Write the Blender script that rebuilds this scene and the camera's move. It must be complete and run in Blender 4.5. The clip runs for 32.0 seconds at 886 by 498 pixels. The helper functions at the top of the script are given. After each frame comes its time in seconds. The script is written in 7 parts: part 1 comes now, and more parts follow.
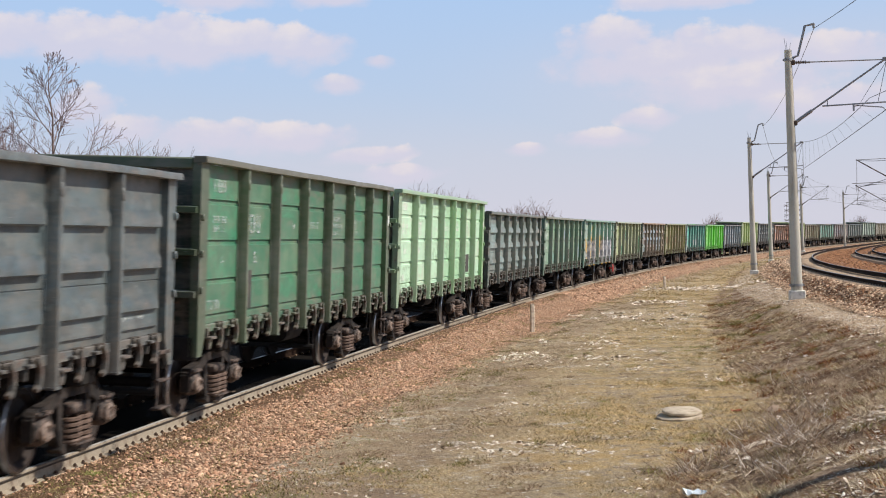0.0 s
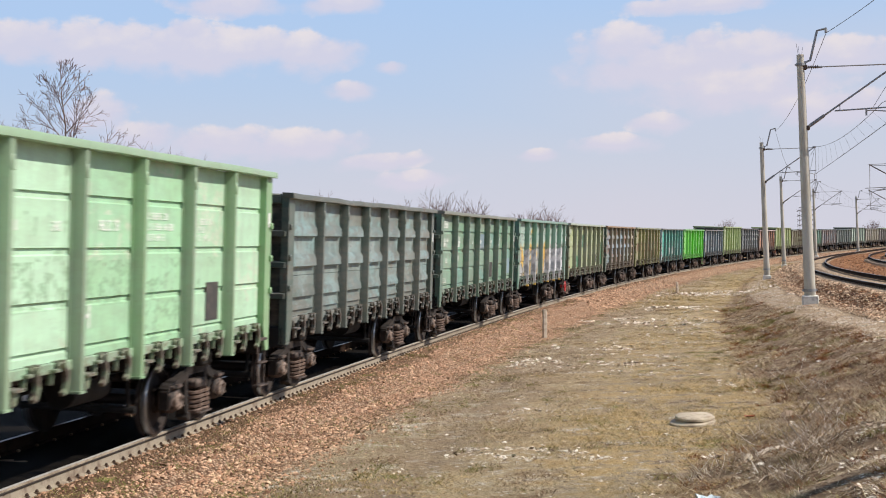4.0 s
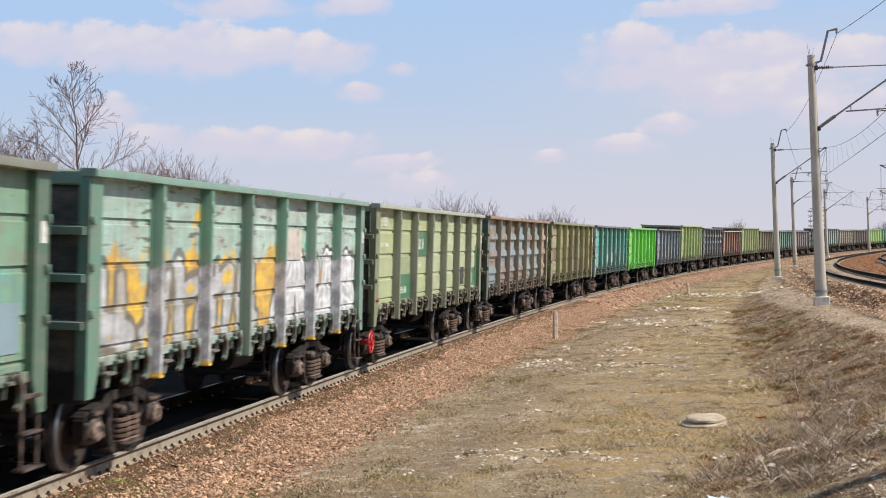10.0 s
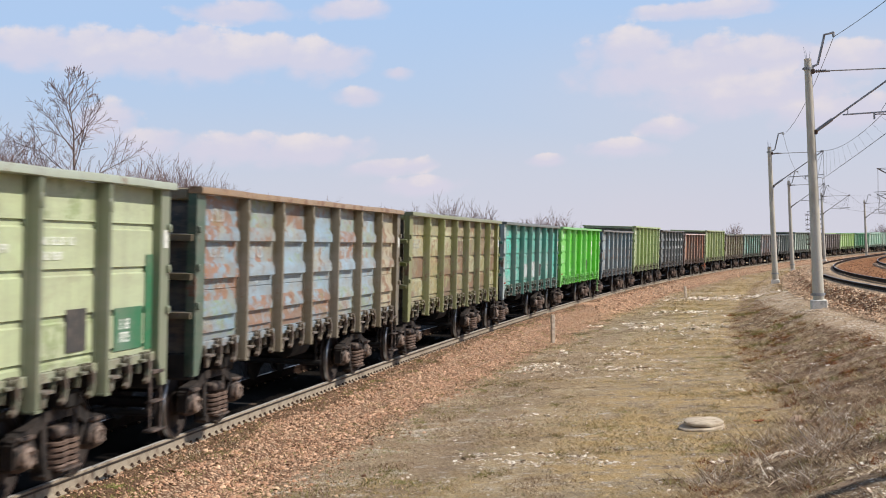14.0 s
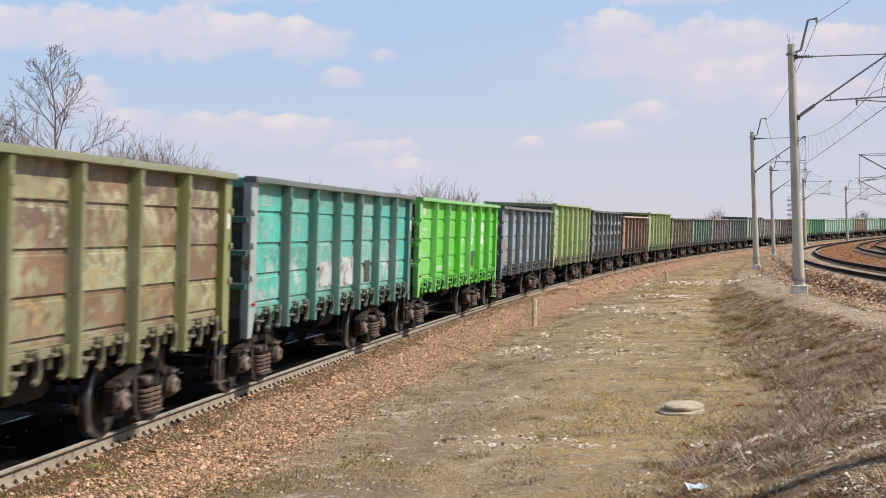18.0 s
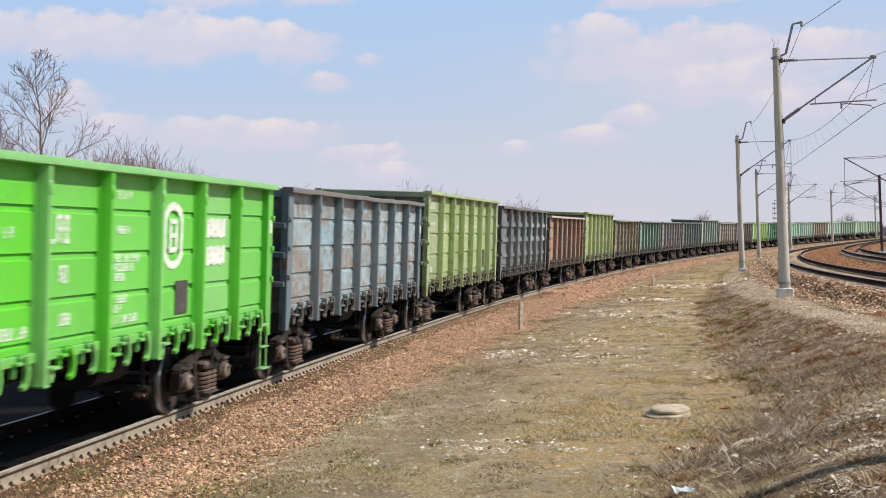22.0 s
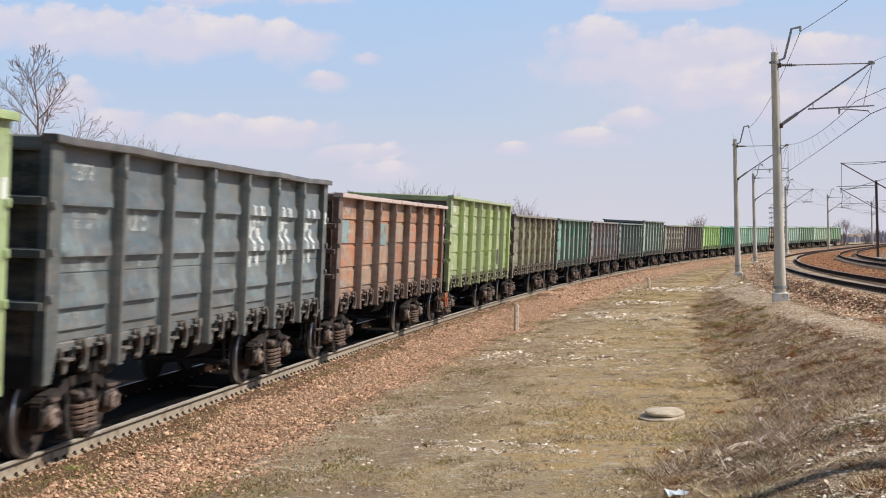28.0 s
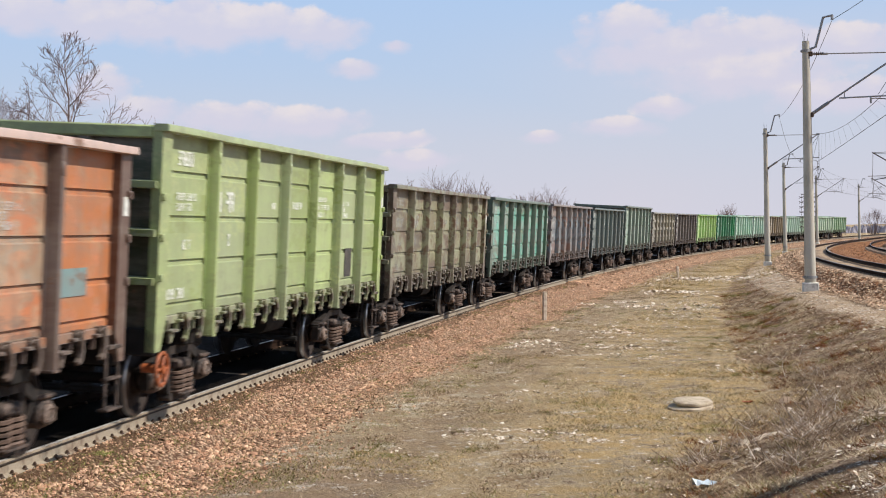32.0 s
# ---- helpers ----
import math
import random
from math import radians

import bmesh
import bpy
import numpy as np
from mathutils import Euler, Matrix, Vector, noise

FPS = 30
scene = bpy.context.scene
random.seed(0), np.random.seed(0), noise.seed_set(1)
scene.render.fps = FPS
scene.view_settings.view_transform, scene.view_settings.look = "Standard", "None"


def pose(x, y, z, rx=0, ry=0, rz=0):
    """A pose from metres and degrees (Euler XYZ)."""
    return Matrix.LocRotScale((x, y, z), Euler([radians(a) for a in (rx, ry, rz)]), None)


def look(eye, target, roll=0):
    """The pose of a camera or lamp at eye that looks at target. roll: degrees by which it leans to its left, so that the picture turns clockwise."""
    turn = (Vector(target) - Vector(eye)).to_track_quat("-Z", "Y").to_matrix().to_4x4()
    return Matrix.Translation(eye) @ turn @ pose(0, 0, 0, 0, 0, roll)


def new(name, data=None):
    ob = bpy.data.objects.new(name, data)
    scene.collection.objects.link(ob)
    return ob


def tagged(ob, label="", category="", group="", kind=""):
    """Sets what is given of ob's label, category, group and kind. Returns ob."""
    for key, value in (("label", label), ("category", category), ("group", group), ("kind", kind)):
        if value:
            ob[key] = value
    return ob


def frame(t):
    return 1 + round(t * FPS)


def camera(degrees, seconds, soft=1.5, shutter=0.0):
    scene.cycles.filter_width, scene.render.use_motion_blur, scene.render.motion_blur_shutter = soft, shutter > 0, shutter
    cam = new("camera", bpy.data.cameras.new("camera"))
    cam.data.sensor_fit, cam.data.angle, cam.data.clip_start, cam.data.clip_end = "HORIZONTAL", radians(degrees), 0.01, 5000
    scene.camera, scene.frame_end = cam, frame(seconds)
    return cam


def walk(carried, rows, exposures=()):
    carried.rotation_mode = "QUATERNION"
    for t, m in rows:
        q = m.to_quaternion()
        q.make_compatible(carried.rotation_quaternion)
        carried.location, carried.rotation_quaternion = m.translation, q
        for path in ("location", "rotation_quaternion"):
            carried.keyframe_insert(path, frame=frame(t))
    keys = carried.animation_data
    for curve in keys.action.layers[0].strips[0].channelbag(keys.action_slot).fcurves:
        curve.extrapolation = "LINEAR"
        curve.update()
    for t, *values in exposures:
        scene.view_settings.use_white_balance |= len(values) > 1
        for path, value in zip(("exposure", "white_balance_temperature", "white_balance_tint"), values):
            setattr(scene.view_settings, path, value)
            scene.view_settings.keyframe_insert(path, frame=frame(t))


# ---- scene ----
# ---- camera ----
cam = camera(33.77, 32.0, soft=1.0, shutter=0.65)
EYE = (0, 0, 2.2726)
PATH = [
    (0, pose(*EYE, 89.88, 2.19, -5.78)),
    (0.5, pose(*EYE, 89.96, 2.09, -5.70)),
    (1, pose(*EYE, 90.04, 2.15, -5.63)),
    (1.5, pose(*EYE, 90.03, 2.17, -5.57)),
    (2, pose(*EYE, 89.98, 2.18, -5.53)),
    (2.5, pose(*EYE, 89.94, 2.18, -5.50)),
    (3, pose(*EYE, 89.94, 2.16, -5.44)),
    (3.5, pose(*EYE, 90.06, 2.28, -5.37)),
    (5.5, pose(*EYE, 90.19, 2.44, -5.15)),
    (6, pose(*EYE, 90.19, 2.54, -5.11)),
    (6.5, pose(*EYE, 90.14, 2.48, -5.09)),
    (7, pose(*EYE, 90.11, 2.49, -5.08)),
    (7.5, pose(*EYE, 90.10, 2.46, -5.05)),
    (8, pose(*EYE, 90.16, 2.37, -5.02)),
    (8.5, pose(*EYE, 90.19, 2.43, -5.04)),
    (9, pose(*EYE, 90.21, 2.48, -5.00)),
    (9.5, pose(*EYE, 90.19, 2.52, -4.95)),
    (10, pose(*EYE, 90.20, 2.41, -4.89)),
    (10.5, pose(*EYE, 90.22, 2.35, -4.85)),
    (11, pose(*EYE, 90.21, 2.36, -4.82)),
    (11.5, pose(*EYE, 90.25, 2.44, -4.76)),
    (12, pose(*EYE, 90.25, 2.51, -4.71)),
    (12.5, pose(*EYE, 90.28, 2.46, -4.76)),
    (13, pose(*EYE, 90.33, 2.39, -4.84)),
    (13.5, pose(*EYE, 90.35, 2.45, -4.91)),
    (14, pose(*EYE, 90.36, 2.53, -4.99)),
    (14.5, pose(*EYE, 90.36, 2.43, -5.06)),
    (16.5, pose(*EYE, 89.92, 2.13, -5.27)),
    (17, pose(*EYE, 89.70, 2.06, -5.39)),
    (17.5, pose(*EYE, 89.59, 2.11, -5.52)),
    (18, pose(*EYE, 89.64, 2.07, -5.69)),
    (18.5, pose(*EYE, 89.85, 2.23, -5.84)),
    (19, pose(*EYE, 89.98, 2.30, -5.94)),
    (19.5, pose(*EYE, 90.02, 2.16, -5.96)),
    (20, pose(*EYE, 89.94, 2.22, -6.00)),
    (20.5, pose(*EYE, 89.91, 2.07, -6.09)),
    (21, pose(*EYE, 89.89, 2.05, -6.19)),
    (21.5, pose(*EYE, 89.78, 2.19, -6.22)),
    (22, pose(*EYE, 89.78, 2.20, -6.23)),
    (22.5, pose(*EYE, 89.80, 2.25, -6.03)),
    (23, pose(*EYE, 89.87, 2.07, -5.82)),
    (23.5, pose(*EYE, 89.72, 1.61, -6.36)),
    (24, pose(*EYE, 89.72, 1.07, -6.50)),
    (24.5, pose(*EYE, 89.53, 1.42, -6.71)),
    (25, pose(*EYE, 89.54, 2.18, -6.90)),
    (25.5, pose(*EYE, 89.86, 2.05, -6.77)),
    (27.5, pose(*EYE, 89.70, 1.71, -6.39)),
    (28, pose(*EYE, 89.79, 1.51, -6.37)),
    (28.5, pose(*EYE, 89.70, 1.59, -6.14)),
    (29, pose(*EYE, 89.61, 1.78, -5.81)),
    (29.5, pose(*EYE, 89.55, 1.63, -5.38)),
    (30, pose(*EYE, 89.54, 1.52, -5.19)),
    (30.5, pose(*EYE, 89.61, 1.52, -5.29)),
    (31, pose(*EYE, 89.60, 1.52, -5.29)),
    (31.5, pose(*EYE, 89.51, 1.45, -5.31)),
    (32, pose(*EYE, 89.36, 1.29, -5.25)),
]
walk(cam, PATH)

# ---- the two railway lines ----
CANT = 0.0688                      # the freight line leans towards the inside of its curve


def broad(s):
    """Centre of the freight track and its heading (radians from +x) at s metres."""
    s = np.asarray(s, float)
    n = 80
    u = np.linspace(0, 1, n) * s[..., None]
    hd = 1.325369 - 0.001213 * u - 2.2e-7 * u**2 + 1.833e-9 * u**3
    w = np.ones(n)
    w[0] = w[-1] = 0.5
    x = -5.477152 + (np.cos(hd) * w).sum(-1) * s / (n - 1)
    y = 10.675888 + (np.sin(hd) * w).sum(-1) * s / (n - 1)
    return x, y, hd[..., -1]


def electric(s):
    """Centre of the first electrified track, its heading (radians from +y to the right) and rail height."""
    s = np.clip(np.asarray(s, float), -260, 330)
    n = 80
    u = np.linspace(0, 1, n) * s[..., None]
    hd = math.radians(13.01) + 0.001843 * u - 2.345e-6 * u**2 * (u > 0)
    w = np.ones(n)
    w[0] = w[-1] = 0.5
    x = 20.04 + (np.sin(hd) * w).sum(-1) * s / (n - 1)
    y = 45.0 + (np.cos(hd) * w).sum(-1) * s / (n - 1)
    return x, y, hd[..., -1], 0.5 - 0.0029 * np.clip(s, -20, 160)


def rolled(t):
    """How far the train has come at t seconds."""
    k = (t - 16) / 16
    return 5.896025 * t + 0.007585 * t * t + 0.262 * k**3 - 0.2215 * k**4


# ---- world, sun ----
SUN_AZ, SUN_EL = radians(102), radians(42.5)       # from +y to the right, over the horizon


def nodes_of(tree):
    tree.nodes.clear()

    def add(kind, **inputs):
        nd = tree.nodes.new(kind)
        if "p_operation" in inputs:
            nd.operation = inputs["p_operation"]
        if "p_data_type" in inputs:
            nd.data_type = inputs["p_data_type"]
        if "p_interpolation_type" in inputs:
            nd.interpolation_type = inputs["p_interpolation_type"]
        if "p_feature" in inputs:
            nd.feature = inputs["p_feature"]
        if "p_attribute_name" in inputs:
            nd.attribute_name = inputs["p_attribute_name"]
        for key, value in inputs.items():
            if key.startswith("p_"):
                continue
            sock = nd.inputs[int(key[1:])] if key[0] == "i" and key[1:].isdigit() else nd.inputs[key.replace("_", " ")]
            if isinstance(value, bpy.types.NodeSocket):
                tree.links.new(value, sock)
            else:
                sock.default_value = value
        return nd

    def calc(op, a, b=0.0, c=0.0):
        return add("ShaderNodeMath", p_operation=op, i0=a, i1=b, i2=c).outputs[0]

    return add, calc


def make_world():
    world = bpy.data.worlds.new("sky")
    scene.world = world
    world.use_nodes = True
    add, calc = nodes_of(world.node_tree)
    sky = add("ShaderNodeTexSky")
    sky.sky_type, sky.sun_disc, sky.sun_elevation, sky.sun_rotation = "NISHITA", False, SUN_EL, SUN_AZ
    sky.altitude, sky.air_density, sky.dust_density, sky.ozone_density = 250.0, 1.0, 0.6, 1.6
    co = add("ShaderNodeTexCoord").outputs["Generated"]
    xyz = add("ShaderNodeSeparateXYZ", i0=co)
    x, y, z = xyz.outputs
    flat = calc("SQRT", calc("ADD", calc("MULTIPLY", x, x), calc("MULTIPLY", y, y)))
    az = calc("MULTIPLY", calc("ARCTAN2", x, y), 57.2958)
    el = calc("DIVIDE", z, calc("MAXIMUM", flat, 0.02))
    # billows that fray the outlines
    q = add("ShaderNodeCombineXYZ", i0=calc("MULTIPLY", az, 0.16), i1=calc("MULTIPLY", el, 13.0), i2=0.3).outputs[0]
    n1 = add("ShaderNodeTexNoise", Vector=q, Scale=3.2, Detail=9.0, Roughness=0.58).outputs["Fac"]
    n2 = add("ShaderNodeTexNoise", Vector=q, Scale=0.8, Detail=3.0, Roughness=0.5).outputs["Fac"]
    puff = add("ShaderNodeTexVoronoi", Vector=add("ShaderNodeVectorMath", p_operation="ADD", i0=q, i1=add("ShaderNodeVectorMath", p_operation="SCALE", i0=add("ShaderNodeTexNoise", Vector=q, Scale=4.0, Detail=4.0).outputs["Color"], Scale=0.25).outputs[0]).outputs[0], Scale=5.5).outputs["Distance"]
    wob = calc("ADD", calc("MULTIPLY_ADD", n1, 2.2, -1.1), calc("MULTIPLY_ADD", puff, -0.5, 0.2))
    # azimuth, slope, half width in degrees and half height of each puff
    clouds = ((-10.3, 0.1507, 1.89, 0.0132), (-7.6, 0.1477, 2.66, 0.0155), (-4.9, 0.1443, 2.88, 0.0163), (-4.3, 0.1556, 0.93, 0.0093), (-2.1, 0.1433, 2.22, 0.0132), (0.5, 0.1389, 1.77, 0.0132), (-2.4, 0.1734, 2.22, 0.0085),
              (1.6, 0.1731, 1.33, 0.0077), (3.5, 0.1284, 0.58, 0.005), (2.1, 0.1135, 0.89, 0.0066), (-7.8, 0.1024, 1.11, 0.0132), (-5.9, 0.086, 1.55, 0.0101), (-3.3, 0.0808, 2.44, 0.0101), (-0.4, 0.0768, 2.44, 0.0101),
              (3.1, 0.0636, 1.55, 0.0062), (4.2, 0.0504, 1.55, 0.007), (12.7, 0.1334, 1.82, 0.0155), (15.7, 0.1354, 0.8, 0.007), (14.7, 0.1221, 3.77, 0.0178), (17.7, 0.1261, 2.0, 0.0132), (17.2, 0.1009, 3.77, 0.0155),
              (21.0, 0.1187, 2.11, 0.0124), (13.9, 0.0816, 0.98, 0.007), (11.9, 0.0689, 1.38, 0.0066), (9.2, 0.0639, 0.71, 0.0043), (15.4, 0.1594, 2.44, 0.0062), (20.3, 0.086, 2.88, 0.0116), (32.0, 0.12, 5.0, 0.03),
              (-22.0, 0.13, 6.0, 0.03))
    best, crest = None, None
    for a, e, sa, se in clouds:
        da = calc("DIVIDE", calc("SUBTRACT", az, a), sa * 1.16)
        de = calc("DIVIDE", calc("SUBTRACT", el, e), se * 1.12)
        d = calc("SUBTRACT", 1.0, calc("SQRT", calc("ADD", calc("MULTIPLY", da, da), calc("MULTIPLY", de, de))))
        high = calc("MULTIPLY_ADD", de, 0.55, d)
        best = d if best is None else calc("MAXIMUM", best, d)
        crest = high if crest is None else calc("MAXIMUM", crest, high)
    rim = calc("SUBTRACT", crest, best)
    soft = add("ShaderNodeMapRange", i0=rim, i1=0.0, i2=0.45, i3=0.55, i4=0.22).outputs[0]
    dens = add("ShaderNodeMapRange", p_interpolation_type="SMOOTHSTEP", i0=calc("ADD", best, calc("MULTIPLY", wob, 0.75)), i1=calc("MULTIPLY_ADD", soft, -0.6, 0.0), i2=soft).outputs[0]
    # loose cloud over the rest of the sky
    wide = add("ShaderNodeTexNoise", Vector=co, Scale=2.6, Detail=6.0, Roughness=0.55).outputs["Fac"]
    wide = add("ShaderNodeMapRange", p_interpolation_type="SMOOTHSTEP", i0=wide, i1=0.5, i2=0.8).outputs[0]
    up = add("ShaderNodeMapRange", i0=el, i1=0.19, i2=0.35).outputs[0]
    dens = calc("MAXIMUM", dens, calc("MULTIPLY", calc("MULTIPLY", wide, up), 0.4))
    veil = add("ShaderNodeMapRange", p_interpolation_type="SMOOTHSTEP", i0=el, i1=0.12, i2=0.0, i3=0.0, i4=0.95).outputs[0]
    veil = calc("MULTIPLY", veil, calc("MULTIPLY_ADD", n2, 0.6, 0.7))
    east = add("ShaderNodeMapRange", p_interpolation_type="SMOOTHSTEP", i0=az, i1=3.0, i2=17.0, i3=0.0, i4=0.45).outputs[0]
    east = calc("MULTIPLY", east, add("ShaderNodeMapRange", p_interpolation_type="SMOOTHSTEP", i0=el, i1=0.17, i2=0.10).outputs[0])
    veil = calc("MINIMUM", calc("MAXIMUM", veil, east), 1.0)
    lit = add("ShaderNodeMapRange", p_interpolation_type="SMOOTHSTEP", i0=calc("ADD", calc("MULTIPLY", rim, 0.9), calc("MULTIPLY_ADD", wob, 0.5, calc("MULTIPLY", best, 0.35))), i1=0.12, i2=0.85).outputs[0]
    tone = add("ShaderNodeMix", p_data_type="RGBA", i0=lit, i6=(6.9, 6.55, 7.7, 1), i7=(9.1, 8.0, 7.6, 1)).outputs[2]
    low = add("ShaderNodeMapRange", p_interpolation_type="SMOOTHSTEP", i0=el, i1=0.18, i2=0.9, i3=0.9, i4=0.0).outputs[0]
    grade = add("ShaderNodeMapRange", i0=el, i1=0.06, i2=0.17).outputs[0]
    clear = add("ShaderNodeMix", p_data_type="RGBA", i0=grade, i6=(5.5, 6.35, 7.9, 1), i7=(4.5, 6.2, 8.95, 1)).outputs[2]
    base = add("ShaderNodeMix", p_data_type="RGBA", i0=low, i6=sky.outputs[0], i7=clear).outputs[2]
    haze = add("ShaderNodeMix", p_data_type="RGBA", i0=veil, i6=base, i7=(6.5, 6.4, 7.3, 1)).outputs[2]
    col = add("ShaderNodeMix", p_data_type="RGBA", i0=calc("MULTIPLY", dens, 0.78), i6=haze, i7=tone).outputs[2]
    bg = add("ShaderNodeBackground", Color=col, Strength=0.1)
    add("ShaderNodeOutputWorld", Surface=bg.outputs[0])


make_world()
sun = new("sun", bpy.data.lights.new("sun", "SUN"))
sun.data.energy, sun.data.angle, sun.data.color = 4.8, radians(0.6), (1.0, 0.93, 0.84)
way = Vector((math.sin(SUN_AZ) * math.cos(SUN_EL), math.cos(SUN_AZ) * math.cos(SUN_EL), math.sin(SUN_EL)))
sun.matrix_world = look(way * 100, (0, 0, 0))
scene.view_settings.exposure = 0.0


# ---- materials ----
def lin(r, g, b):
    """Linear colour from 0..255 values."""
    f = lambda c: c / 12.92 if c <= 0.04045 else ((c + 0.055) / 1.055) ** 2.4
    return (f(r / 255), f(g / 255), f(b / 255), 1)


def surface(name, color, second=None, rough=0.7, metal=0.0, scale=3.0, amount=0.5, fine=60.0, fine_amount=0.25, bump=0.1, stretch=(1, 1, 1), shine=0.5):
    """A plain surface: a base colour, blotches of a second one, fine grain and relief."""
    m = bpy.data.materials.new(name)
    m.use_nodes = True
    add, calc = nodes_of(m.node_tree)
    co = add("ShaderNodeTexCoord").outputs["Object"]
    co = add("ShaderNodeMapping", Vector=co, Scale=stretch).outputs[0]
    n1 = add("ShaderNodeTexNoise", Vector=co, Scale=scale, Detail=6.0, Roughness=0.6).outputs["Fac"]
    n2 = add("ShaderNodeTexNoise", Vector=co, Scale=fine, Detail=3.0, Roughness=0.6).outputs["Fac"]
    second = second or tuple(c * 0.6 for c in color[:3]) + (1,)
    fac = add("ShaderNodeMapRange", i0=n1, i1=0.62 - 0.3 * amount, i2=0.75 - 0.15 * amount).outputs[0]
    c = add("ShaderNodeMix", p_data_type="RGBA", i0=fac, i6=color, i7=second).outputs[2]
    c = add("ShaderNodeHueSaturation", Color=c, Value=calc("MULTIPLY_ADD", n2, fine_amount * 2, 1 - fine_amount)).outputs[0]
    b = add("ShaderNodeBump", Strength=bump, Distance=0.02, Height=calc("ADD", n2, n1)).outputs[0]
    r = calc("MULTIPLY_ADD", n1, 0.25, rough - 0.12)
    p = add("ShaderNodeBsdfPrincipled", Base_Color=c, Roughness=r, Metallic=metal, Normal=b)
    p.inputs["Specular IOR Level"].default_value = shine
    add("ShaderNodeOutputMaterial", Surface=p.outputs[0])
    return m


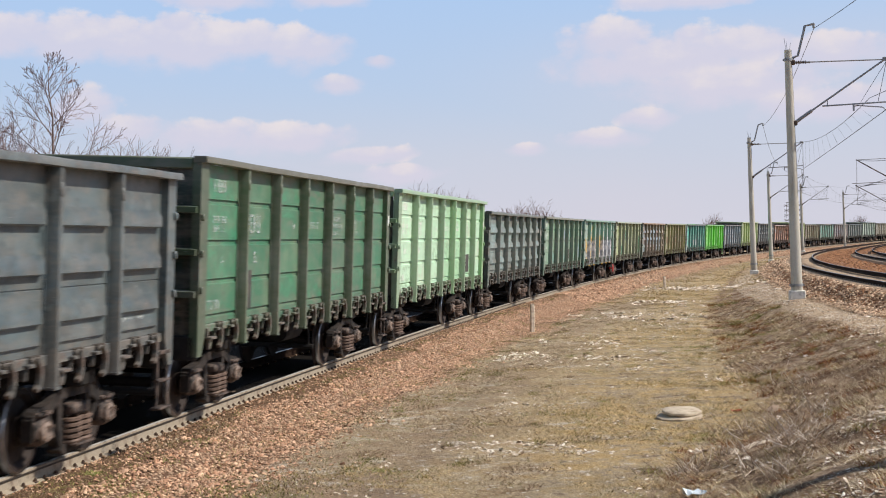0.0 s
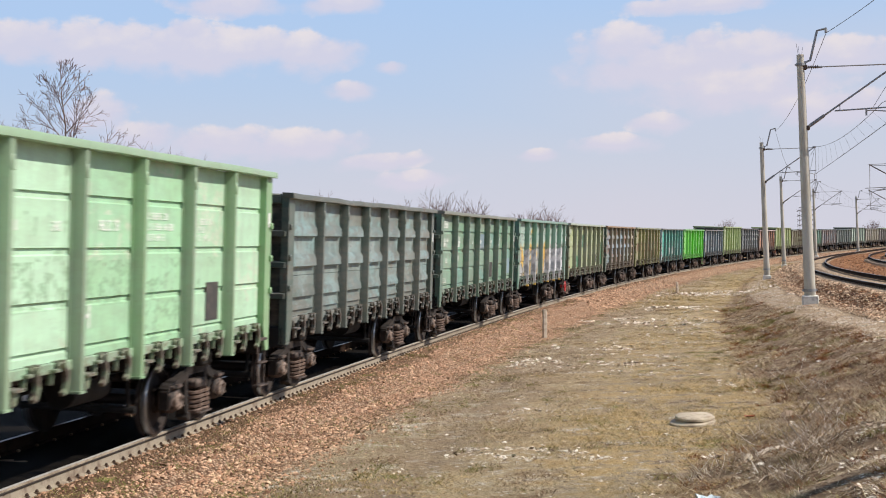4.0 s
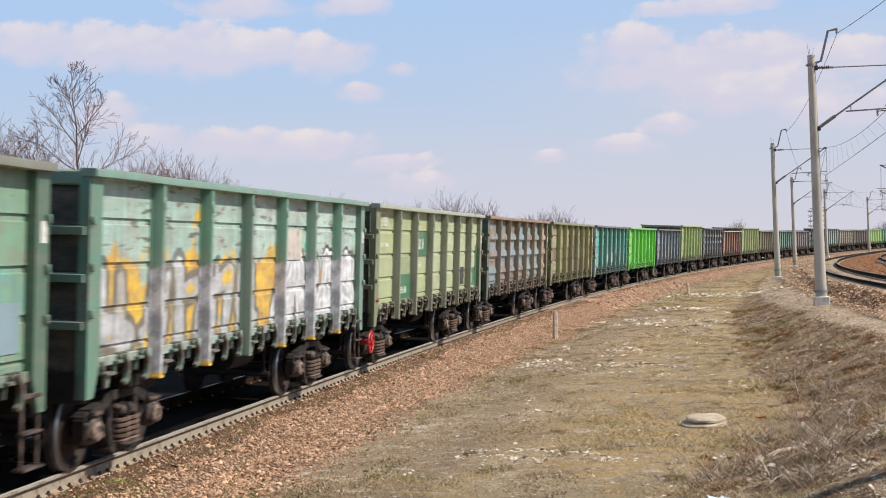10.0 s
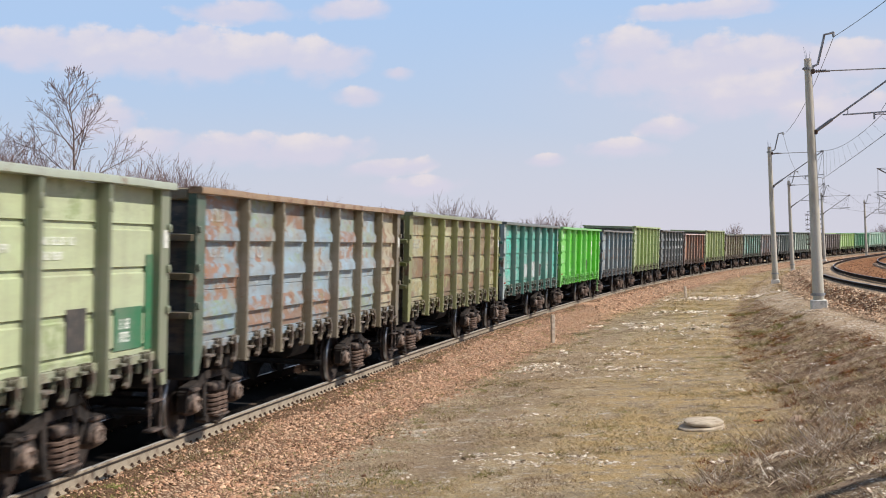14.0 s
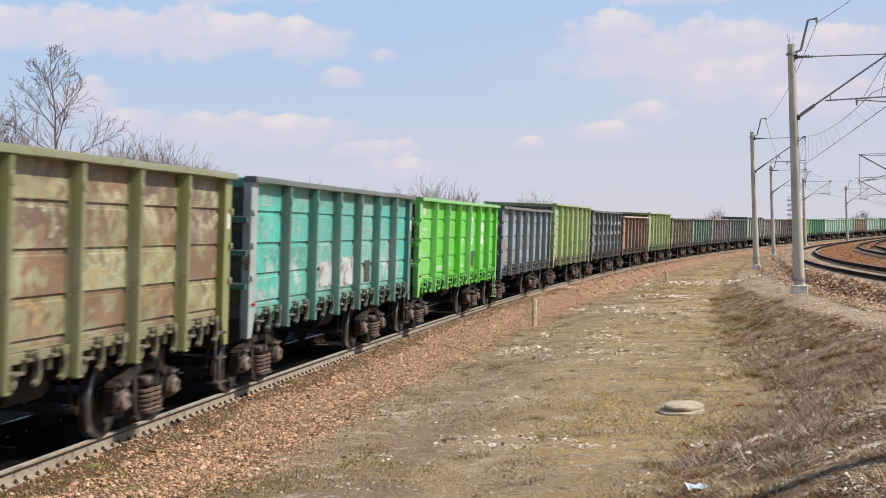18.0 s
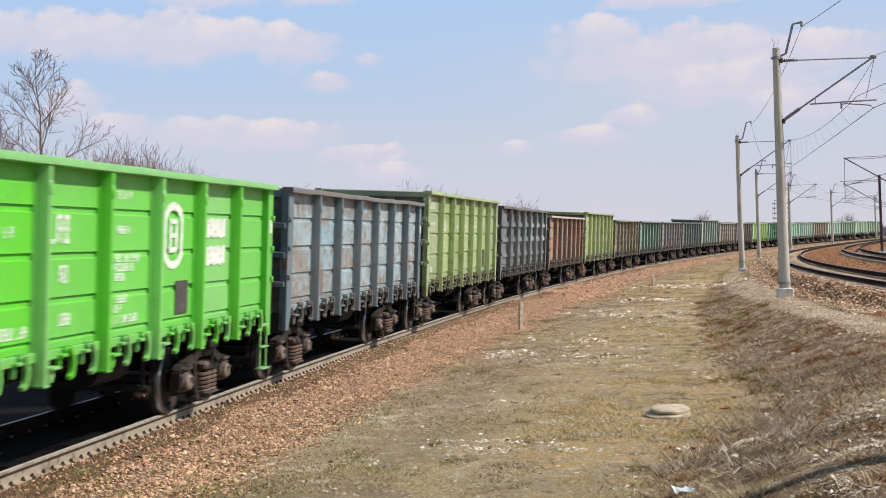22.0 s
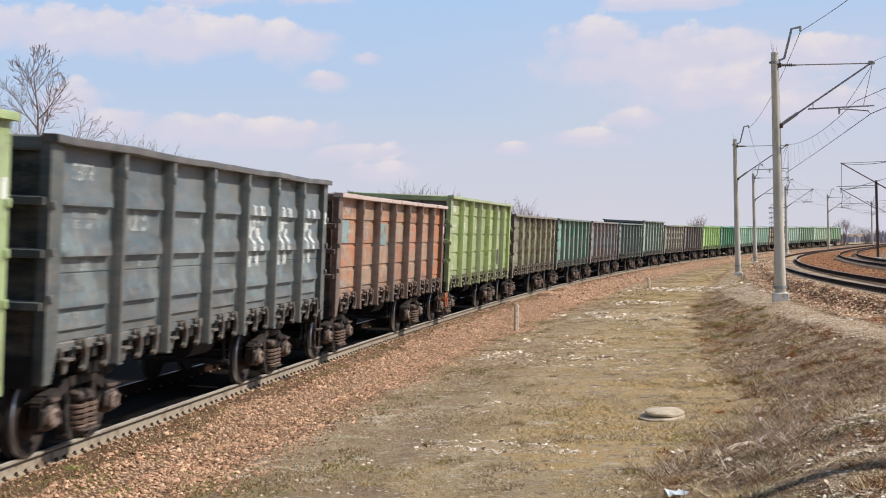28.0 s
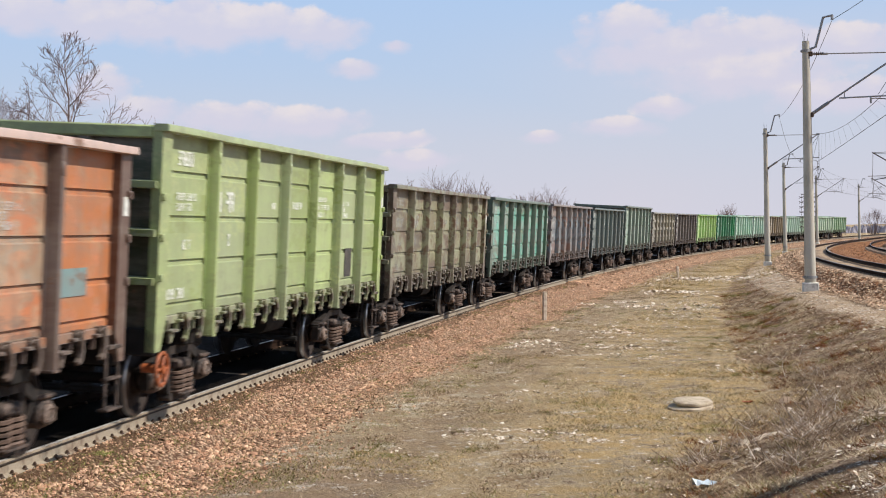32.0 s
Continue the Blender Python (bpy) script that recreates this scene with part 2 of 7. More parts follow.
def paint(name, base, fade=None, fade_amount=0.35, rust=(0.13, 0.055, 0.025, 1), rust_amount=0.15, streak=0.35, tags=None, worn=None, patchy=0.9, grime=None, cells=None, gash=0.0, dip=None):
    """Old wagon paint: faded patches, rust, dust streaks; tags: sprayed letters in yellow, silver and black."""
    m = bpy.data.materials.new(name)
    m.use_nodes = True
    add, calc = nodes_of(m.node_tree)
    co = add("ShaderNodeTexCoord").outputs["Object"]
    rnd = add("ShaderNodeObjectInfo").outputs["Random"]
    mix = lambda f, a, b: add("ShaderNodeMix", p_data_type="RGBA", i0=f, i6=a, i7=b).outputs[2]
    ramp = lambda v, lo, hi, a=0.0, b=1.0: add("ShaderNodeMapRange", i0=v, i1=lo, i2=hi, i3=a, i4=b).outputs[0]
    big = add("ShaderNodeTexNoise", Vector=co, Scale=patchy, Detail=5.0, Roughness=0.55).outputs["Fac"]
    mid = add("ShaderNodeTexNoise", Vector=co, Scale=3.6, Detail=9.0, Roughness=0.68).outputs["Fac"]
    tiny = add("ShaderNodeTexNoise", Vector=co, Scale=55.0, Detail=3.0, Roughness=0.6).outputs["Fac"]
    sv = add("ShaderNodeMapping", Vector=co, Scale=(9.0, 9.0, 0.5)).outputs[0]
    run = add("ShaderNodeTexNoise", Vector=sv, Scale=1.0, Detail=5.0, Roughness=0.65).outputs["Fac"]
    fade = fade or tuple(min(1, c * 0.75 + 0.10) for c in base[:3]) + (1,)
    c = mix(ramp(big, 0.62 - 0.35 * fade_amount, 0.80 - 0.3 * fade_amount), base, fade)
    # each plate was mended or painted at another time
    c = add("ShaderNodeHueSaturation", Color=c, Saturation=calc("MULTIPLY_ADD", calc("FRACT", calc("MULTIPLY", rnd, 5.7)), 0.35, 0.75), Value=calc("MULTIPLY_ADD", rnd, 0.26, 0.84)).outputs[0]
    if cells:
        # each sheet between two swages has its own history: old coats, rust, remnants
        row = calc("FLOOR", calc("MULTIPLY", calc("SUBTRACT", add("ShaderNodeSeparateXYZ", i0=co).outputs[2], 1.42), 1.95))
        pick = add("ShaderNodeTexWhiteNoise", Vector=add("ShaderNodeCombineXYZ", i0=calc("MULTIPLY", rnd, 91.7), i1=row, i2=3.0).outputs[0]).outputs["Value"]
        pick = calc("ADD", pick, calc("MULTIPLY_ADD", mid, 1.5, -0.75))
        ragged = calc("MULTIPLY_ADD", big, 0.8, -0.4)
        for k, (lo, hi, tint) in enumerate(cells):
            v = calc("ADD", pick, calc("MULTIPLY", ragged, 1.0 if k % 2 else -1.0))
            c = mix(calc("MULTIPLY", calc("MULTIPLY", ramp(v, lo - 0.03, lo + 0.03), ramp(v, hi + 0.03, hi - 0.03)), 0.9), c, tint)
    if tags:
        xyz = add("ShaderNodeSeparateXYZ", i0=co)
        at = add("ShaderNodeCombineXYZ", i0=xyz.outputs[0], i1=xyz.outputs[2]).outputs[0]
        drip = add("ShaderNodeTexNoise", Vector=at, Scale=1.7, Detail=4.0, Roughness=0.6)
        at = add("ShaderNodeVectorMath", p_operation="ADD", i0=at, i1=add("ShaderNodeVectorMath", p_operation="SCALE", i0=drip.outputs["Color"], Scale=0.22).outputs[0]).outputs[0]

        def strokes(seed, x0, x1, z0, z1, n, wide):
            """Distance to the edge of a row of slanting sprayed shapes."""
            dice, least = random.Random(seed), None
            for k in range(n):
                x = x0 + (x1 - x0) * (k + 0.5) / n
                w = (x1 - x0) / n
                ends = [((x - w * 0.25, z0), (x + w * dice.uniform(-0.4, 0.1), z1)), ((x + w * 0.2, z0 + 0.05), (x + w * dice.uniform(0.1, 0.5), z1 - 0.1)),
                        ((x - w * 0.3, dice.uniform(z0 + 0.2, z1 - 0.2)), (x + w * 0.35, dice.uniform(z0 + 0.2, z1)))]
                for (ax, az_), (bx, bz) in ends:
                    way_x, way_z = bx - ax, bz - az_
                    rel = add("ShaderNodeVectorMath", p_operation="SUBTRACT", i0=at, i1=(ax + 0.11, az_ + 0.11, 0)).outputs[0]
                    k0 = calc("DIVIDE", add("ShaderNodeVectorMath", p_operation="DOT_PRODUCT", i0=rel, i1=(way_x, way_z, 0)).outputs["Value"], way_x**2 + way_z**2)
                    k0 = calc("MINIMUM", calc("MAXIMUM", k0, 0.0), 1.0)
                    near = add("ShaderNodeVectorMath", p_operation="SCALE", i0=(way_x, way_z, 0), Scale=k0).outputs[0]
                    d = calc("SUBTRACT", add("ShaderNodeVectorMath", p_operation="DISTANCE", i0=rel, i1=near).outputs["Value"], wide * dice.uniform(0.7, 1.2))
                    least = d if least is None else calc("MINIMUM", least, d)
            return least

        face = calc("MULTIPLY", ramp(xyz.outputs[2], 1.02, 1.06), ramp(xyz.outputs[1], -1.36, -1.40))
        cloud = add("ShaderNodeTexNoise", Vector=add("ShaderNodeMapping", Vector=co, Scale=(1.0, 0.0, 0.8)).outputs[0], Scale=1.3, Detail=3.0, Roughness=0.55).outputs["Fac"]
        high = calc("ADD", ramp(xyz.outputs[2], 1.9, 2.75, 0.12, -0.16), ramp(xyz.outputs[0], 0.8, 2.6, 0.04, -0.10))
        c = mix(calc("MULTIPLY", face, ramp(calc("ADD", cloud, high), 0.50, 0.53, 0.0, 0.95)), c, mix(ramp(mid, 0.42, 0.6), lin(240, 196, 40), lin(214, 158, 40)))
        one = strokes(4, -6.1, 0.0, 1.25, 2.32, 5, 0.17)
        two = strokes(9, 0.7, 6.1, 1.28, 2.28, 4, 0.27)
        grey = mix(ramp(drip.outputs["Fac"], 0.4, 0.6), lin(166, 170, 172), lin(216, 218, 220))
        c = mix(calc("MULTIPLY", face, ramp(one, 0.11, 0.09, 0.0, 0.9)), c, mix(ramp(drip.outputs["Fac"], 0.42, 0.5), lin(60, 66, 62), lin(98, 102, 98)))
        c = mix(calc("MULTIPLY", face, ramp(one, 0.02, 0.0)), c, grey)
        c = mix(calc("MULTIPLY", face, calc("MULTIPLY", ramp(one, -0.03, -0.05), ramp(cloud, 0.50, 0.53))), c, lin(238, 196, 54))
        c = mix(calc("MULTIPLY", face, ramp(two, 0.12, 0.10)), c, lin(44, 48, 50))
        c = mix(calc("MULTIPLY", face, ramp(two, 0.05, 0.035)), c, lin(244, 246, 248))
        c = mix(calc("MULTIPLY", face, ramp(two, -0.01, -0.03)), c, mix(ramp(drip.outputs["Fac"], 0.36, 0.62), lin(172, 176, 182), lin(226, 228, 232)))
        c = mix(calc("MULTIPLY", face, calc("MULTIPLY", ramp(two, -0.10, -0.12), ramp(two, -0.17, -0.15))), c, lin(240, 242, 244))
    if dip:
        # sprayed over up to a height, with a yellow foot
        dz = calc("ADD", add("ShaderNodeSeparateXYZ", i0=co).outputs[2], calc("MULTIPLY_ADD", big, 0.5, -0.25))
        c = mix(ramp(dz, dip + 0.02, dip - 0.02), c, mix(ramp(mid, 0.42, 0.58), lin(150, 154, 160), lin(214, 216, 220)))
        c = mix(ramp(dz, 1.12, 1.08), c, lin(226, 186, 60))
    if gash:
        # dents and scratches from the unloading grabs
        gv = add("ShaderNodeMapping", Vector=co, Scale=(1.5, 1.5, 8.0)).outputs[0]
        gn = add("ShaderNodeTexNoise", Vector=gv, Scale=1.6, Detail=4.0, Roughness=0.5).outputs["Fac"]
        gz = add("ShaderNodeSeparateXYZ", i0=co).outputs[2]
        c = mix(calc("MULTIPLY", ramp(gn, 0.60, 0.65, 0.0, gash), ramp(gz, 2.35, 2.7)), c, (0.10, 0.07, 0.052, 1))
    if worn:
        # bare grey metal and primer in a belt along the side
        z = add("ShaderNodeSeparateXYZ", i0=co).outputs[2]
        belt = calc("MULTIPLY", ramp(z, worn[0], worn[0] + 0.2), ramp(z, worn[1], worn[1] - 0.2))
        flake = ramp(calc("ADD", calc("MULTIPLY", big, 0.6), calc("MULTIPLY", mid, 0.5)), 0.55, 0.60)
        c = mix(calc("MULTIPLY", calc("MULTIPLY", belt, flake), 0.85), c, worn[2])
    r1 = ramp(calc("ADD", mid, calc("MULTIPLY", calc("SUBTRACT", big, 0.5), 0.35)), 0.72 - 0.4 * rust_amount, 0.80 - 0.4 * rust_amount)
    rc = mix(ramp(tiny, 0.3, 0.7), rust, tuple(v * 1.7 for v in rust[:3]) + (1,))
    c = mix(calc("MULTIPLY", r1, 0.9), c, rc)
    if grime and grime[0] > 0:
        # soot and coal dirt smeared over the plates, thickest where grabs rub under the top rail
        gz = add("ShaderNodeSeparateXYZ", i0=co).outputs[2]
        smear = add("ShaderNodeTexNoise", Vector=add("ShaderNodeMapping", Vector=co, Scale=(1.0, 1.0, 2.2)).outputs[0], Scale=2.1, Detail=9.0, Roughness=0.7).outputs["Fac"]
        bias = calc("ADD", calc("MULTIPLY", ramp(gz, grime[1] - 0.75, grime[1] - 0.2), 0.16), calc("MULTIPLY", ramp(gz, 2.0, 1.45), 0.18))
        dirt = ramp(calc("ADD", smear, bias), 0.60, 0.70, 0.0, min(1.0, grime[0]) * 0.85)
        c = mix(dirt, c, mix(ramp(mid, 0.42, 0.6), (0.075, 0.058, 0.045, 1), (0.21, 0.155, 0.115, 1)))
    c = mix(ramp(run, 0.48, 0.75, 0.0, streak), c, (0.11, 0.085, 0.065, 1))
    dust = add("ShaderNodeTexNoise", Vector=add("ShaderNodeMapping", Vector=co, Scale=(0.8, 0.8, 2.6)).outputs[0], Scale=2.4, Detail=8.0, Roughness=0.7).outputs["Fac"]
    c = mix(ramp(dust, 0.42, 0.72, 0.0, streak * 1.1), c, (0.24, 0.20, 0.155, 1))
    scuff = add("ShaderNodeTexNoise", Vector=add("ShaderNodeMapping", Vector=co, Scale=(2.2, 2.2, 12.0)).outputs[0], Scale=2.0, Detail=6.0, Roughness=0.7).outputs["Fac"]
    c = mix(ramp(scuff, 0.64, 0.70, 0.0, streak * 1.3), c, mix(ramp(mid, 0.45, 0.55), rust, (0.42, 0.40, 0.36, 1)))
    c = add("ShaderNodeHueSaturation", Color=c, Value=calc("MULTIPLY_ADD", tiny, 0.24, 0.88)).outputs[0]
    h = calc("ADD", calc("MULTIPLY", mid, 1.0), calc("MULTIPLY", r1, 0.3))
    b = add("ShaderNodeBump", Strength=0.18, Distance=0.03, Height=h).outputs[0]
    p = add("ShaderNodeBsdfPrincipled", Base_Color=c, Roughness=calc("MULTIPLY_ADD", r1, 0.3, 0.48), Normal=b)
    # a film of pale dust
    p.inputs["Sheen Weight"].default_value, p.inputs["Sheen Roughness"].default_value = 0.20, 0.45
    add("ShaderNodeOutputMaterial", Surface=p.outputs[0])
    return m


def terrain_material():
    m = bpy.data.materials.new("ground")
    m.use_nodes = True
    add, calc = nodes_of(m.node_tree)
    co = add("ShaderNodeTexCoord").outputs["Object"]
    mix = lambda f, a, b: add("ShaderNodeMix", p_data_type="RGBA", i0=f, i6=a, i7=b).outputs[2]
    ramp = lambda v, lo, hi, a=0.0, b=1.0: add("ShaderNodeMapRange", i0=v, i1=lo, i2=hi, i3=a, i4=b).outputs[0]
    attr = add("ShaderNodeAttribute", p_attribute_name="zone")
    zone = add("ShaderNodeSeparateColor", Color=attr.outputs["Color"])
    n = lambda s, d=6.0, r=0.6: add("ShaderNodeTexNoise", Vector=co, Scale=s, Detail=d, Roughness=r).outputs["Fac"]
    big, mid, small, tiny, grit = n(0.35), n(1.7, 8.0, 0.7), n(9.0, 8.0, 0.75), n(45.0, 6.0, 0.75), n(150.0, 3.0)
    straw = mix(ramp(tiny, 0.36, 0.62), lin(134, 108, 68), lin(226, 194, 140))
    green = mix(ramp(tiny, 0.36, 0.62), lin(104, 90, 68), lin(188, 166, 130))
    grey = mix(ramp(tiny, 0.36, 0.62), lin(118, 104, 88), lin(216, 202, 178))
    grass = mix(ramp(calc("ADD", big, calc("MULTIPLY", mid, 0.5)), 0.70, 0.92), straw, green)
    grass = mix(ramp(calc("ADD", calc("MULTIPLY", mid, 0.8), calc("MULTIPLY", small, 0.5)), 0.60, 0.76), grass, grey)
    # crumbs of lime
    crumb = add("ShaderNodeTexVoronoi", Vector=co, Scale=12.0)
    ck = add("ShaderNodeSeparateColor", Color=crumb.outputs["Color"])
    lime = calc("MULTIPLY", ramp(crumb.outputs["Distance"], 0.34, 0.26), ramp(calc("ADD", ck.outputs[0], calc("MULTIPLY", calc("SUBTRACT", mid, 0.5), 1.9)), 0.93, 0.97))
    soil = mix(ramp(tiny, 0.38, 0.62), lin(58, 42, 32), lin(150, 118, 90))
    grass = mix(ramp(calc("ADD", mid, calc("MULTIPLY", small, 0.5)), 0.79, 0.91), grass, soil)
    moss = mix(ramp(tiny, 0.4, 0.6), lin(92, 46, 26), lin(172, 108, 62))
    pale = mix(ramp(tiny, 0.36, 0.62), lin(132, 108, 86), lin(220, 198, 166))
    bank = mix(ramp(calc("ADD", mid, calc("MULTIPLY", small, 0.5)), 0.70, 0.86), soil, pale)
    bank = mix(ramp(calc("ADD", calc("MULTIPLY", mid, 0.5), calc("MULTIPLY", small, 0.6)), 0.58, 0.68, 0.0, 0.75), bank, moss)
    dim = mix(ramp(tiny, 0.4, 0.6), lin(38, 30, 25), lin(96, 76, 60))
    bank = mix(ramp(calc("ADD", calc("MULTIPLY", small, 0.7), calc("MULTIPLY", big, 0.4)), 0.57, 0.66, 0.0, 0.75), bank, dim)
    trodden = mix(ramp(tiny, 0.36, 0.62), lin(146, 122, 98), lin(222, 196, 164))
    worn = add("ShaderNodeAttribute", p_attribute_name="wear")
    tread = add("ShaderNodeSeparateColor", Color=worn.outputs["Color"])
    stone = add("ShaderNodeTexVoronoi", Vector=co, Scale=21.0)
    sc = add("ShaderNodeSeparateColor", Color=stone.outputs["Color"])
    warm = mix(sc.outputs[0], lin(158, 124, 98), lin(234, 206, 174))
    warm = mix(ramp(mid, 0.5, 0.7, 0.0, 0.5), warm, lin(120, 78, 58))
    warm = mix(ramp(stone.outputs["Distance"], 0.32, 0.6), warm, lin(116, 88, 70))
    brown = mix(sc.outputs[1], lin(164, 104, 66), lin(232, 178, 130))
    brown = mix(ramp(stone.outputs["Distance"], 0.32, 0.6), brown, lin(92, 64, 46))
    c = mix(ramp(calc("ADD", zone.outputs[2], calc("MULTIPLY_ADD", mid, 0.8, -0.4)), 0.3, 0.7), grass, bank)
    c = mix(calc("MULTIPLY", ramp(calc("ADD", tread.outputs[0], calc("MULTIPLY_ADD", mid, 0.9, -0.45)), 0.35, 0.75), 0.85), c, trodden)
    thin = calc("MULTIPLY", calc("MULTIPLY", tread.outputs[2], 0.75), ramp(zone.outputs[2], 0.9, 0.4))
    earth = mix(ramp(tiny, 0.36, 0.62), lin(96, 78, 66), lin(184, 160, 136))
    c = mix(thin, c, mix(ramp(mid, 0.44, 0.54), mix(ramp(big, 0.44, 0.56), earth, grey), mix(ramp(big, 0.46, 0.54), green, straw)))
    # bare earth along the foot of the stones
    edge = ramp(calc("ADD", tread.outputs[2], calc("MULTIPLY_ADD", mid, 1.8, -0.9)), 0.80, 1.1, 0.0, 0.8)
    c = mix(calc("MULTIPLY", edge, ramp(zone.outputs[2], 0.9, 0.4)), c, earth)
    flat = add("ShaderNodeMapping", Vector=co, Scale=(0.8, 1.1, 1.0)).outputs[0]
    crust = add("ShaderNodeTexNoise", Vector=flat, Scale=1.1, Detail=10.0, Roughness=0.78).outputs["Fac"]
    crust = calc("MULTIPLY", ramp(crust, 0.562, 0.625, 0.0, 0.85), ramp(zone.outputs[2], 0.9, 0.4))
    c = mix(crust, c, mix(ramp(tiny, 0.4, 0.6), lin(168, 152, 132), lin(238, 230, 216)))
    c = mix(lime, c, lin(232, 226, 214))
    wob = calc("MULTIPLY_ADD", small, 0.9, -0.45)
    c = mix(ramp(calc("ADD", zone.outputs[0], wob), 0.35, 0.65), c, warm)
    c = mix(ramp(calc("ADD", worn.outputs["Alpha"], calc("MULTIPLY_ADD", mid, 1.6, -0.8)), 0.35, 0.65, 0.0, 0.85), c, soil)
    brown = mix(ramp(calc("ADD", tread.outputs[1], calc("MULTIPLY", wob, 0.5)), 0.3, 0.7, 0.0, 0.85), brown, trodden)
    c = mix(ramp(calc("ADD", zone.outputs[1], wob), 0.4, 0.6), c, brown)
    # near-black: oily bed between the rails, and the train's shadow painted beyond it
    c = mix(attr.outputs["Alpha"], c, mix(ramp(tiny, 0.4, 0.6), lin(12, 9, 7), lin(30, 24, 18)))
    c = add("ShaderNodeHueSaturation", Color=c, Value=calc("MULTIPLY_ADD", grit, 0.7, 0.58)).outputs[0]
    h = calc("ADD", calc("MULTIPLY", small, 0.5), calc("MULTIPLY", tiny, 0.5))
    b = add("ShaderNodeBump", Strength=0.9, Distance=0.07, Height=h).outputs[0]
    p = add("ShaderNodeBsdfPrincipled", Base_Color=c, Roughness=0.95, Normal=b)
    p.inputs["Specular IOR Level"].default_value = 0.15
    add("ShaderNodeOutputMaterial", Surface=p.outputs[0])
    return m


def stencil(name, color, wear=0.45):
    """Sprayed marks that have flaked: bare spots let the paint below show."""
    m = bpy.data.materials.new(name)
    m.use_nodes = True
    add, calc = nodes_of(m.node_tree)
    co = add("ShaderNodeTexCoord").outputs["Object"]
    n1 = add("ShaderNodeTexNoise", Vector=co, Scale=7.0, Detail=6.0, Roughness=0.7).outputs["Fac"]
    gone = add("ShaderNodeMapRange", i0=n1, i1=0.62 - 0.3 * wear, i2=0.74 - 0.2 * wear, i3=0.12 + 0.2 * wear, i4=0.9).outputs[0]
    p = add("ShaderNodeBsdfPrincipled", Base_Color=color, Roughness=0.75)
    clear = add("ShaderNodeBsdfTransparent")
    both = add("ShaderNodeMixShader", i0=gone, i1=p.outputs[0], i2=clear.outputs[0])
    add("ShaderNodeOutputMaterial", Surface=both.outputs[0])
    return m


def scattered(name, a, b, c=None, rough=0.9):
    """Many small pieces in one mesh, each with its own tone between a, b and c."""
    m = bpy.data.materials.new(name)
    m.use_nodes = True
    add, calc = nodes_of(m.node_tree)
    rnd = add("ShaderNodeNewGeometry").outputs["Random Per Island"]
    co = add("ShaderNodeTexCoord").outputs["Object"]
    tiny = add("ShaderNodeTexNoise", Vector=co, Scale=40.0, Detail=3.0).outputs["Fac"]
    col = add("ShaderNodeMix", p_data_type="RGBA", i0=rnd, i6=a, i7=b).outputs[2]
    if c:
        k = add("ShaderNodeMapRange", i0=calc("FRACT", calc("MULTIPLY", rnd, 7.31)), i1=0.72, i2=0.8).outputs[0]
        col = add("ShaderNodeMix", p_data_type="RGBA", i0=k, i6=col, i7=c).outputs[2]
    col = add("ShaderNodeHueSaturation", Color=col, Value=calc("MULTIPLY_ADD", tiny, 0.5, 0.75)).outputs[0]
    p = add("ShaderNodeBsdfPrincipled", Base_Color=col, Roughness=rough)
    p.inputs["Specular IOR Level"].default_value = 0.2
    add("ShaderNodeOutputMaterial", Surface=p.outputs[0])
    return m


M_GROUND = terrain_material()
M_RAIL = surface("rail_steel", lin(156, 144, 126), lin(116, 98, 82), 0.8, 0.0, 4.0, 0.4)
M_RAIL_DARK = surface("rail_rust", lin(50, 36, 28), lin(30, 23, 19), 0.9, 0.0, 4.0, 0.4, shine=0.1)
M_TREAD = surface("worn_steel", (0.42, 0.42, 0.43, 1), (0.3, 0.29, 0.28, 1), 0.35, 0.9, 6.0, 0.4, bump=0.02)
M_TREAD_DULL = surface("dusty_worn_steel", lin(196, 192, 186), lin(168, 162, 154), 0.55, 0.25, 6.0, 0.4, bump=0.02)
M_SOOTY = surface("sooty_sleeper", lin(146, 122, 98), lin(92, 74, 58), 0.9, 0.0, 3.0, 0.6)
M_SLEEPER = surface("sleeper_concrete", lin(176, 154, 130), lin(140, 116, 94), 0.9, 0.0, 5.0, 0.5)
M_CONCRETE = surface("pole_concrete", lin(194, 188, 174), lin(166, 158, 142), 0.85, 0.0, 2.0, 0.5, stretch=(1, 1, 0.3))
M_SLAB = surface("slab_concrete", lin(204, 188, 164), lin(162, 140, 116), 0.9, 0.0, 6.0, 0.5, bump=0.3)
M_FADED = stencil("faded_white", lin(200, 206, 204), 0.75)
M_LETTER = stencil("worn_white", lin(222, 226, 222), 0.5)
M_STAKE = surface("stake_concrete", lin(214, 198, 178), lin(176, 152, 132), 0.9, 0.0, 6.0, 0.5)
M_ZINC = surface("galvanised_steel", (0.34, 0.34, 0.34, 1), (0.22, 0.21, 0.2, 1), 0.55, 0.5, 9.0, 0.4)
M_DARK_STEEL = surface("brown_steel", lin(88, 70, 58), lin(60, 48, 42), 0.7, 0.1, 4.0, 0.4)
M_WIRE = surface("copper_wire", (0.07, 0.065, 0.06, 1), (0.05, 0.05, 0.05, 1), 0.5, 0.5)
M_BOGIE = surface("bogie_dirt", lin(104, 88, 79), lin(26, 22, 20), 0.75, 0.0, 8.0, 0.85, fine=35.0, fine_amount=0.35, bump=0.4)
M_CAP = surface("bearing_cover", lin(142, 124, 112), lin(44, 36, 32), 0.65, 0.1, 9.0, 0.6, fine=40.0, fine_amount=0.3, bump=0.2)
# dirty side frames, darkened to paint in the shadow of the wagon body
M_SIDE = surface("shaded_side_frame_dirt", lin(52, 44, 39), lin(21, 18, 17), 0.85, 0.0, 7.0, 0.7, bump=0.3)
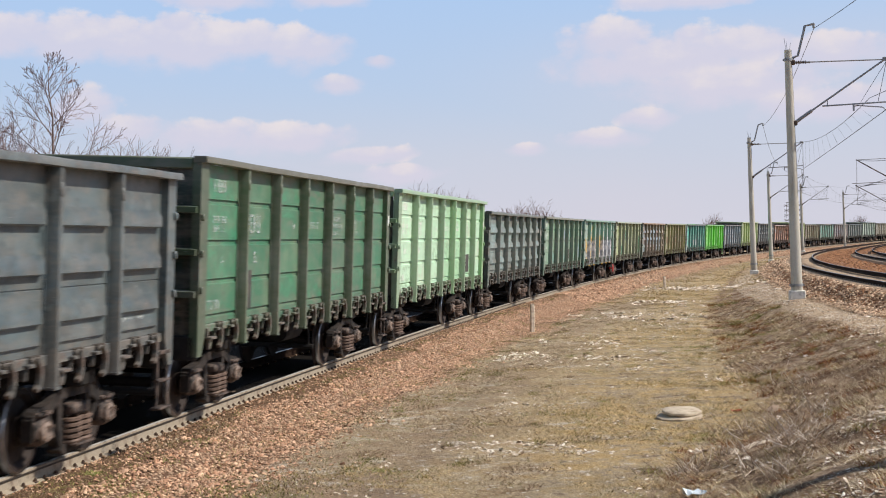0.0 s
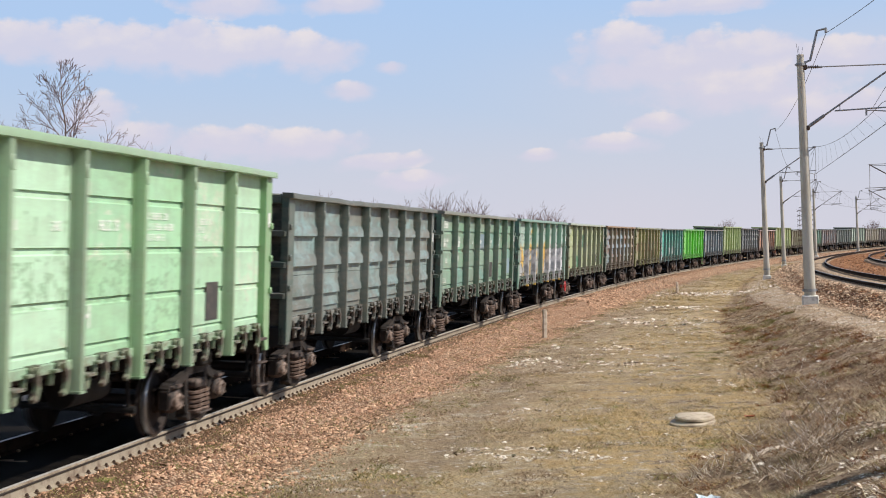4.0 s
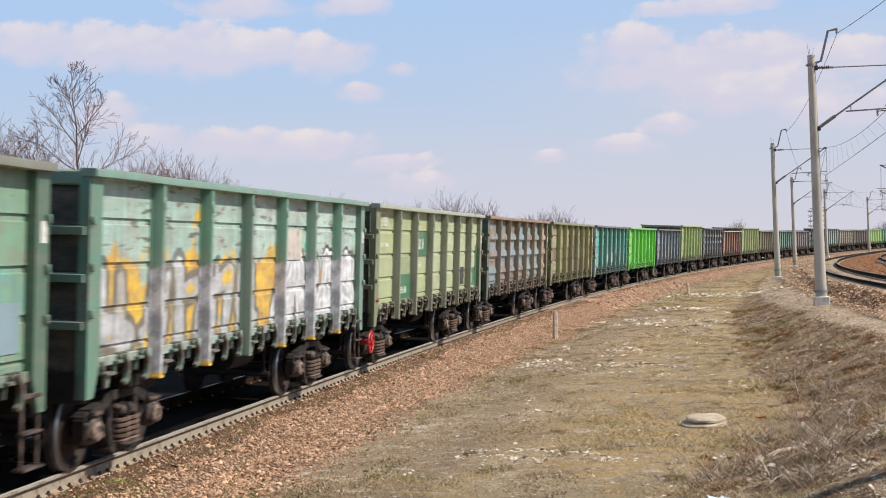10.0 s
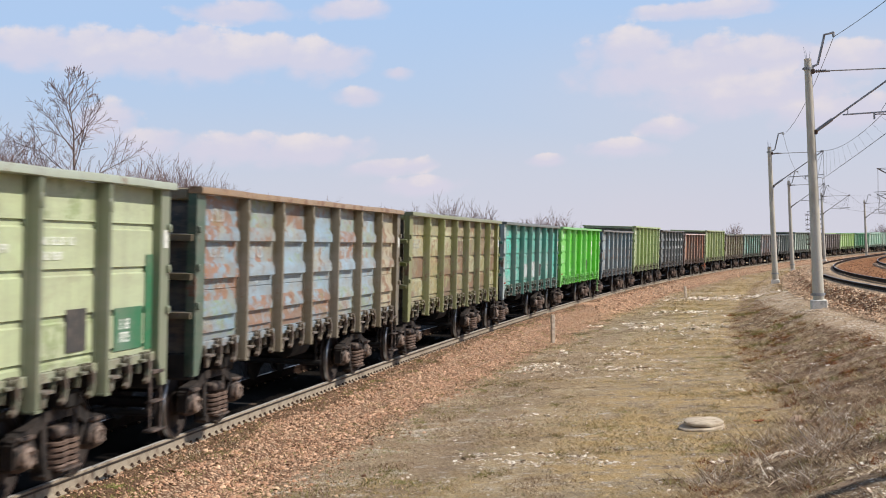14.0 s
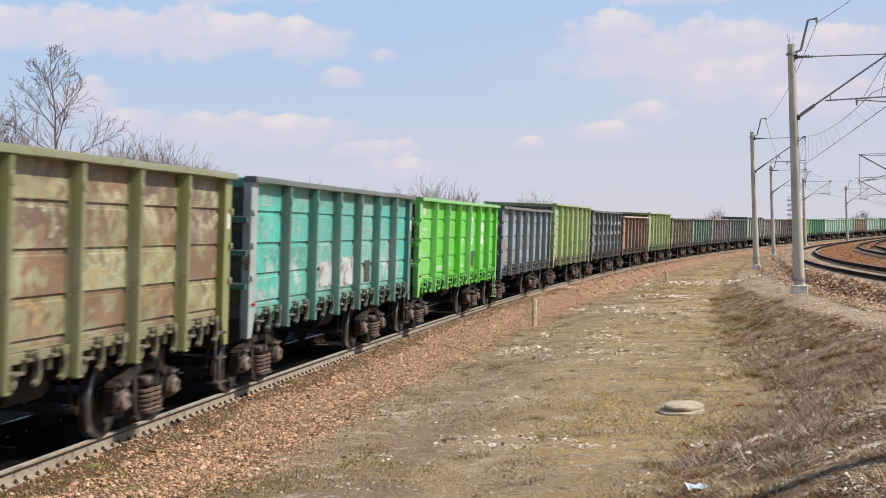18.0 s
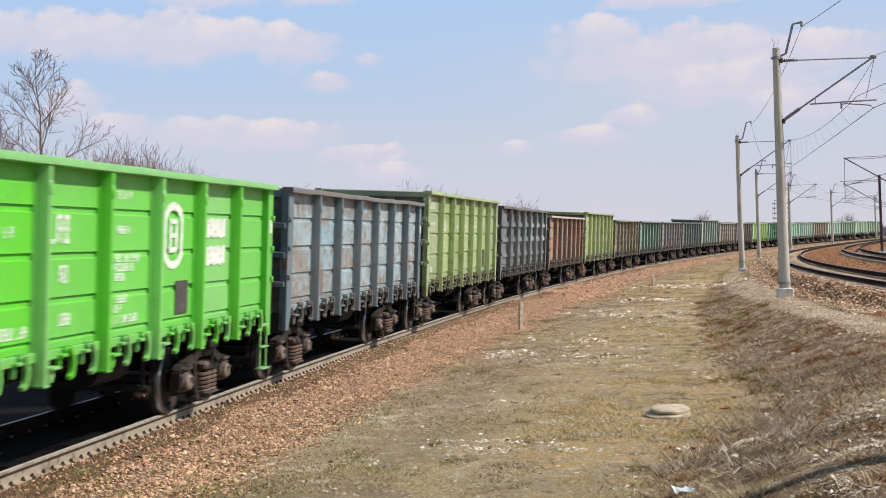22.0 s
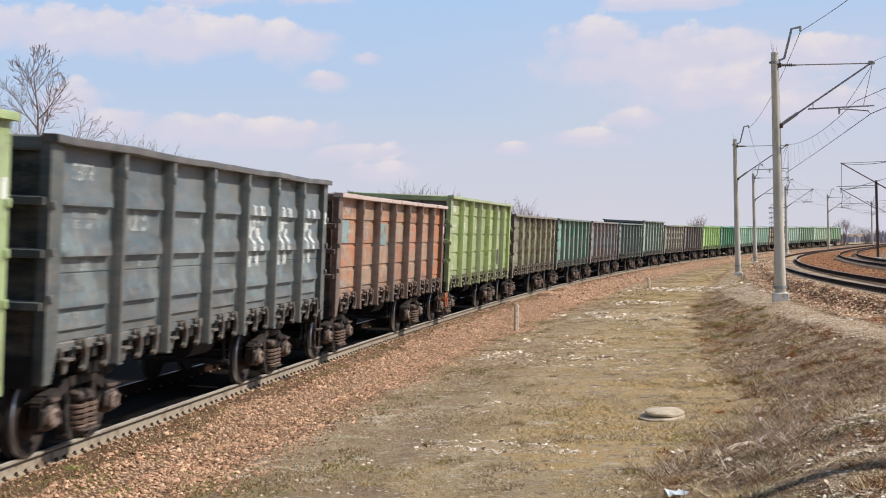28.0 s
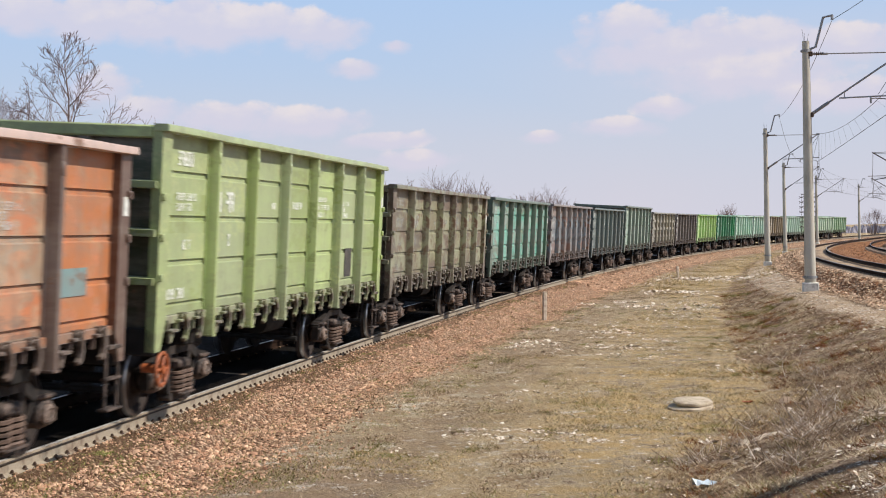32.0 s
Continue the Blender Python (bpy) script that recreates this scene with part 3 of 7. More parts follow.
M_SPRING = surface("spring_steel", lin(118, 98, 86), lin(64, 50, 43), 0.6, 0.1, 9.0, 0.5, fine=40.0, fine_amount=0.3, bump=0.2)
# dark tone that paints the shadow line below the rail head
M_HEAD_SHADE = surface("rail_flank", lin(66, 58, 52), lin(44, 38, 34), 0.7, 0.1, 5.0, 0.4)
M_WHEEL = surface("wheel_rust", lin(46, 35, 30), lin(20, 18, 17), 0.8, 0.1, 6.0, 0.5)
# end sheet default: sooty steel, darkened for the shaded gap between wagons
M_SHADED_SOOT = surface("shaded_sooty_steel", lin(44, 46, 44), lin(30, 30, 29), 0.85, 0.0, 3.0, 0.5)
# underframe soot, darkened further to put the deep shade below into colour
M_UNDER = surface("shaded_underframe_soot", lin(28, 25, 23), lin(16, 15, 14), 0.9, 0.0, 4.0, 0.5)
M_WHITE = stencil("stencil_white", lin(238, 240, 232), 0.3)
M_PLATE = surface("chalk_plate", lin(66, 64, 62), lin(92, 84, 78), 0.8, 0.0, 8.0, 0.5)
M_BARK = surface("bark", lin(124, 104, 96), lin(88, 74, 68), 0.95, 0.0, 9.0, 0.5)
M_TWIG = surface("twig_bark", lin(144, 116, 108), lin(108, 88, 82), 0.95, 0.0, 9.0, 0.5)
M_ORANGE = surface("orange_enamel", lin(168, 92, 52), lin(96, 60, 44), 0.6, 0.0, 9.0, 0.4)
M_FILM = surface("plastic_film", lin(214, 226, 234), lin(176, 192, 204), 0.35, 0.0, 9.0, 0.4, bump=0.05)
M_RED = surface("red_enamel", lin(190, 40, 40), lin(132, 36, 36), 0.5, 0.0, 9.0, 0.4)
M_STONES = scattered("ballast_stone", lin(109, 78, 60), lin(232, 193, 160), lin(186, 143, 114))
M_STONES_B = scattered("brown_ballast", lin(92, 70, 54), lin(236, 204, 170), lin(176, 144, 116))
M_GREYGRASS = scattered("grey_blade", lin(112, 92, 72), lin(202, 178, 144), lin(212, 194, 164))
M_STONES_C = scattered("rusty_ballast", lin(100, 62, 42), lin(190, 138, 98), lin(156, 120, 94))
M_BLADES = scattered("dry_blade", lin(150, 124, 80), lin(234, 204, 150), lin(146, 140, 96))
M_TUFT = scattered("green_blade", lin(112, 122, 62), lin(166, 168, 98), lin(178, 160, 108))
M_BRUSH = scattered("dry_stem", lin(112, 90, 74), lin(206, 182, 156), lin(238, 224, 206))
M_FOOT = surface("footing_concrete", lin(228, 224, 214), lin(190, 184, 172), 0.9, 0.0, 5.0, 0.5, bump=0.2)
# far wood tones, paled to blue-grey so the colour carries the haze
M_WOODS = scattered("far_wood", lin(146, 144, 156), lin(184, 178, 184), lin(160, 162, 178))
M_RUSSET = scattered("russet_weed", lin(84, 42, 26), lin(168, 104, 62), lin(150, 124, 66))
M_WEED = scattered("dead_weed", lin(72, 52, 40), lin(186, 154, 122), lin(220, 200, 172))
M_OLIVE = scattered("olive_blade", lin(92, 90, 50), lin(164, 156, 94), lin(126, 116, 62))
M_STRAW = scattered("bleached_straw", lin(168, 144, 108), lin(240, 222, 188), lin(136, 110, 82))
M_RUBBLE = scattered("white_rubble", lin(214, 198, 178), lin(250, 240, 224), lin(190, 164, 140))


# ---- mesh building ----
class Geo:
    """Collects corners and faces of one mesh."""

    def __init__(self):
        self.v, self.f = [], []

    def add(self, verts, faces):
        k = len(self.v)
        self.v += [tuple(p) for p in verts]
        self.f += [tuple(i + k for i in f) for f in faces]
        return self

    def box(self, c, size, turn=None, bevel=0.0):
        hx, hy, hz = (d / 2 for d in size)
        b = min(bevel, hx * 0.9, hy * 0.9, hz * 0.9)
        if b <= 0:
            vs = [Vector((x, y, z)) for x in (-hx, hx) for y in (-hy, hy) for z in (-hz, hz)]
            fs = [(0, 1, 3, 2), (4, 6, 7, 5), (0, 4, 5, 1), (2, 3, 7, 6), (0, 2, 6, 4), (1, 5, 7, 3)]
        else:
            vs, ix = [], {}
            for x in (-1, 1):
                for y in (-1, 1):
                    for z in (-1, 1):
                        for a in range(3):
                            p = [x * (hx - b), y * (hy - b), z * (hz - b)]
                            p[a] = (x * hx, y * hy, z * hz)[a]
                            ix[x, y, z, a] = len(vs)
                            vs.append(Vector(p))
            fs = []
            for s in (-1, 1):
                for a, ring in ((0, ((s, -1, -1), (s, 1, -1), (s, 1, 1), (s, -1, 1))), (1, ((-1, s, -1), (-1, s, 1), (1, s, 1), (1, s, -1))), (2, ((-1, -1, s), (1, -1, s), (1, 1, s), (-1, 1, s)))):
                    f = [ix[(*k, a)] for k in ring]
                    fs.append(f if s > 0 else f[::-1])
            for a, b2, c2 in ((0, 1, 2), (1, 2, 0), (2, 0, 1)):
                for s in (-1, 1):
                    for t in (-1, 1):
                        k0, k1 = [0] * 3, [0] * 3
                        k0[a], k0[b2], k0[c2] = -1, s, t
                        k1[a], k1[b2], k1[c2] = 1, s, t
                        f = [ix[(*k0, b2)], ix[(*k1, b2)], ix[(*k1, c2)], ix[(*k0, c2)]]
                        fs.append(f if s * t < 0 else f[::-1])
            for x in (-1, 1):
                for y in (-1, 1):
                    for z in (-1, 1):
                        f = [ix[x, y, z, 0], ix[x, y, z, 1], ix[x, y, z, 2]]
                        fs.append(f if x * y * z > 0 else f[::-1])
        m = (turn or Matrix()).to_3x3()
        return self.add([m @ p + Vector(c) for p in vs], fs)

    def prism(self, outline, a, b, place):
        """An outline of pairs drawn out from a to b; place turns (p, q, depth) into a point."""
        n = len(outline)
        vs = [place(p, q, a) for p, q in outline] + [place(p, q, b) for p, q in outline]
        fs = [tuple(range(n))[::-1], tuple(range(n, 2 * n))] + [(i, (i + 1) % n, n + (i + 1) % n, n + i) for i in range(n)]
        return self.add(vs, fs)

    def tube(self, path, radii, n=8, caps=True):
        """A round bar along path."""
        path = [Vector(p) for p in path]
        if isinstance(radii, (int, float)):
            radii = [radii] * len(path)
        vs, fs = [], []
        side = None
        for i, p in enumerate(path):
            d = (path[min(i + 1, len(path) - 1)] - path[max(i - 1, 0)]).normalized()
            if side is None:
                side = d.orthogonal().normalized()
            side = (side - d * side.dot(d)).normalized()
            up = d.cross(side)
            for k in range(n):
                a = 2 * math.pi * k / n
                vs.append(p + (side * math.cos(a) + up * math.sin(a)) * radii[i])
        for i in range(len(path) - 1):
            for k in range(n):
                fs.append((i * n + k, i * n + (k + 1) % n, (i + 1) * n + (k + 1) % n, (i + 1) * n + k))
        if caps:
            fs += [tuple(range(n))[::-1], tuple(range((len(path) - 1) * n, len(path) * n))]
        return self.add(vs, fs)

    def lathe(self, profile, n, place):
        """Turn pairs (radius, offset) about an axis; place turns (x, y, offset) into a point."""
        vs, fs, m = [], [], len(profile)
        for k in range(n):
            a = 2 * math.pi * k / n
            vs += [place(r * math.cos(a), r * math.sin(a), o) for r, o in profile]
        for k in range(n):
            for i in range(m - 1):
                fs.append((k * m + i, k * m + i + 1, (k + 1) % n * m + i + 1, (k + 1) % n * m + i))
        return self.add(vs, fs)

    def mesh(self, name, material, smooth=True):
        me = bpy.data.meshes.new(name)
        me.from_pydata(self.v, [], self.f)
        me.materials.append(material)
        if smooth:
            me.shade_smooth()
            me.set_sharp_from_angle(angle=radians(38))
        me.update()
        return me


def part(name, data, material, parent, label="", m=None):
    """One mesh object under a thing or a part; data: a Geo or a mesh made before."""
    if isinstance(data, Geo):
        data = data.mesh(name, material)
    ob = new(name, data)
    ob.parent = parent
    if m is not None:
        ob.matrix_basis = m
    if data.materials[0] != material:
        ob.material_slots[0].link = "OBJECT"
        ob.material_slots[0].material = material
    if label:
        ob["label"] = label
    return ob


def thing(name, label, category, group="", m=None, data=None, kind=""):
    ob = new(name, data)
    if m is not None:
        ob.matrix_basis = m
    return tagged(ob, label, category, group, kind)


def fast_mesh(name, verts, quads, material, smooth=False, tris=False):
    """A large mesh from arrays."""
    me = bpy.data.meshes.new(name)
    k = quads.shape[1]
    me.vertices.add(len(verts))
    me.vertices.foreach_set("co", np.ascontiguousarray(verts, dtype=np.float32).ravel())
    me.loops.add(quads.size)
    me.loops.foreach_set("vertex_index", np.ascontiguousarray(quads, dtype=np.int32).ravel())
    me.polygons.add(len(quads))
    me.polygons.foreach_set("loop_start", np.arange(0, quads.size, k, dtype=np.int32))
    me.materials.append(material)
    me.update(calc_edges=True)
    me.validate()
    if smooth:
        me.shade_smooth()
    return me


# ---- ground ----
S_B = np.arange(-330.0, 520.0, 0.5)
BX, BY, BH = broad(S_B)
S_E = np.arange(-250.0, 328.0, 0.5)
EX, EY, EH, EZ = electric(S_E)


def across(x, y):
    """Lateral distance (to the right) from the freight track and from the electric track, at points x, y, and that track's height."""
    x, y = np.asarray(x, float), np.asarray(y, float)
    sb = np.interp(y, BY, S_B)
    for _ in range(3):
        bx, by, bh = np.interp(sb, S_B, BX), np.interp(sb, S_B, BY), np.interp(sb, S_B, BH)
        sb = sb + (x - bx) * np.cos(bh) + (y - by) * np.sin(bh)
    bx, by, bh = np.interp(sb, S_B, BX), np.interp(sb, S_B, BY), np.interp(sb, S_B, BH)
    u = (x - bx) * np.sin(bh) - (y - by) * np.cos(bh)
    se = np.interp(y, EY, S_E)
    for _ in range(3):
        ex, ey, eh = np.interp(se, S_E, EX), np.interp(se, S_E, EY), np.interp(se, S_E, EH)
        se = se + (x - ex) * np.sin(eh) + (y - ey) * np.cos(eh)
    ex, ey, eh, ez = (np.interp(se, S_E, a) for a in (EX, EY, EH, EZ))
    w = (x - ex) * np.cos(eh) - (y - ey) * np.sin(eh)
    return u, w, ez


def smooth_step(a, b, v):
    k = np.clip((v - a) / (b - a), 0, 1)
    return k * k * (3 - 2 * k)


def value_noise(x, y):
    """Smooth random heights on a unit grid, from -1 to 1."""
    x, y = np.asarray(x, float), np.asarray(y, float)
    i, j = np.floor(x), np.floor(y)
    fx, fy = x - i, y - j
    fx, fy = fx * fx * (3 - 2 * fx), fy * fy * (3 - 2 * fy)

    def corner(a, b):
        k = np.sin(a * 127.1 + b * 311.7) * 43758.5453
        return (k - np.floor(k)) * 2 - 1

    low = corner(i, j) * (1 - fx) + corner(i + 1, j) * fx
    high = corner(i, j + 1) * (1 - fx) + corner(i + 1, j + 1) * fx
    return low * (1 - fy) + high * fy


def lumps(x, y):
    """Gentle unevenness of the ground."""
    x, y = np.asarray(x, float), np.asarray(y, float)
    bend = 0.9 * value_noise(x * 0.37 + 5.2, y * 0.37)
    x, y = x + bend, y - 0.8 * bend
    total = 0.0
    for size, gain, turn in ((0.75, 0.7, 0.6), (1.9, 0.38, 1.7), (4.4, 0.2, 2.5), (9.7, 0.12, 0.2)):
        c, s = math.cos(turn) * size, math.sin(turn) * size
        total = total + gain * value_noise(x * c - y * s + 17.3 * size, x * s + y * c + 3.1)
    return total


def ground_at(x, y, rough=True):
    u, w, ez = across(x, y)
    au = np.abs(u)
    floor = np.interp(y, (10, 18, 45, 400), (-0.36, -0.42, -0.68, -0.75))
    toe = np.interp(y, (0, 10, 16, 22, 39, 87, 300), (-13.8, -11.6, -10.0, -8.0, -7.0, -5.2, -4.6))
    top = np.interp(y, (-20, 6, 14, 30, 50, 100), (0.62, 0.5, 0.32, 0.06, -0.12, -0.22)) + np.minimum(0, ez - 0.2)
    tilt = -np.clip(u, -2.2, 2.2) * CANT
    # freight line: flat bed, shoulder, slope
    bed = np.where(au < 1.75, -0.186, -0.186 - (au - 1.75) / 1.5) + tilt + 0.045 * smooth_step(0.86, 1.0, u) * (1 - smooth_step(1.6, 1.9, u))
    side = np.where(u < 0, -0.75 + 0.42 * smooth_step(-10.5, -8.0, u), floor)
    # bank of the electric line
    bank = floor + (top - floor) * smooth_step(toe, toe + 3.0, w)
    base = np.where(u > 0, np.maximum(bank, floor), side)
    right = smooth_step(9.2, 13, w)
    base = base * (1 - right) + (-0.9) * right
    wb = np.minimum(np.abs(w), np.abs(w - 5.15))
    wb = np.where((w > 0) & (w < 5.15), 0, wb)
    ebed = np.where(wb < 1.75, ez - 0.21, ez - 0.21 - (wb - 1.75) / 1.6)
    z = np.maximum(np.maximum(bed, base), ebed)
    k = 0.035 if rough else 0.0
    calm = np.where((au < 1.9) | (wb < 1.5), 0.2, 1.0)
    z = z + lumps(x, y) * k * calm * np.where(w > toe, 2.3, 1.0)
    z = z + (lumps(x * 1.6 + 9, y * 1.7) * 0.35 + lumps(x * 0.5, y * 0.45 + 7)) * k * 1.9 * calm * smooth_step(toe - 0.5, toe + 0.8, w) * (w < -3.4)
    far = smooth_step(350, 900, np.hypot(x, y))
    return z * (1 - far) - 0.8 * far


def make_ground():
    ys = np.concatenate([np.linspace(-2500, -100, 14), np.arange(-90, 6, 4.0), np.arange(6, 40, 0.22), np.arange(40, 75, 0.4), np.arange(75, 130, 0.9),
                         np.arange(130, 420, 4.0), np.linspace(425, 4000, 16)])
    off = np.concatenate([-np.geomspace(2500, 8, 22), np.arange(-7.5, -1.5, 0.75), np.arange(-1.5, 17, 0.16), np.arange(17, 34, 0.5), np.geomspace(36, 2500, 24)])
    cx = np.interp(ys, BY, BX)
    cx = np.where(ys > 330, np.interp(330, BY, BX) + (ys - 330) * 0.0, cx)
    x = cx[:, None] + off[None, :]
    y = np.repeat(ys[:, None], len(off), 1)
    z = ground_at(x.ravel(), y.ravel())
    verts = np.stack([x.ravel(), y.ravel(), z], -1)
    r, c = x.shape
    i = (np.arange(r - 1)[:, None] * c + np.arange(c - 1)[None, :]).ravel()
    me = fast_mesh("ground", verts, np.stack([i, i + 1, i + c + 1, i + c], -1), M_GROUND, smooth=True)
    u, w, ez = across(x.ravel(), y.ravel())
    toe = np.interp(y.ravel(), (0, 10, 16, 22, 39, 87, 300), (-13.8, -11.6, -10.0, -8.0, -7.0, -5.2, -4.6))
    zone = np.zeros((len(verts), 4), np.float32)
    near = (np.abs(y.ravel()) < 420)
    zone[:, 0] = (1 - smooth_step(2.4, 3.5, np.abs(u))) * near
    zone[:, 1] = (1 - smooth_step(2.4, 3.3, np.minimum(np.abs(w), np.abs(w - 5.15)))) * near
    zone[:, 1] = np.where((w > 0) & (w < 5.15) & near, 1, zone[:, 1])
    zone[:, 2] = smooth_step(toe - 0.6, toe + 0.8, w) * near
    # mask of the oily bed, carried left to paint in the train's shadow
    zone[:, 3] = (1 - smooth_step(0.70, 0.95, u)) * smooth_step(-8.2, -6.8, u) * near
    wear = np.zeros((len(verts), 4), np.float32)
    wear[:, 0] = smooth_step(-5.0, -4.3, w) * (1 - smooth_step(-3.6, -3.0, w)) * near
    wear[:, 1] = (np.abs(w) < 1.15) * near
    wear[:, 2] = (1 - smooth_step(4.5, 7.0, u)) * (u > 0) * near
    wear[:, 3] = (1 - smooth_step(1.35, 1.95, u)) * smooth_step(0.8, 1.0, u) * near
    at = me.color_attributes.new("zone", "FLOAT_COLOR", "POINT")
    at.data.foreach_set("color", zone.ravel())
    at = me.color_attributes.new("wear", "FLOAT_COLOR", "POINT")
    at.data.foreach_set("color", wear.ravel())
    tagged(new("ground", me), "dry grass ditch, brown banks and stony railway ballast", "ground", kind="structure")


make_ground()


# ---- tracks ----
def rail_profile():
    return [(-0.075, -0.18), (0.075, -0.18), (0.07, -0.165), (0.012, -0.145), (0.01, -0.05), (0.036, -0.038), (0.036, -0.006), (0.028, 0), (-0.028, 0), (-0.036, -0.006), (-0.036, -0.038), (-0.01, -0.05), (-0.012, -0.145), (-0.07, -0.165)]


def sweep(points, rights, ups, profile):
    """Draw a profile (right, up) along points."""
    g = Geo()
    m = len(profile)
    for p, r, u in zip(points, rights, ups):
        g.v += [tuple(p + r * a + u * b) for a, b in profile]
    for i in range(len(points) - 1):
        g.f += [(i * m + j, i * m + (j + 1) % m, (i + 1) * m + (j + 1) % m, (i + 1) * m + j) for j in range(m)]
    return g


def sleeper_geo(length):
    g = Geo()
    h = length / 2
    g.prism([(-0.14, -0.2), (0.14, -0.2), (0.11, 0.0), (-0.11, 0.0)], -h, h, lambda p, q, d: (p, d, q))
    for s in (-1, 1):
        for dx in (-0.13, 0.13):
            g.box((0, s * 0.796 * length / 2.7 + dx * 0.75, 0.03), (0.05, 0.045, 0.035), bevel=0.01)
    return g


def lay_tracks():
    # freight line, broad gauge, canted
    x, y, hd = broad(np.concatenate([np.arange(-210, -10, 5.0), np.arange(-10, 90, 1.0), np.arange(90, 470, 4.0)]))
    root = thing("freight_track", "single railway track on pink-brown ballast", "railway track", kind="structure")
    rights = [Vector((math.sin(h) * math.cos(CANT), -math.cos(h) * math.cos(CANT), -math.sin(CANT))) for h in hd]
    ups = [Vector((math.sin(h) * math.sin(CANT), -math.cos(h) * math.sin(CANT), math.cos(CANT))) for h in hd]
    pts = [Vector((a, b, 0)) for a, b in zip(x, y)]
    for s in (-1, 1):
        line = [p + r * (s * 0.796) for p, r in zip(pts, rights)]
        # the far rail's darker colour stands in for shade under the train
        part("rail", sweep(line, rights, ups, rail_profile()), M_RAIL if s > 0 else M_RAIL_DARK, root, "pale dusty steel rail" if s > 0 else "steel rail darkened for the shade under the train")
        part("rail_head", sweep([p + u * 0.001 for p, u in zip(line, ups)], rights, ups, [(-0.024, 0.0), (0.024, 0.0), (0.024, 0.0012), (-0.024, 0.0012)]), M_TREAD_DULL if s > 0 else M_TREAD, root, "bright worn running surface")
        if s > 0:
            # thin added strip: the rail head's shadow drawn as a dark line
            part("rail_flank", sweep(line, rights, ups, [(0.026, -0.052), (0.0375, -0.040), (0.0385, -0.024), (0.030, -0.022)]), M_HEAD_SHADE, root, "dark strip for the shadow under the rail head")
    me = sleeper_geo(2.7).mesh("sleeper", M_SOOTY)
    for k in range(220):
        s = -6 + k * 0.56
        a, b, h = broad(s)
        part("sleeper", me, M_SOOTY, root, m=Matrix.Translation((a, b, 0)) @ Matrix.Rotation(h, 4, "Z") @ Matrix.Rotation(CANT, 4, "X") @ Matrix.Translation((0, 0, -0.19)))
    # bolts that hold the rail's foot, two to a sleeper
    g = Geo().box((0, 0, -0.004), (0.07, 0.05, 0.016), bevel=0.005)
    g.tube([(0, 0, 0.0), (0, 0, 0.036)], 0.013, 6)
    g.tube([(0, 0, 0.006), (0, 0, 0.024)], 0.021, 6)
    me = g.mesh("rail_bolt", M_DARK_STEEL)
    for k in range(200):
        a, b, h = broad(-4 + (k // 2) * 0.56 + (k % 2) * 0.25)
        part("rail_bolt", me, M_DARK_STEEL, root, m=Matrix.Translation((a, b, 0)) @ Matrix.Rotation(h, 4, "Z") @ Matrix.Rotation(CANT, 4, "X") @ Matrix.Translation((0, -0.796 - 0.056, -0.155)))
    # electrified double track
    s = np.concatenate([np.arange(-60, 100, 1.0), np.arange(100, 326, 3.0)])
    x, y, hd, z = electric(s)
    me = sleeper_geo(2.5).mesh("sleeper", M_SLEEPER)
    for off in (0.0, 5.15):
        root = thing("electric_track", "curved railway track with dark rusty rails on brown ballast", "railway track", "tracks of the electric line", kind="structure")
        rights = [Vector((math.cos(h), -math.sin(h), 0.026)).normalized() for h in hd]
        ups = [Vector((-0.026 * math.cos(h), 0.026 * math.sin(h), 1)).normalized() for h in hd]
        pts = [Vector((a, b, c)) + r * off for a, b, c, r in zip(x, y, z, rights)]
        for sd in (-1, 1):
            line = [p + r * (sd * 0.7535) for p, r in zip(pts, rights)]
            part("rail", sweep(line, rights, ups, rail_profile()), M_RAIL_DARK, root, "dark rusty rail")
            part("rail_head", sweep([p + u * 0.001 for p, u in zip(line, ups)], rights, ups, [(-0.024, 0.0), (0.024, 0.0), (0.024, 0.0012), (-0.024, 0.0012)]), M_TREAD, root, "bright worn running surface")
        for k in range(140):
            a, b, h, c = electric(-6 + k * 0.62)
            r = Vector((math.cos(h), -math.sin(h), 0.026))
            part("sleeper", me, M_SLEEPER, root, m=Matrix.Translation(Vector((a, b, c)) + r * off) @ Matrix.Rotation(math.pi / 2 - float(h), 4, "Z") @ Matrix.Rotation(0.026, 4, "X") @ Matrix.Translation((0, 0, -0.205)))


lay_tracks()


# ---- overhead line ----
def polar(dist, az):
    return dist * math.sin(radians(az)), dist * math.cos(radians(az))


LEFT_POLES = [polar(53.5, 19.34), polar(98.6, 17.77), polar(149, 18.43), polar(190, 19.62), polar(234, 21.17), polar(292, 22.76)]
EZ_AT = lambda y: float(np.interp(y, EY, EZ))


def heading_at(x, y):
    return float(np.interp(y, EY, EH))


def clamp_ring(g, z, r):
    g.lathe([(r, -0.05), (r + 0.03, -0.05), (r + 0.03, 0.05), (r, 0.05)], 12, lambda a, b, o: (a, b, z + o))


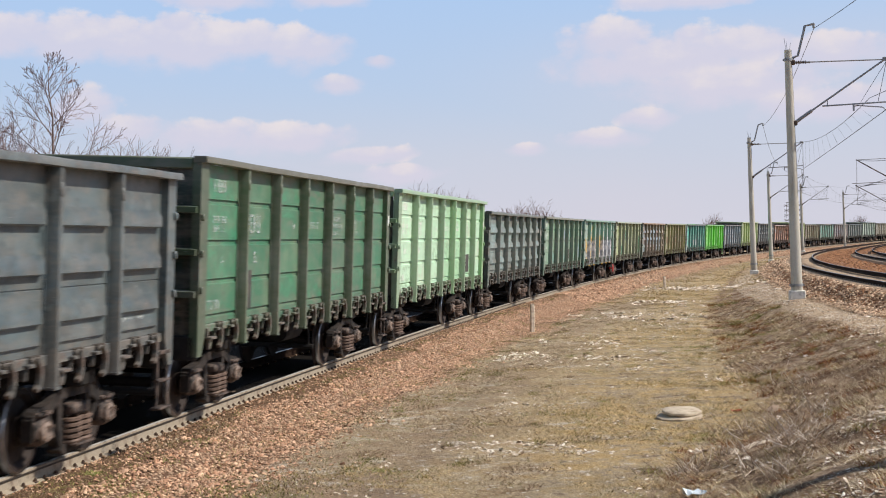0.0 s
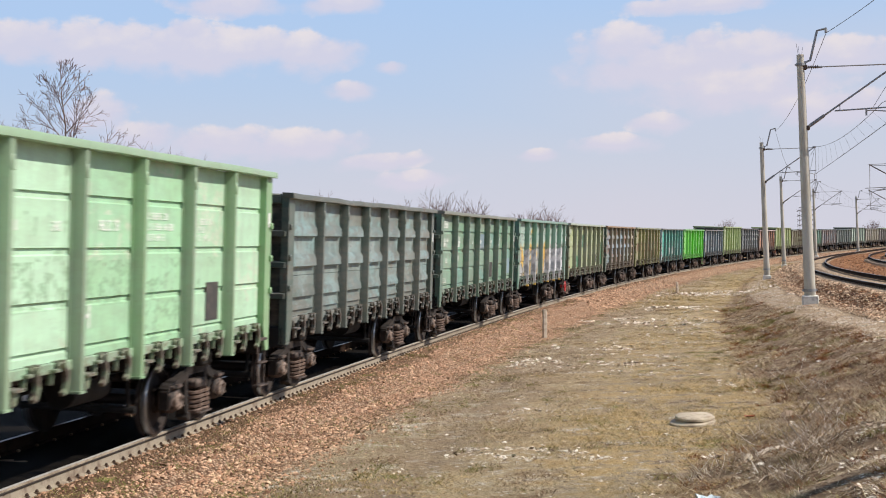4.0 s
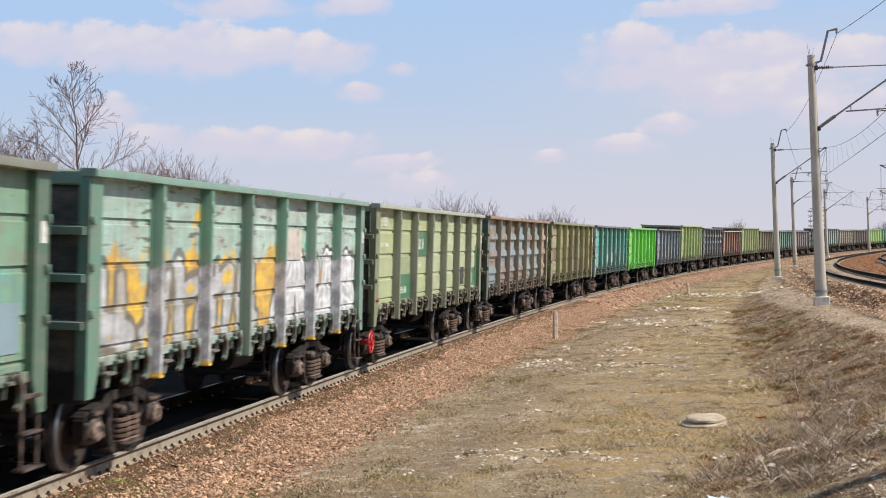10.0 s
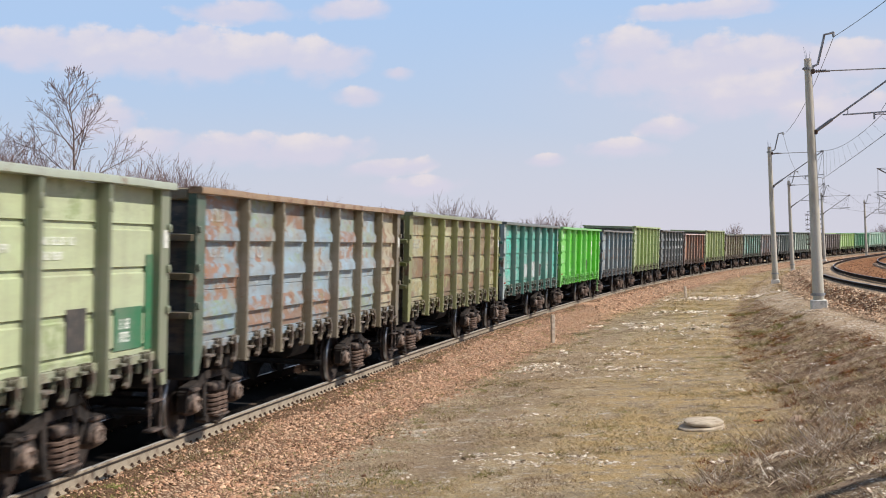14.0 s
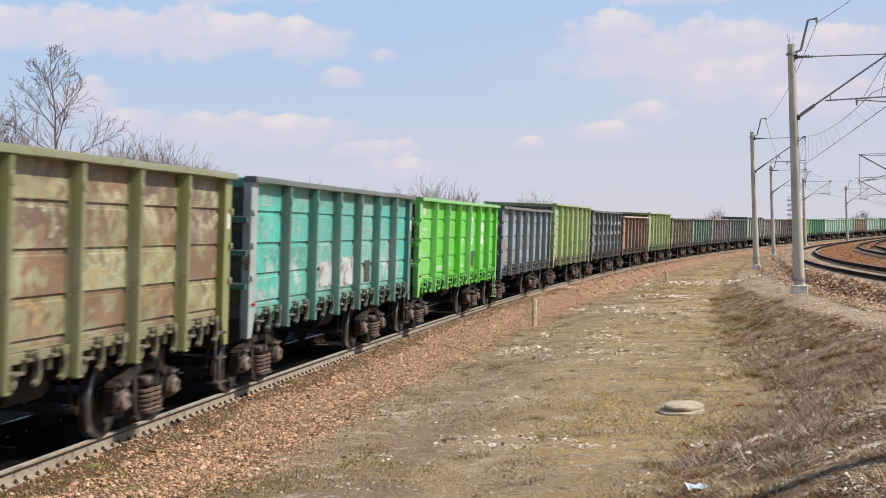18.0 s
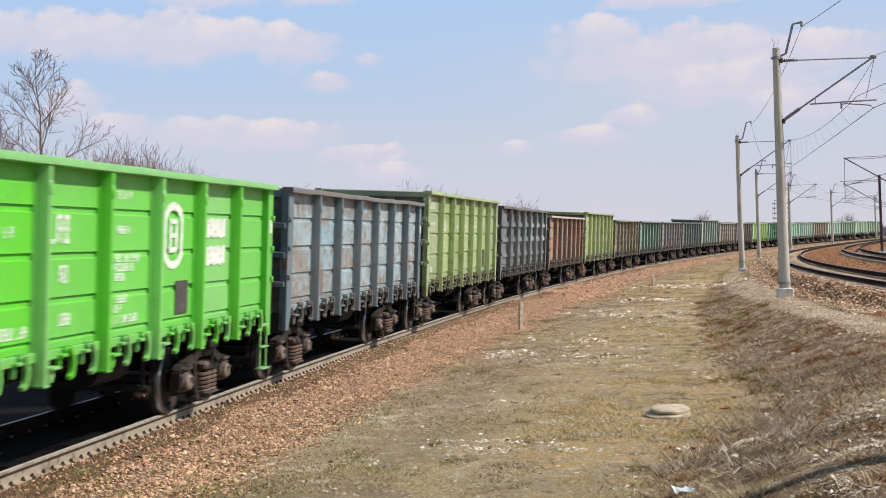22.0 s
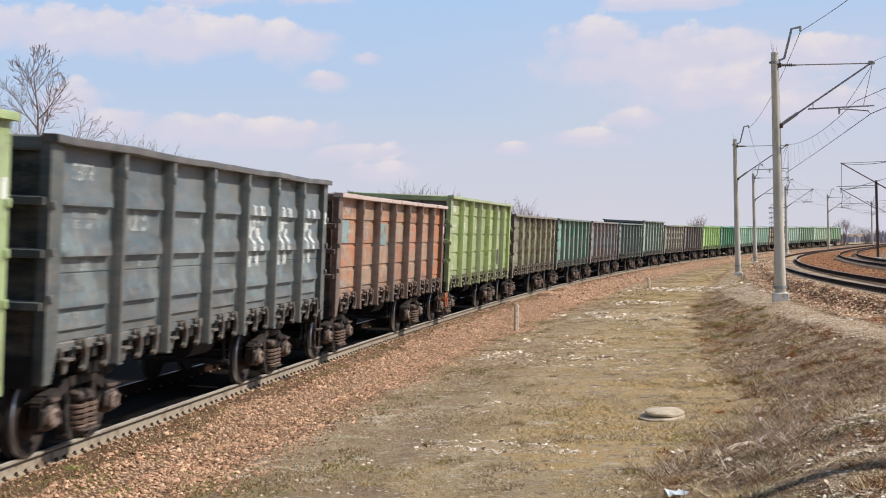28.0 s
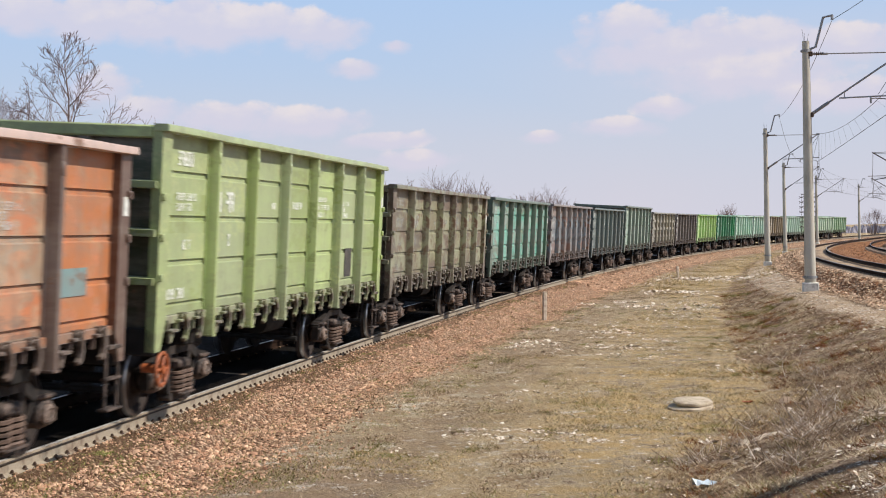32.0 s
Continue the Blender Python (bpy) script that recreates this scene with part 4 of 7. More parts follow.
def pole(x, y, base, top, anchor=False, sunk=0.0):
    """A spun concrete mast with its cantilever; local +x points across the track."""
    h = heading_at(x, y)
    root = thing("catenary_mast", "tall tapered grey concrete mast on a square footing" if not anchor else "tall grey concrete anchor mast with spiky anti-climb collar", "catenary mast", "masts of the overhead line",
                 m=Matrix.Translation((x, y, base)) @ Matrix.Rotation(-h, 4, "Z"))
    hgt = top - base
    part("shaft", Geo().tube([(0, 0, -0.2), (0, 0, 0.4), (0, 0, hgt * 0.5), (0, 0, hgt)], [0.205, 0.2, 0.166, 0.125], 20), M_CONCRETE, root)
    part("footing", Geo().box((0, 0, -0.09 - sunk), (0.55, 0.55, 0.60), bevel=0.03), M_FOOT, root, "pale concrete footing block")
    for zz, r in ((0.40, 0.2), (hgt - 0.35, 0.13)):
        g = Geo()
        clamp_ring(g, zz, r)
        for a in range(5):
            g.box(((r + 0.035) * math.cos(a), (r + 0.035) * math.sin(a), zz), (0.06, 0.05, 0.06))
        part("collar", g, M_ZINC, root)
    # horn with the return wire
    g = Geo()
    g.tube([(0.12, 0, hgt - 0.3), (0.34, 0, hgt - 0.22), (0.62, 0, hgt + 0.82), (0.95, 0, hgt + 0.88)], 0.045, 7)
    g.tube([(0.93, 0, hgt + 0.88), (0.93, 0, hgt + 0.72)], 0.05, 7)
    for dx, dz in ((-0.12, 0.42), (-0.05, 0.30), (0.1, 0.26)):
        g.tube([(dx * 0.5, 0, hgt - 0.05), (dx, 0.02, hgt + dz)], 0.008, 4)
    part("horn", g, M_ZINC, root, "bent steel horn on the mast top")
    # cantilever
    t = hgt
    g = Geo()
    g.tube([(0.12, 0, t - 0.46), (3.3, 0, t - 0.52)], 0.022, 6)
    g.tube([(0.12, 0, t - 0.46), (0.75, 0, t - 0.475)], 0.04, 8)
    part("tie_rod", g, M_ZINC, root)
    g = Geo()
    g.tube([(0.12, 0, t - 2.62), (0.75, 0, t - 2.2)], 0.06, 8)
    g.tube([(0.75, 0, t - 2.2), (3.42, 0, t - 0.46)], 0.033, 8)
    g.box((3.36, 0, t - 0.5), (0.22, 0.1, 0.14), bevel=0.02)
    part("strut", g, M_ZINC, root)
    g = Geo()
    g.tube([(1.12, 0, t - 2.06), (3.42, 0, t - 2.02)], 0.028, 7)
    g.tube([(1.3, 0, t - 2.05), (1.3, 0, t - 1.86)], 0.016, 5)
    g.box((2.2, 0, t - 2.16), (0.06, 0.06, 0.24))
    g.tube([(2.2, 0, t - 2.12), (2.35, 0, t - 2.1), (3.2, 0, t - 2.2), (3.3, 0, t - 2.3)], 0.02, 6)
    part("registration_arm", g, M_ZINC, root)
    g = Geo()
    g.tube([(3.38, 0, t - 0.58), (2.45, 0, t - 1.98)], 0.012, 4)
    g.tube([(3.38, 0, t - 0.58), (3.05, 0, t - 1.98)], 0.012, 4)
    part("hanger", g, M_WIRE, root)
    for zz in (t - 0.46, t - 2.62):
        g = Geo()
        for k in range(5):
            g.lathe([(0.03, -0.03), (0.075, -0.012), (0.03, 0.012)], 8, lambda a, b, o: (0.3 + k * 0.075 + o, a, zz + b + (0.12 + 0.05 * k if zz < t - 1 else 0)))
        g.box((0.16, 0, zz), (0.14, 0.22, 0.16), bevel=0.02)
        part("insulator", g, M_DARK_STEEL, root)
    if anchor:
        for dx in (-1.85, -0.12):
            g = Geo()
            g.tube([(dx, 0, 1.6), (dx, 0, 6.2)], 0.02, 5)
            for k in range(7):
                zz = 2.0 + 0.62 * k
                for s in (-1, 1):
                    g.tube([(dx - 0.30 * s, 0, zz + 0.13), (dx + 0.30 * s, 0, zz - 0.13)], 0.032, 5)
            part("spike_rack", g, M_DARK_STEEL, root, "rack of crossed dark steel spikes")
        part("bracket", Geo().tube([(-1.85, 0, 6.1), (0.0, 0, 6.1)], 0.04, 5), M_DARK_STEEL, root)
    return root


def right_pole(dist, az, thick, anchor=False):
    """A brown steel mast beyond the far track; its cantilever reaches back over that track."""
    x, y = polar(dist, az)
    h = heading_at(x, y)
    z = float(ground_at(np.array([x]), np.array([y]), False)[0])
    t = EZ_AT(y) + 6.65 - z
    root = thing("steel_mast", "slender dark brown steel mast beside the far track", "catenary mast", "masts of the overhead line", m=Matrix.Translation((x, y, z)) @ Matrix.Rotation(-h, 4, "Z"))
    g = Geo()
    for s in (-1, 1):
        g.box((0, s * thick * 0.42, t / 2 - 0.1), (thick, 0.03, t + 0.2))
    g.box((0, 0, t / 2 - 0.1), (0.03, thick * 0.8, t + 0.2))
    part("shaft", g, M_DARK_STEEL, root)
    part("footing", Geo().box((0, 0, 0.0), (0.55, 0.55, 0.5), bevel=0.03), M_FOOT, root)
    part("tie_rod", Geo().tube([(-0.1, 0, t - 0.6), (-3.1, 0, t - 0.62)], 0.017, 6), M_ZINC, root)
    part("strut", Geo().tube([(-0.1, 0, t - 2.5), (-3.15, 0, t - 0.6)], 0.034, 7), M_DARK_STEEL, root)
    g = Geo().tube([(-1.0, 0, t - 2.0), (-3.4, 0, t - 2.0)], 0.022, 6)
    g.tube([(-2.0, 0, t - 2.1), (-2.9, 0, t - 2.2), (-3.05, 0, t - 2.25)], 0.02, 5)
    part("registration_arm", g, M_ZINC, root)
    if anchor:
        part("band", Geo().box((0, 0, 1.9), (thick + 0.06, thick + 0.06, 0.5), bevel=0.02), M_WHITE, root, "white painted band")
    return root


def wire(name, label, a, b, sag, r):
    a, b = Vector(a), Vector(b)
    pts = [a.lerp(b, k / 24) - Vector((0, 0, 4 * sag * (k / 24) * (1 - k / 24))) for k in range(25)]
    ob = thing(name, label, "overhead wire", "wires of the overhead line")
    part("strand", Geo().tube(pts, r, 5), M_WIRE, ob)
    return pts


def overhead():
    heads = []
    tops = [8.78, 8.66, 8.45, 8.4, 8.3, 8.2]
    bases = [0.0, -0.1, -0.3, 0.0, -0.1, -0.1]
    # one mast beyond the right edge of view, back along the line
    extra = (float(np.interp(10.41, EY, EX)) - 3.4, 10.41)
    for k, ((x, y), b, t) in enumerate(zip([extra] + LEFT_POLES, [0.3] + bases, [8.9] + tops)):
        pole(x, y, b, t, anchor=(k in (4,)), sunk=0.22 if k > 1 else 0.0)
        h = heading_at(x, y)
        at = lambda dx, z: (x + dx * math.cos(h), y - dx * math.sin(h), z)
        heads.append((at(2.75, t - 1.86), at(3.3, t - 2.3), at(0.93, t + 0.72), at(3.42, t - 0.46)))
    wire("stay_wire", "thin stay wire between two cantilever tips", heads[0][3], heads[1][3], 0.35, 0.009)
    for k, ((m0, c0, e0, tip0), (m1, c1, e1, tip1)) in enumerate(zip(heads[:-1], heads[1:])):
        a, b, sag = (m0, m1, 0.12) if k == 0 else ((m0, tip1, 0.40) if k == 1 else (tip0, tip1, 1.2))
        mess = wire("messenger_wire", "dark sagging messenger wire over the track", a, b, sag, 0.011)
        cont = wire("contact_wire", "dark taut contact wire over the track", c0, c1, 0.03, 0.014)
        wire("return_wire", "dark return wire between mast horns", e0, e1, 0.5, 0.011)
        drops = thing("dropper_wires", "thin dropper wires between messenger and contact wire", "overhead wire", "wires of the overhead line")
        for j in range(2, 24, 2):
            part("dropper", Geo().tube([mess[j], cont[j]], 0.0035, 4), M_WIRE, drops)
    right = []
    for dist, az, thick, anchor in ((90, 23.68, 0.26, True), (136, 22.95, 0.22, False), (188, 23.53, 0.22, False)):
        right_pole(dist, az, thick, anchor)
        x, y = polar(dist, az)
        h = heading_at(x, y)
        t = EZ_AT(y) + 6.65
        at = lambda dx, z: (x + dx * math.cos(h), y - dx * math.sin(h), z)
        right.append((at(-3.1, t - 0.64), at(-3.05, t - 2.25)))
    first = (float(np.interp(40, EY, EX)) + 5.15, 40.0, 7.9 + 0.5)
    right.insert(0, ((first[0], first[1], 7.2), (first[0], first[1], 5.6)))
    for (m0, c0), (m1, c1) in zip(right[:-1], right[1:]):
        mess = wire("messenger_wire", "dark sagging messenger wire over the far track", m0, m1, 1.0, 0.014)
        cont = wire("contact_wire", "dark taut contact wire over the far track", c0, c1, 0.03, 0.014)
        drops = thing("dropper_wires", "thin dropper wires between messenger and contact wire", "overhead wire", "wires of the overhead line")
        for k in (8, 16):
            part("dropper", Geo().tube([mess[k], cont[k]], 0.0035, 4), M_WIRE, drops)


overhead()


# ---- ballast, grass, rubble ----
STONE = np.array([(1, 0, 0), (0.3, 0.9, 0.1), (-0.75, 0.6, -0.1), (-0.8, -0.55, 0.1), (0.35, -0.95, -0.1), (0.4, 0.25, 0.62), (-0.35, -0.2, 0.72)])
STONE_F = np.array([(0, 1, 5), (1, 2, 5), (2, 6, 5), (2, 3, 6), (3, 4, 6), (4, 0, 5), (4, 5, 6)])


def scatter_stones(rng, x, y, z, size, flat=1.0):
    """Broken stones, sunk to their widest part, as one set of corners and faces."""
    n = len(x)
    a, b = rng.uniform(0, 6.28, n), rng.uniform(-0.7, 0.7, n)
    v = np.repeat(STONE[None], n, 0) * rng.uniform(0.65, 1.35, (n, 7, 1)) * (size[:, None] * rng.uniform(0.6, 1.2, (n, 3)))[:, None, :] * np.array((1.0, 1.0, flat))
    ca, sa, cb, sb = np.cos(a), np.sin(a), np.cos(b), np.sin(b)
    vx, vy, vz = v[..., 0], v[..., 1], v[..., 2]
    vy, vz = vy * cb[:, None] - vz * sb[:, None], vy * sb[:, None] + vz * cb[:, None]
    vx, vy = vx * ca[:, None] - vy * sa[:, None], vx * sa[:, None] + vy * ca[:, None]
    v = np.stack([vx + x[:, None], vy + y[:, None], vz + z[:, None]], -1)
    f = STONE_F[None] + (np.arange(n) * 7)[:, None, None]
    return v.reshape(-1, 3), f.reshape(-1, 3)


def ballast():
    rng = np.random.default_rng(5)

    def broad_strip(n, s0, s1, u0, u1, size, power):
        s = s0 + (s1 - s0) * rng.random(n) ** power
        u = rng.uniform(u0, u1, n)
        bare = u < 1.55 + 0.35 * lumps(s * 0.9, u * 1.5 + 3)
        keep = ~(bare & (rng.random(n) < 0.80)) & (rng.random(n) > smooth_step(2.2, 3.5, u + 0.5 * lumps(s * 0.7, u)) * 0.98)
        s, u = s[keep], u[keep]
        cx, cy, h = np.interp(s, S_B, BX), np.interp(s, S_B, BY), np.interp(s, S_B, BH)
        x, y = cx + u * np.sin(h), cy - u * np.cos(h)
        z = ground_at(x, y)
        return scatter_stones(rng, x, y, z + 0.004, size * np.clip(np.exp(rng.normal(-0.12, 0.42, len(x))), 0.3, 2.4))

    v, f = broad_strip(165000, -4, 75, 0.9, 4.1, 0.0195, 1.6)
    v2, f2 = broad_strip(26000, 60, 230, 0.9, 3.9, 0.042, 1.9)
    v, f = np.concatenate([v, v2]), np.concatenate([f, f2 + len(v)])
    ob = new("ballast", fast_mesh("ballast", v, f, M_STONES))
    tagged(ob, "loose pink-brown crushed stones beside the freight track", "ballast", kind="stuff")
    n = 40000
    s = -8 + 150 * rng.random(n) ** 1.6
    w = rng.uniform(-3.2, 5.0, n)
    s, w = s[np.abs(w) > 1.0], w[np.abs(w) > 1.0]
    n = len(s)
    ex, ey, eh = np.interp(s, S_E, EX), np.interp(s, S_E, EY), np.interp(s, S_E, EH)
    x, y = ex + w * np.cos(eh), ey - w * np.sin(eh)
    v, f = scatter_stones(rng, x, y, ground_at(x, y) + 0.008, 0.046 * rng.uniform(0.5, 1.4, n) * np.where(np.abs(w) < 1.1, 0.45, 1.0) * (1 + np.clip(s, 0, 150) / 220))
    mid = np.repeat(w > 1.0, len(STONE_F))
    for pick, mat, label in ((~mid, M_STONES_B, "loose tan crushed stones beside the electric line"), (mid, M_STONES_C, "rusty orange crushed stones between the electric tracks")):
        ob = new("ballast", fast_mesh("ballast", v, f[pick], mat))
        tagged(ob, label, "ballast", kind="stuff")


def blades(rng, x, y, z, height, width, lean):
    """Grass blades: slim leaning triangles."""
    n = len(x)
    a, f = rng.uniform(0, 6.28, n), rng.uniform(0, 6.28, n)
    ln = lean * rng.uniform(0.5, 1.5, n)
    hh = height * rng.uniform(0.4, 1.4, n)
    ww = width * rng.uniform(0.6, 1.4, n)
    up = hh / np.sqrt(1 + ln**2)
    rows = [np.stack([x - np.cos(a) * ww, y - np.sin(a) * ww, z], -1), np.stack([x + np.cos(a) * ww, y + np.sin(a) * ww, z], -1),
            np.stack([x + np.cos(f) * ln * up, y + np.sin(f) * ln * up, z + up], -1)]
    v = np.stack(rows, 1).reshape(-1, 3)
    return v, np.arange(3 * n).reshape(-1, 3)


def clumped(rng, n, y0, y1, power, lo, hi):
    """Points between the freight line's ballast and the bank, in clumps."""
    s = y0 + (y1 - y0) * rng.random(n) ** power
    k = rng.random(n)
    cx = np.interp(s, BY, BX)
    x = cx + lo + (hi - lo) * k
    return x, s


def toe_at(y):
    return np.interp(y, (0, 10, 16, 22, 39, 87, 300), (-13.8, -11.6, -10.0, -8.0, -7.0, -5.2, -4.6))


def grass():
    rng = np.random.default_rng(8)
    x, y = clumped(rng, 560000, 12, 75, 2.0, 2.2, 15.0)
    c = lumps(x * 0.9 + 3, y * 0.7) + 0.6 * lumps(x * 0.31, y * 0.27 + 5) + 0.5 * lumps(x * 2.7, y * 2.3)
    u, w, _ = across(x, y)
    keep = (c > rng.uniform(-1.0, 0.7, len(x))) & (u > 2.3 + np.where(rng.random(len(x)) < 0.65, 2.4, 1.0) * rng.random(len(x))) & (w < toe_at(y) + 0.9)
    x, y = x[keep], y[keep]
    k = 0.6 + 0.8 * smooth_step(-0.5, 0.9, c[keep])
    # yellow stands and thin grey ones
    hue = lumps(x * 0.42 + 2, y * 0.33 + 1) + 0.5 * lumps(x * 1.4, y * 0.9) + rng.normal(0, 0.25, len(x))
    hue = hue + 1.3 * (smooth_step(5.0, 7.0, u[keep]) - 0.5)
    for yellow, mat, label in ((True, M_BLADES, "short dry yellow grass on the ditch floor"), (False, M_GREYGRASS, "thin grey withered grass on stony ground")):
        q = (hue > -0.2) == yellow
        v, f = blades(rng, x[q], y[q], ground_at(x[q], y[q]) - 0.004, 0.066 * k[q] * (1.0 if yellow else 0.75), 0.0032 + 0.00012 * y[q], 2.2)
        tagged(new("grass", fast_mesh("grass", v, f, mat)), label, "grass", kind="stuff")
    x, y = clumped(rng, 60000, 72, 170, 1.3, 2.4, 16.0)
    u, w, _ = across(x, y)
    keep = (w < -3.0) & (u > 2.8 + rng.random(len(x))) & (lumps(x * 0.6, y * 0.3) > rng.uniform(-1.0, 0.6, len(x)))
    x, y = x[keep], y[keep]
    v, f = blades(rng, x, y, ground_at(x, y) - 0.004, np.full(len(x), 0.09), 0.02, 1.2)
    tagged(new("grass", fast_mesh("far_grass", v, f, M_BLADES)), "short dry grass in the far ditch", "grass", kind="stuff")
    # dead stalks on the bank
    x, y = clumped(rng, 440000, 8.5, 70, 1.9, 4.0, 15.0)
    u, w, _ = across(x, y)
    c = lumps(x * 1.3 + 1, y * 0.8 + 2) + 0.6 * lumps(x * 3.1, y * 2.9)
    keep = (w > toe_at(y) - 0.7 + 1.2 * rng.random(len(x))) & (w < -4.4 + 0.5 * rng.normal(0, 1, len(x))) & (c > rng.uniform(-1.0, 0.7, len(x)))
    x, y = x[keep], y[keep]
    v, f = blades(rng, x, y, ground_at(x, y) - 0.004, 0.078 * (0.6 + 0.7 * smooth_step(-0.4, 0.9, c[keep])), 0.0027 + 0.00011 * y, 2.6)
    red = np.repeat(lumps(x * 0.7 + 4, y * 0.6) + 0.4 * rng.normal(0, 1, len(x)) > 0.45, 3)
    for pick, mat, label in ((~red, M_WEED, "flattened brown dead stalks on the bank"), (red, M_RUSSET, "russet moss and withered leaves on the bank")):
        tagged(new("dead_weeds", fast_mesh("dead_weeds", v[pick], np.arange(pick.sum()).reshape(-1, 3), mat)), label, "weeds", kind="stuff")
    # green tufts at the edge of the ballast and in the ditch
    px, py = [], []
    for k in range(240):
        s = 11 + 45 * rng.random() ** 1.6
        uu = rng.choice((rng.uniform(1.2, 2.4), rng.uniform(1.6, 3.9), rng.uniform(3.0, 8.5)))
        cx, cy, h = np.interp(s - 8, S_B, BX), np.interp(s - 8, S_B, BY), np.interp(s - 8, S_B, BH)
        m = int(rng.uniform(50, 190))
        r = rng.uniform(0.06, 0.26)
        px.append(cx + uu * math.sin(h) + rng.normal(0, r, m))
        py.append(cy - uu * math.cos(h) + rng.normal(0, r * 1.4, m))
    x, y = np.concatenate(px), np.concatenate(py)
    v, f = blades(rng, x, y, ground_at(x, y) - 0.003, np.full(len(x), 0.055), 0.0045, 1.9)
    tagged(new("grass", fast_mesh("grass_tufts", v, f, M_TUFT)), "small fresh green tufts between stones and dry grass", "grass", kind="stuff")


def tussocks():
    """Clods of withered grass and moss on the bank, each a dome of bent blades."""
    rng = np.random.default_rng(63)
    n = 900
    y = 10.5 + 50 * rng.random(n) ** 1.5
    w = toe_at(y) + rng.uniform(-0.05, 1.0, n) * (-4.6 - toe_at(y))
    s = np.interp(y, EY, S_E)
    ex, eh = np.interp(s, S_E, EX), np.interp(s, S_E, EH)
    x = ex + w / np.cos(eh)
    kind = lumps(x * 0.55 + 3, y * 0.4) + rng.normal(0, 0.35, n)
    for lo, hi, mat, label in ((-9, -0.25, M_WEED, "tangled brown tussocks on the bank"), (-0.25, 0.15, M_STRAW, "bleached grass tussocks on the bank"), (0.15, 0.55, M_RUSSET, "russet moss clods on the bank"), (0.55, 9, M_OLIVE, "olive grass clods on the bank")):
        q = np.flatnonzero((kind >= lo) & (kind < hi))
        r = rng.uniform(0.07, 0.24, len(q))
        m = 70
        bx = np.repeat(x[q], m) + rng.normal(0, 0.5, len(q) * m) * np.repeat(r, m)
        by = np.repeat(y[q], m) + rng.normal(0, 0.7, len(q) * m) * np.repeat(r, m)
        v, f = blades(rng, bx, by, ground_at(bx, by) - 0.005, np.repeat(0.05 + 0.55 * r, m), 0.0030 + 0.0001 * by, 1.8)
        tagged(new("tussocks", fast_mesh("tussocks", v, f, mat)), label, "grass", kind="stuff")


def litter():
    """Bleached straws blown flat over the ditch and the banks, in drifts."""
    rng = np.random.default_rng(51)
    n = 210000
    y = 11 + 44 * rng.random(n) ** 1.9
    x = np.interp(y, BY, BX) + rng.uniform(1.2, 14.0, n)
    u, w, _ = across(x, y)
    c = lumps(x * 1.1 + 7, y * 0.6 + 2) + 0.6 * lumps(x * 2.9, y * 1.9)
    keep = (c > rng.uniform(-0.4, 1.0, n)) & (w < -2.8) & ((u > 3.0) | (rng.random(n) < 0.25))
    x, y = x[keep], y[keep]
    v, f = blades(rng, x, y, ground_at(x, y) + 0.018, 0.10 + 0.0012 * y, 0.0024 + 0.0001 * y, 9.0)
    tagged(new("straw", fast_mesh("straw", v, f, M_STRAW)), "bleached straw lying flat over the ditch and bank", "straw", kind="stuff")


def verge():
    """Brown dead weeds along the rail and on the edge of the stones."""
    rng = np.random.default_rng(31)
    px, py = [], []
    for k in range(1500):
        s = -4 + 64 * rng.random() ** 1.5
        uu = rng.choice((rng.uniform(1.0, 1.6), rng.uniform(1.2, 3.0), rng.uniform(2.7, 4.2), rng.uniform(3.4, 11.5)))
        cx, cy, h = np.interp(s, S_B, BX), np.interp(s, S_B, BY), np.interp(s, S_B, BH)
        if uu < 4.2 and math.sin(1.9 * s + 2.1 * uu) + math.sin(0.83 * s - 1.3 * uu) < rng.uniform(-0.6, 0.9):
            continue
        m, r = int(rng.uniform(50, 160)), rng.uniform(0.08, 0.3)
        along, side = rng.normal(0, r * 1.8, m), rng.normal(0, r * 0.6, m)
        px.append(cx + (uu + side) * math.sin(h) + along * math.cos(h))
        py.append(cy - (uu + side) * math.cos(h) + along * math.sin(h))
    x, y = np.concatenate(px), np.concatenate(py)
    v, f = blades(rng, x, y, ground_at(x, y) - 0.003, np.full(len(x), 0.055), 0.005, 1.3)
    soft = lumps(x * 1.1 + 8, y * 0.9) + 0.3 * rng.normal(0, 1, len(x))
    for pick, mat, label in ((soft <= 0.15, M_WEED, "brown dead weeds along the rail and in the ditch"), (soft > 0.15, M_OLIVE, "olive withered grass along the rail and in the ditch")):
        tagged(new("dead_weeds", fast_mesh("verge_weeds", v.reshape(-1, 3, 3)[pick].reshape(-1, 3), f[:pick.sum()], mat)), label, "weeds", kind="stuff")


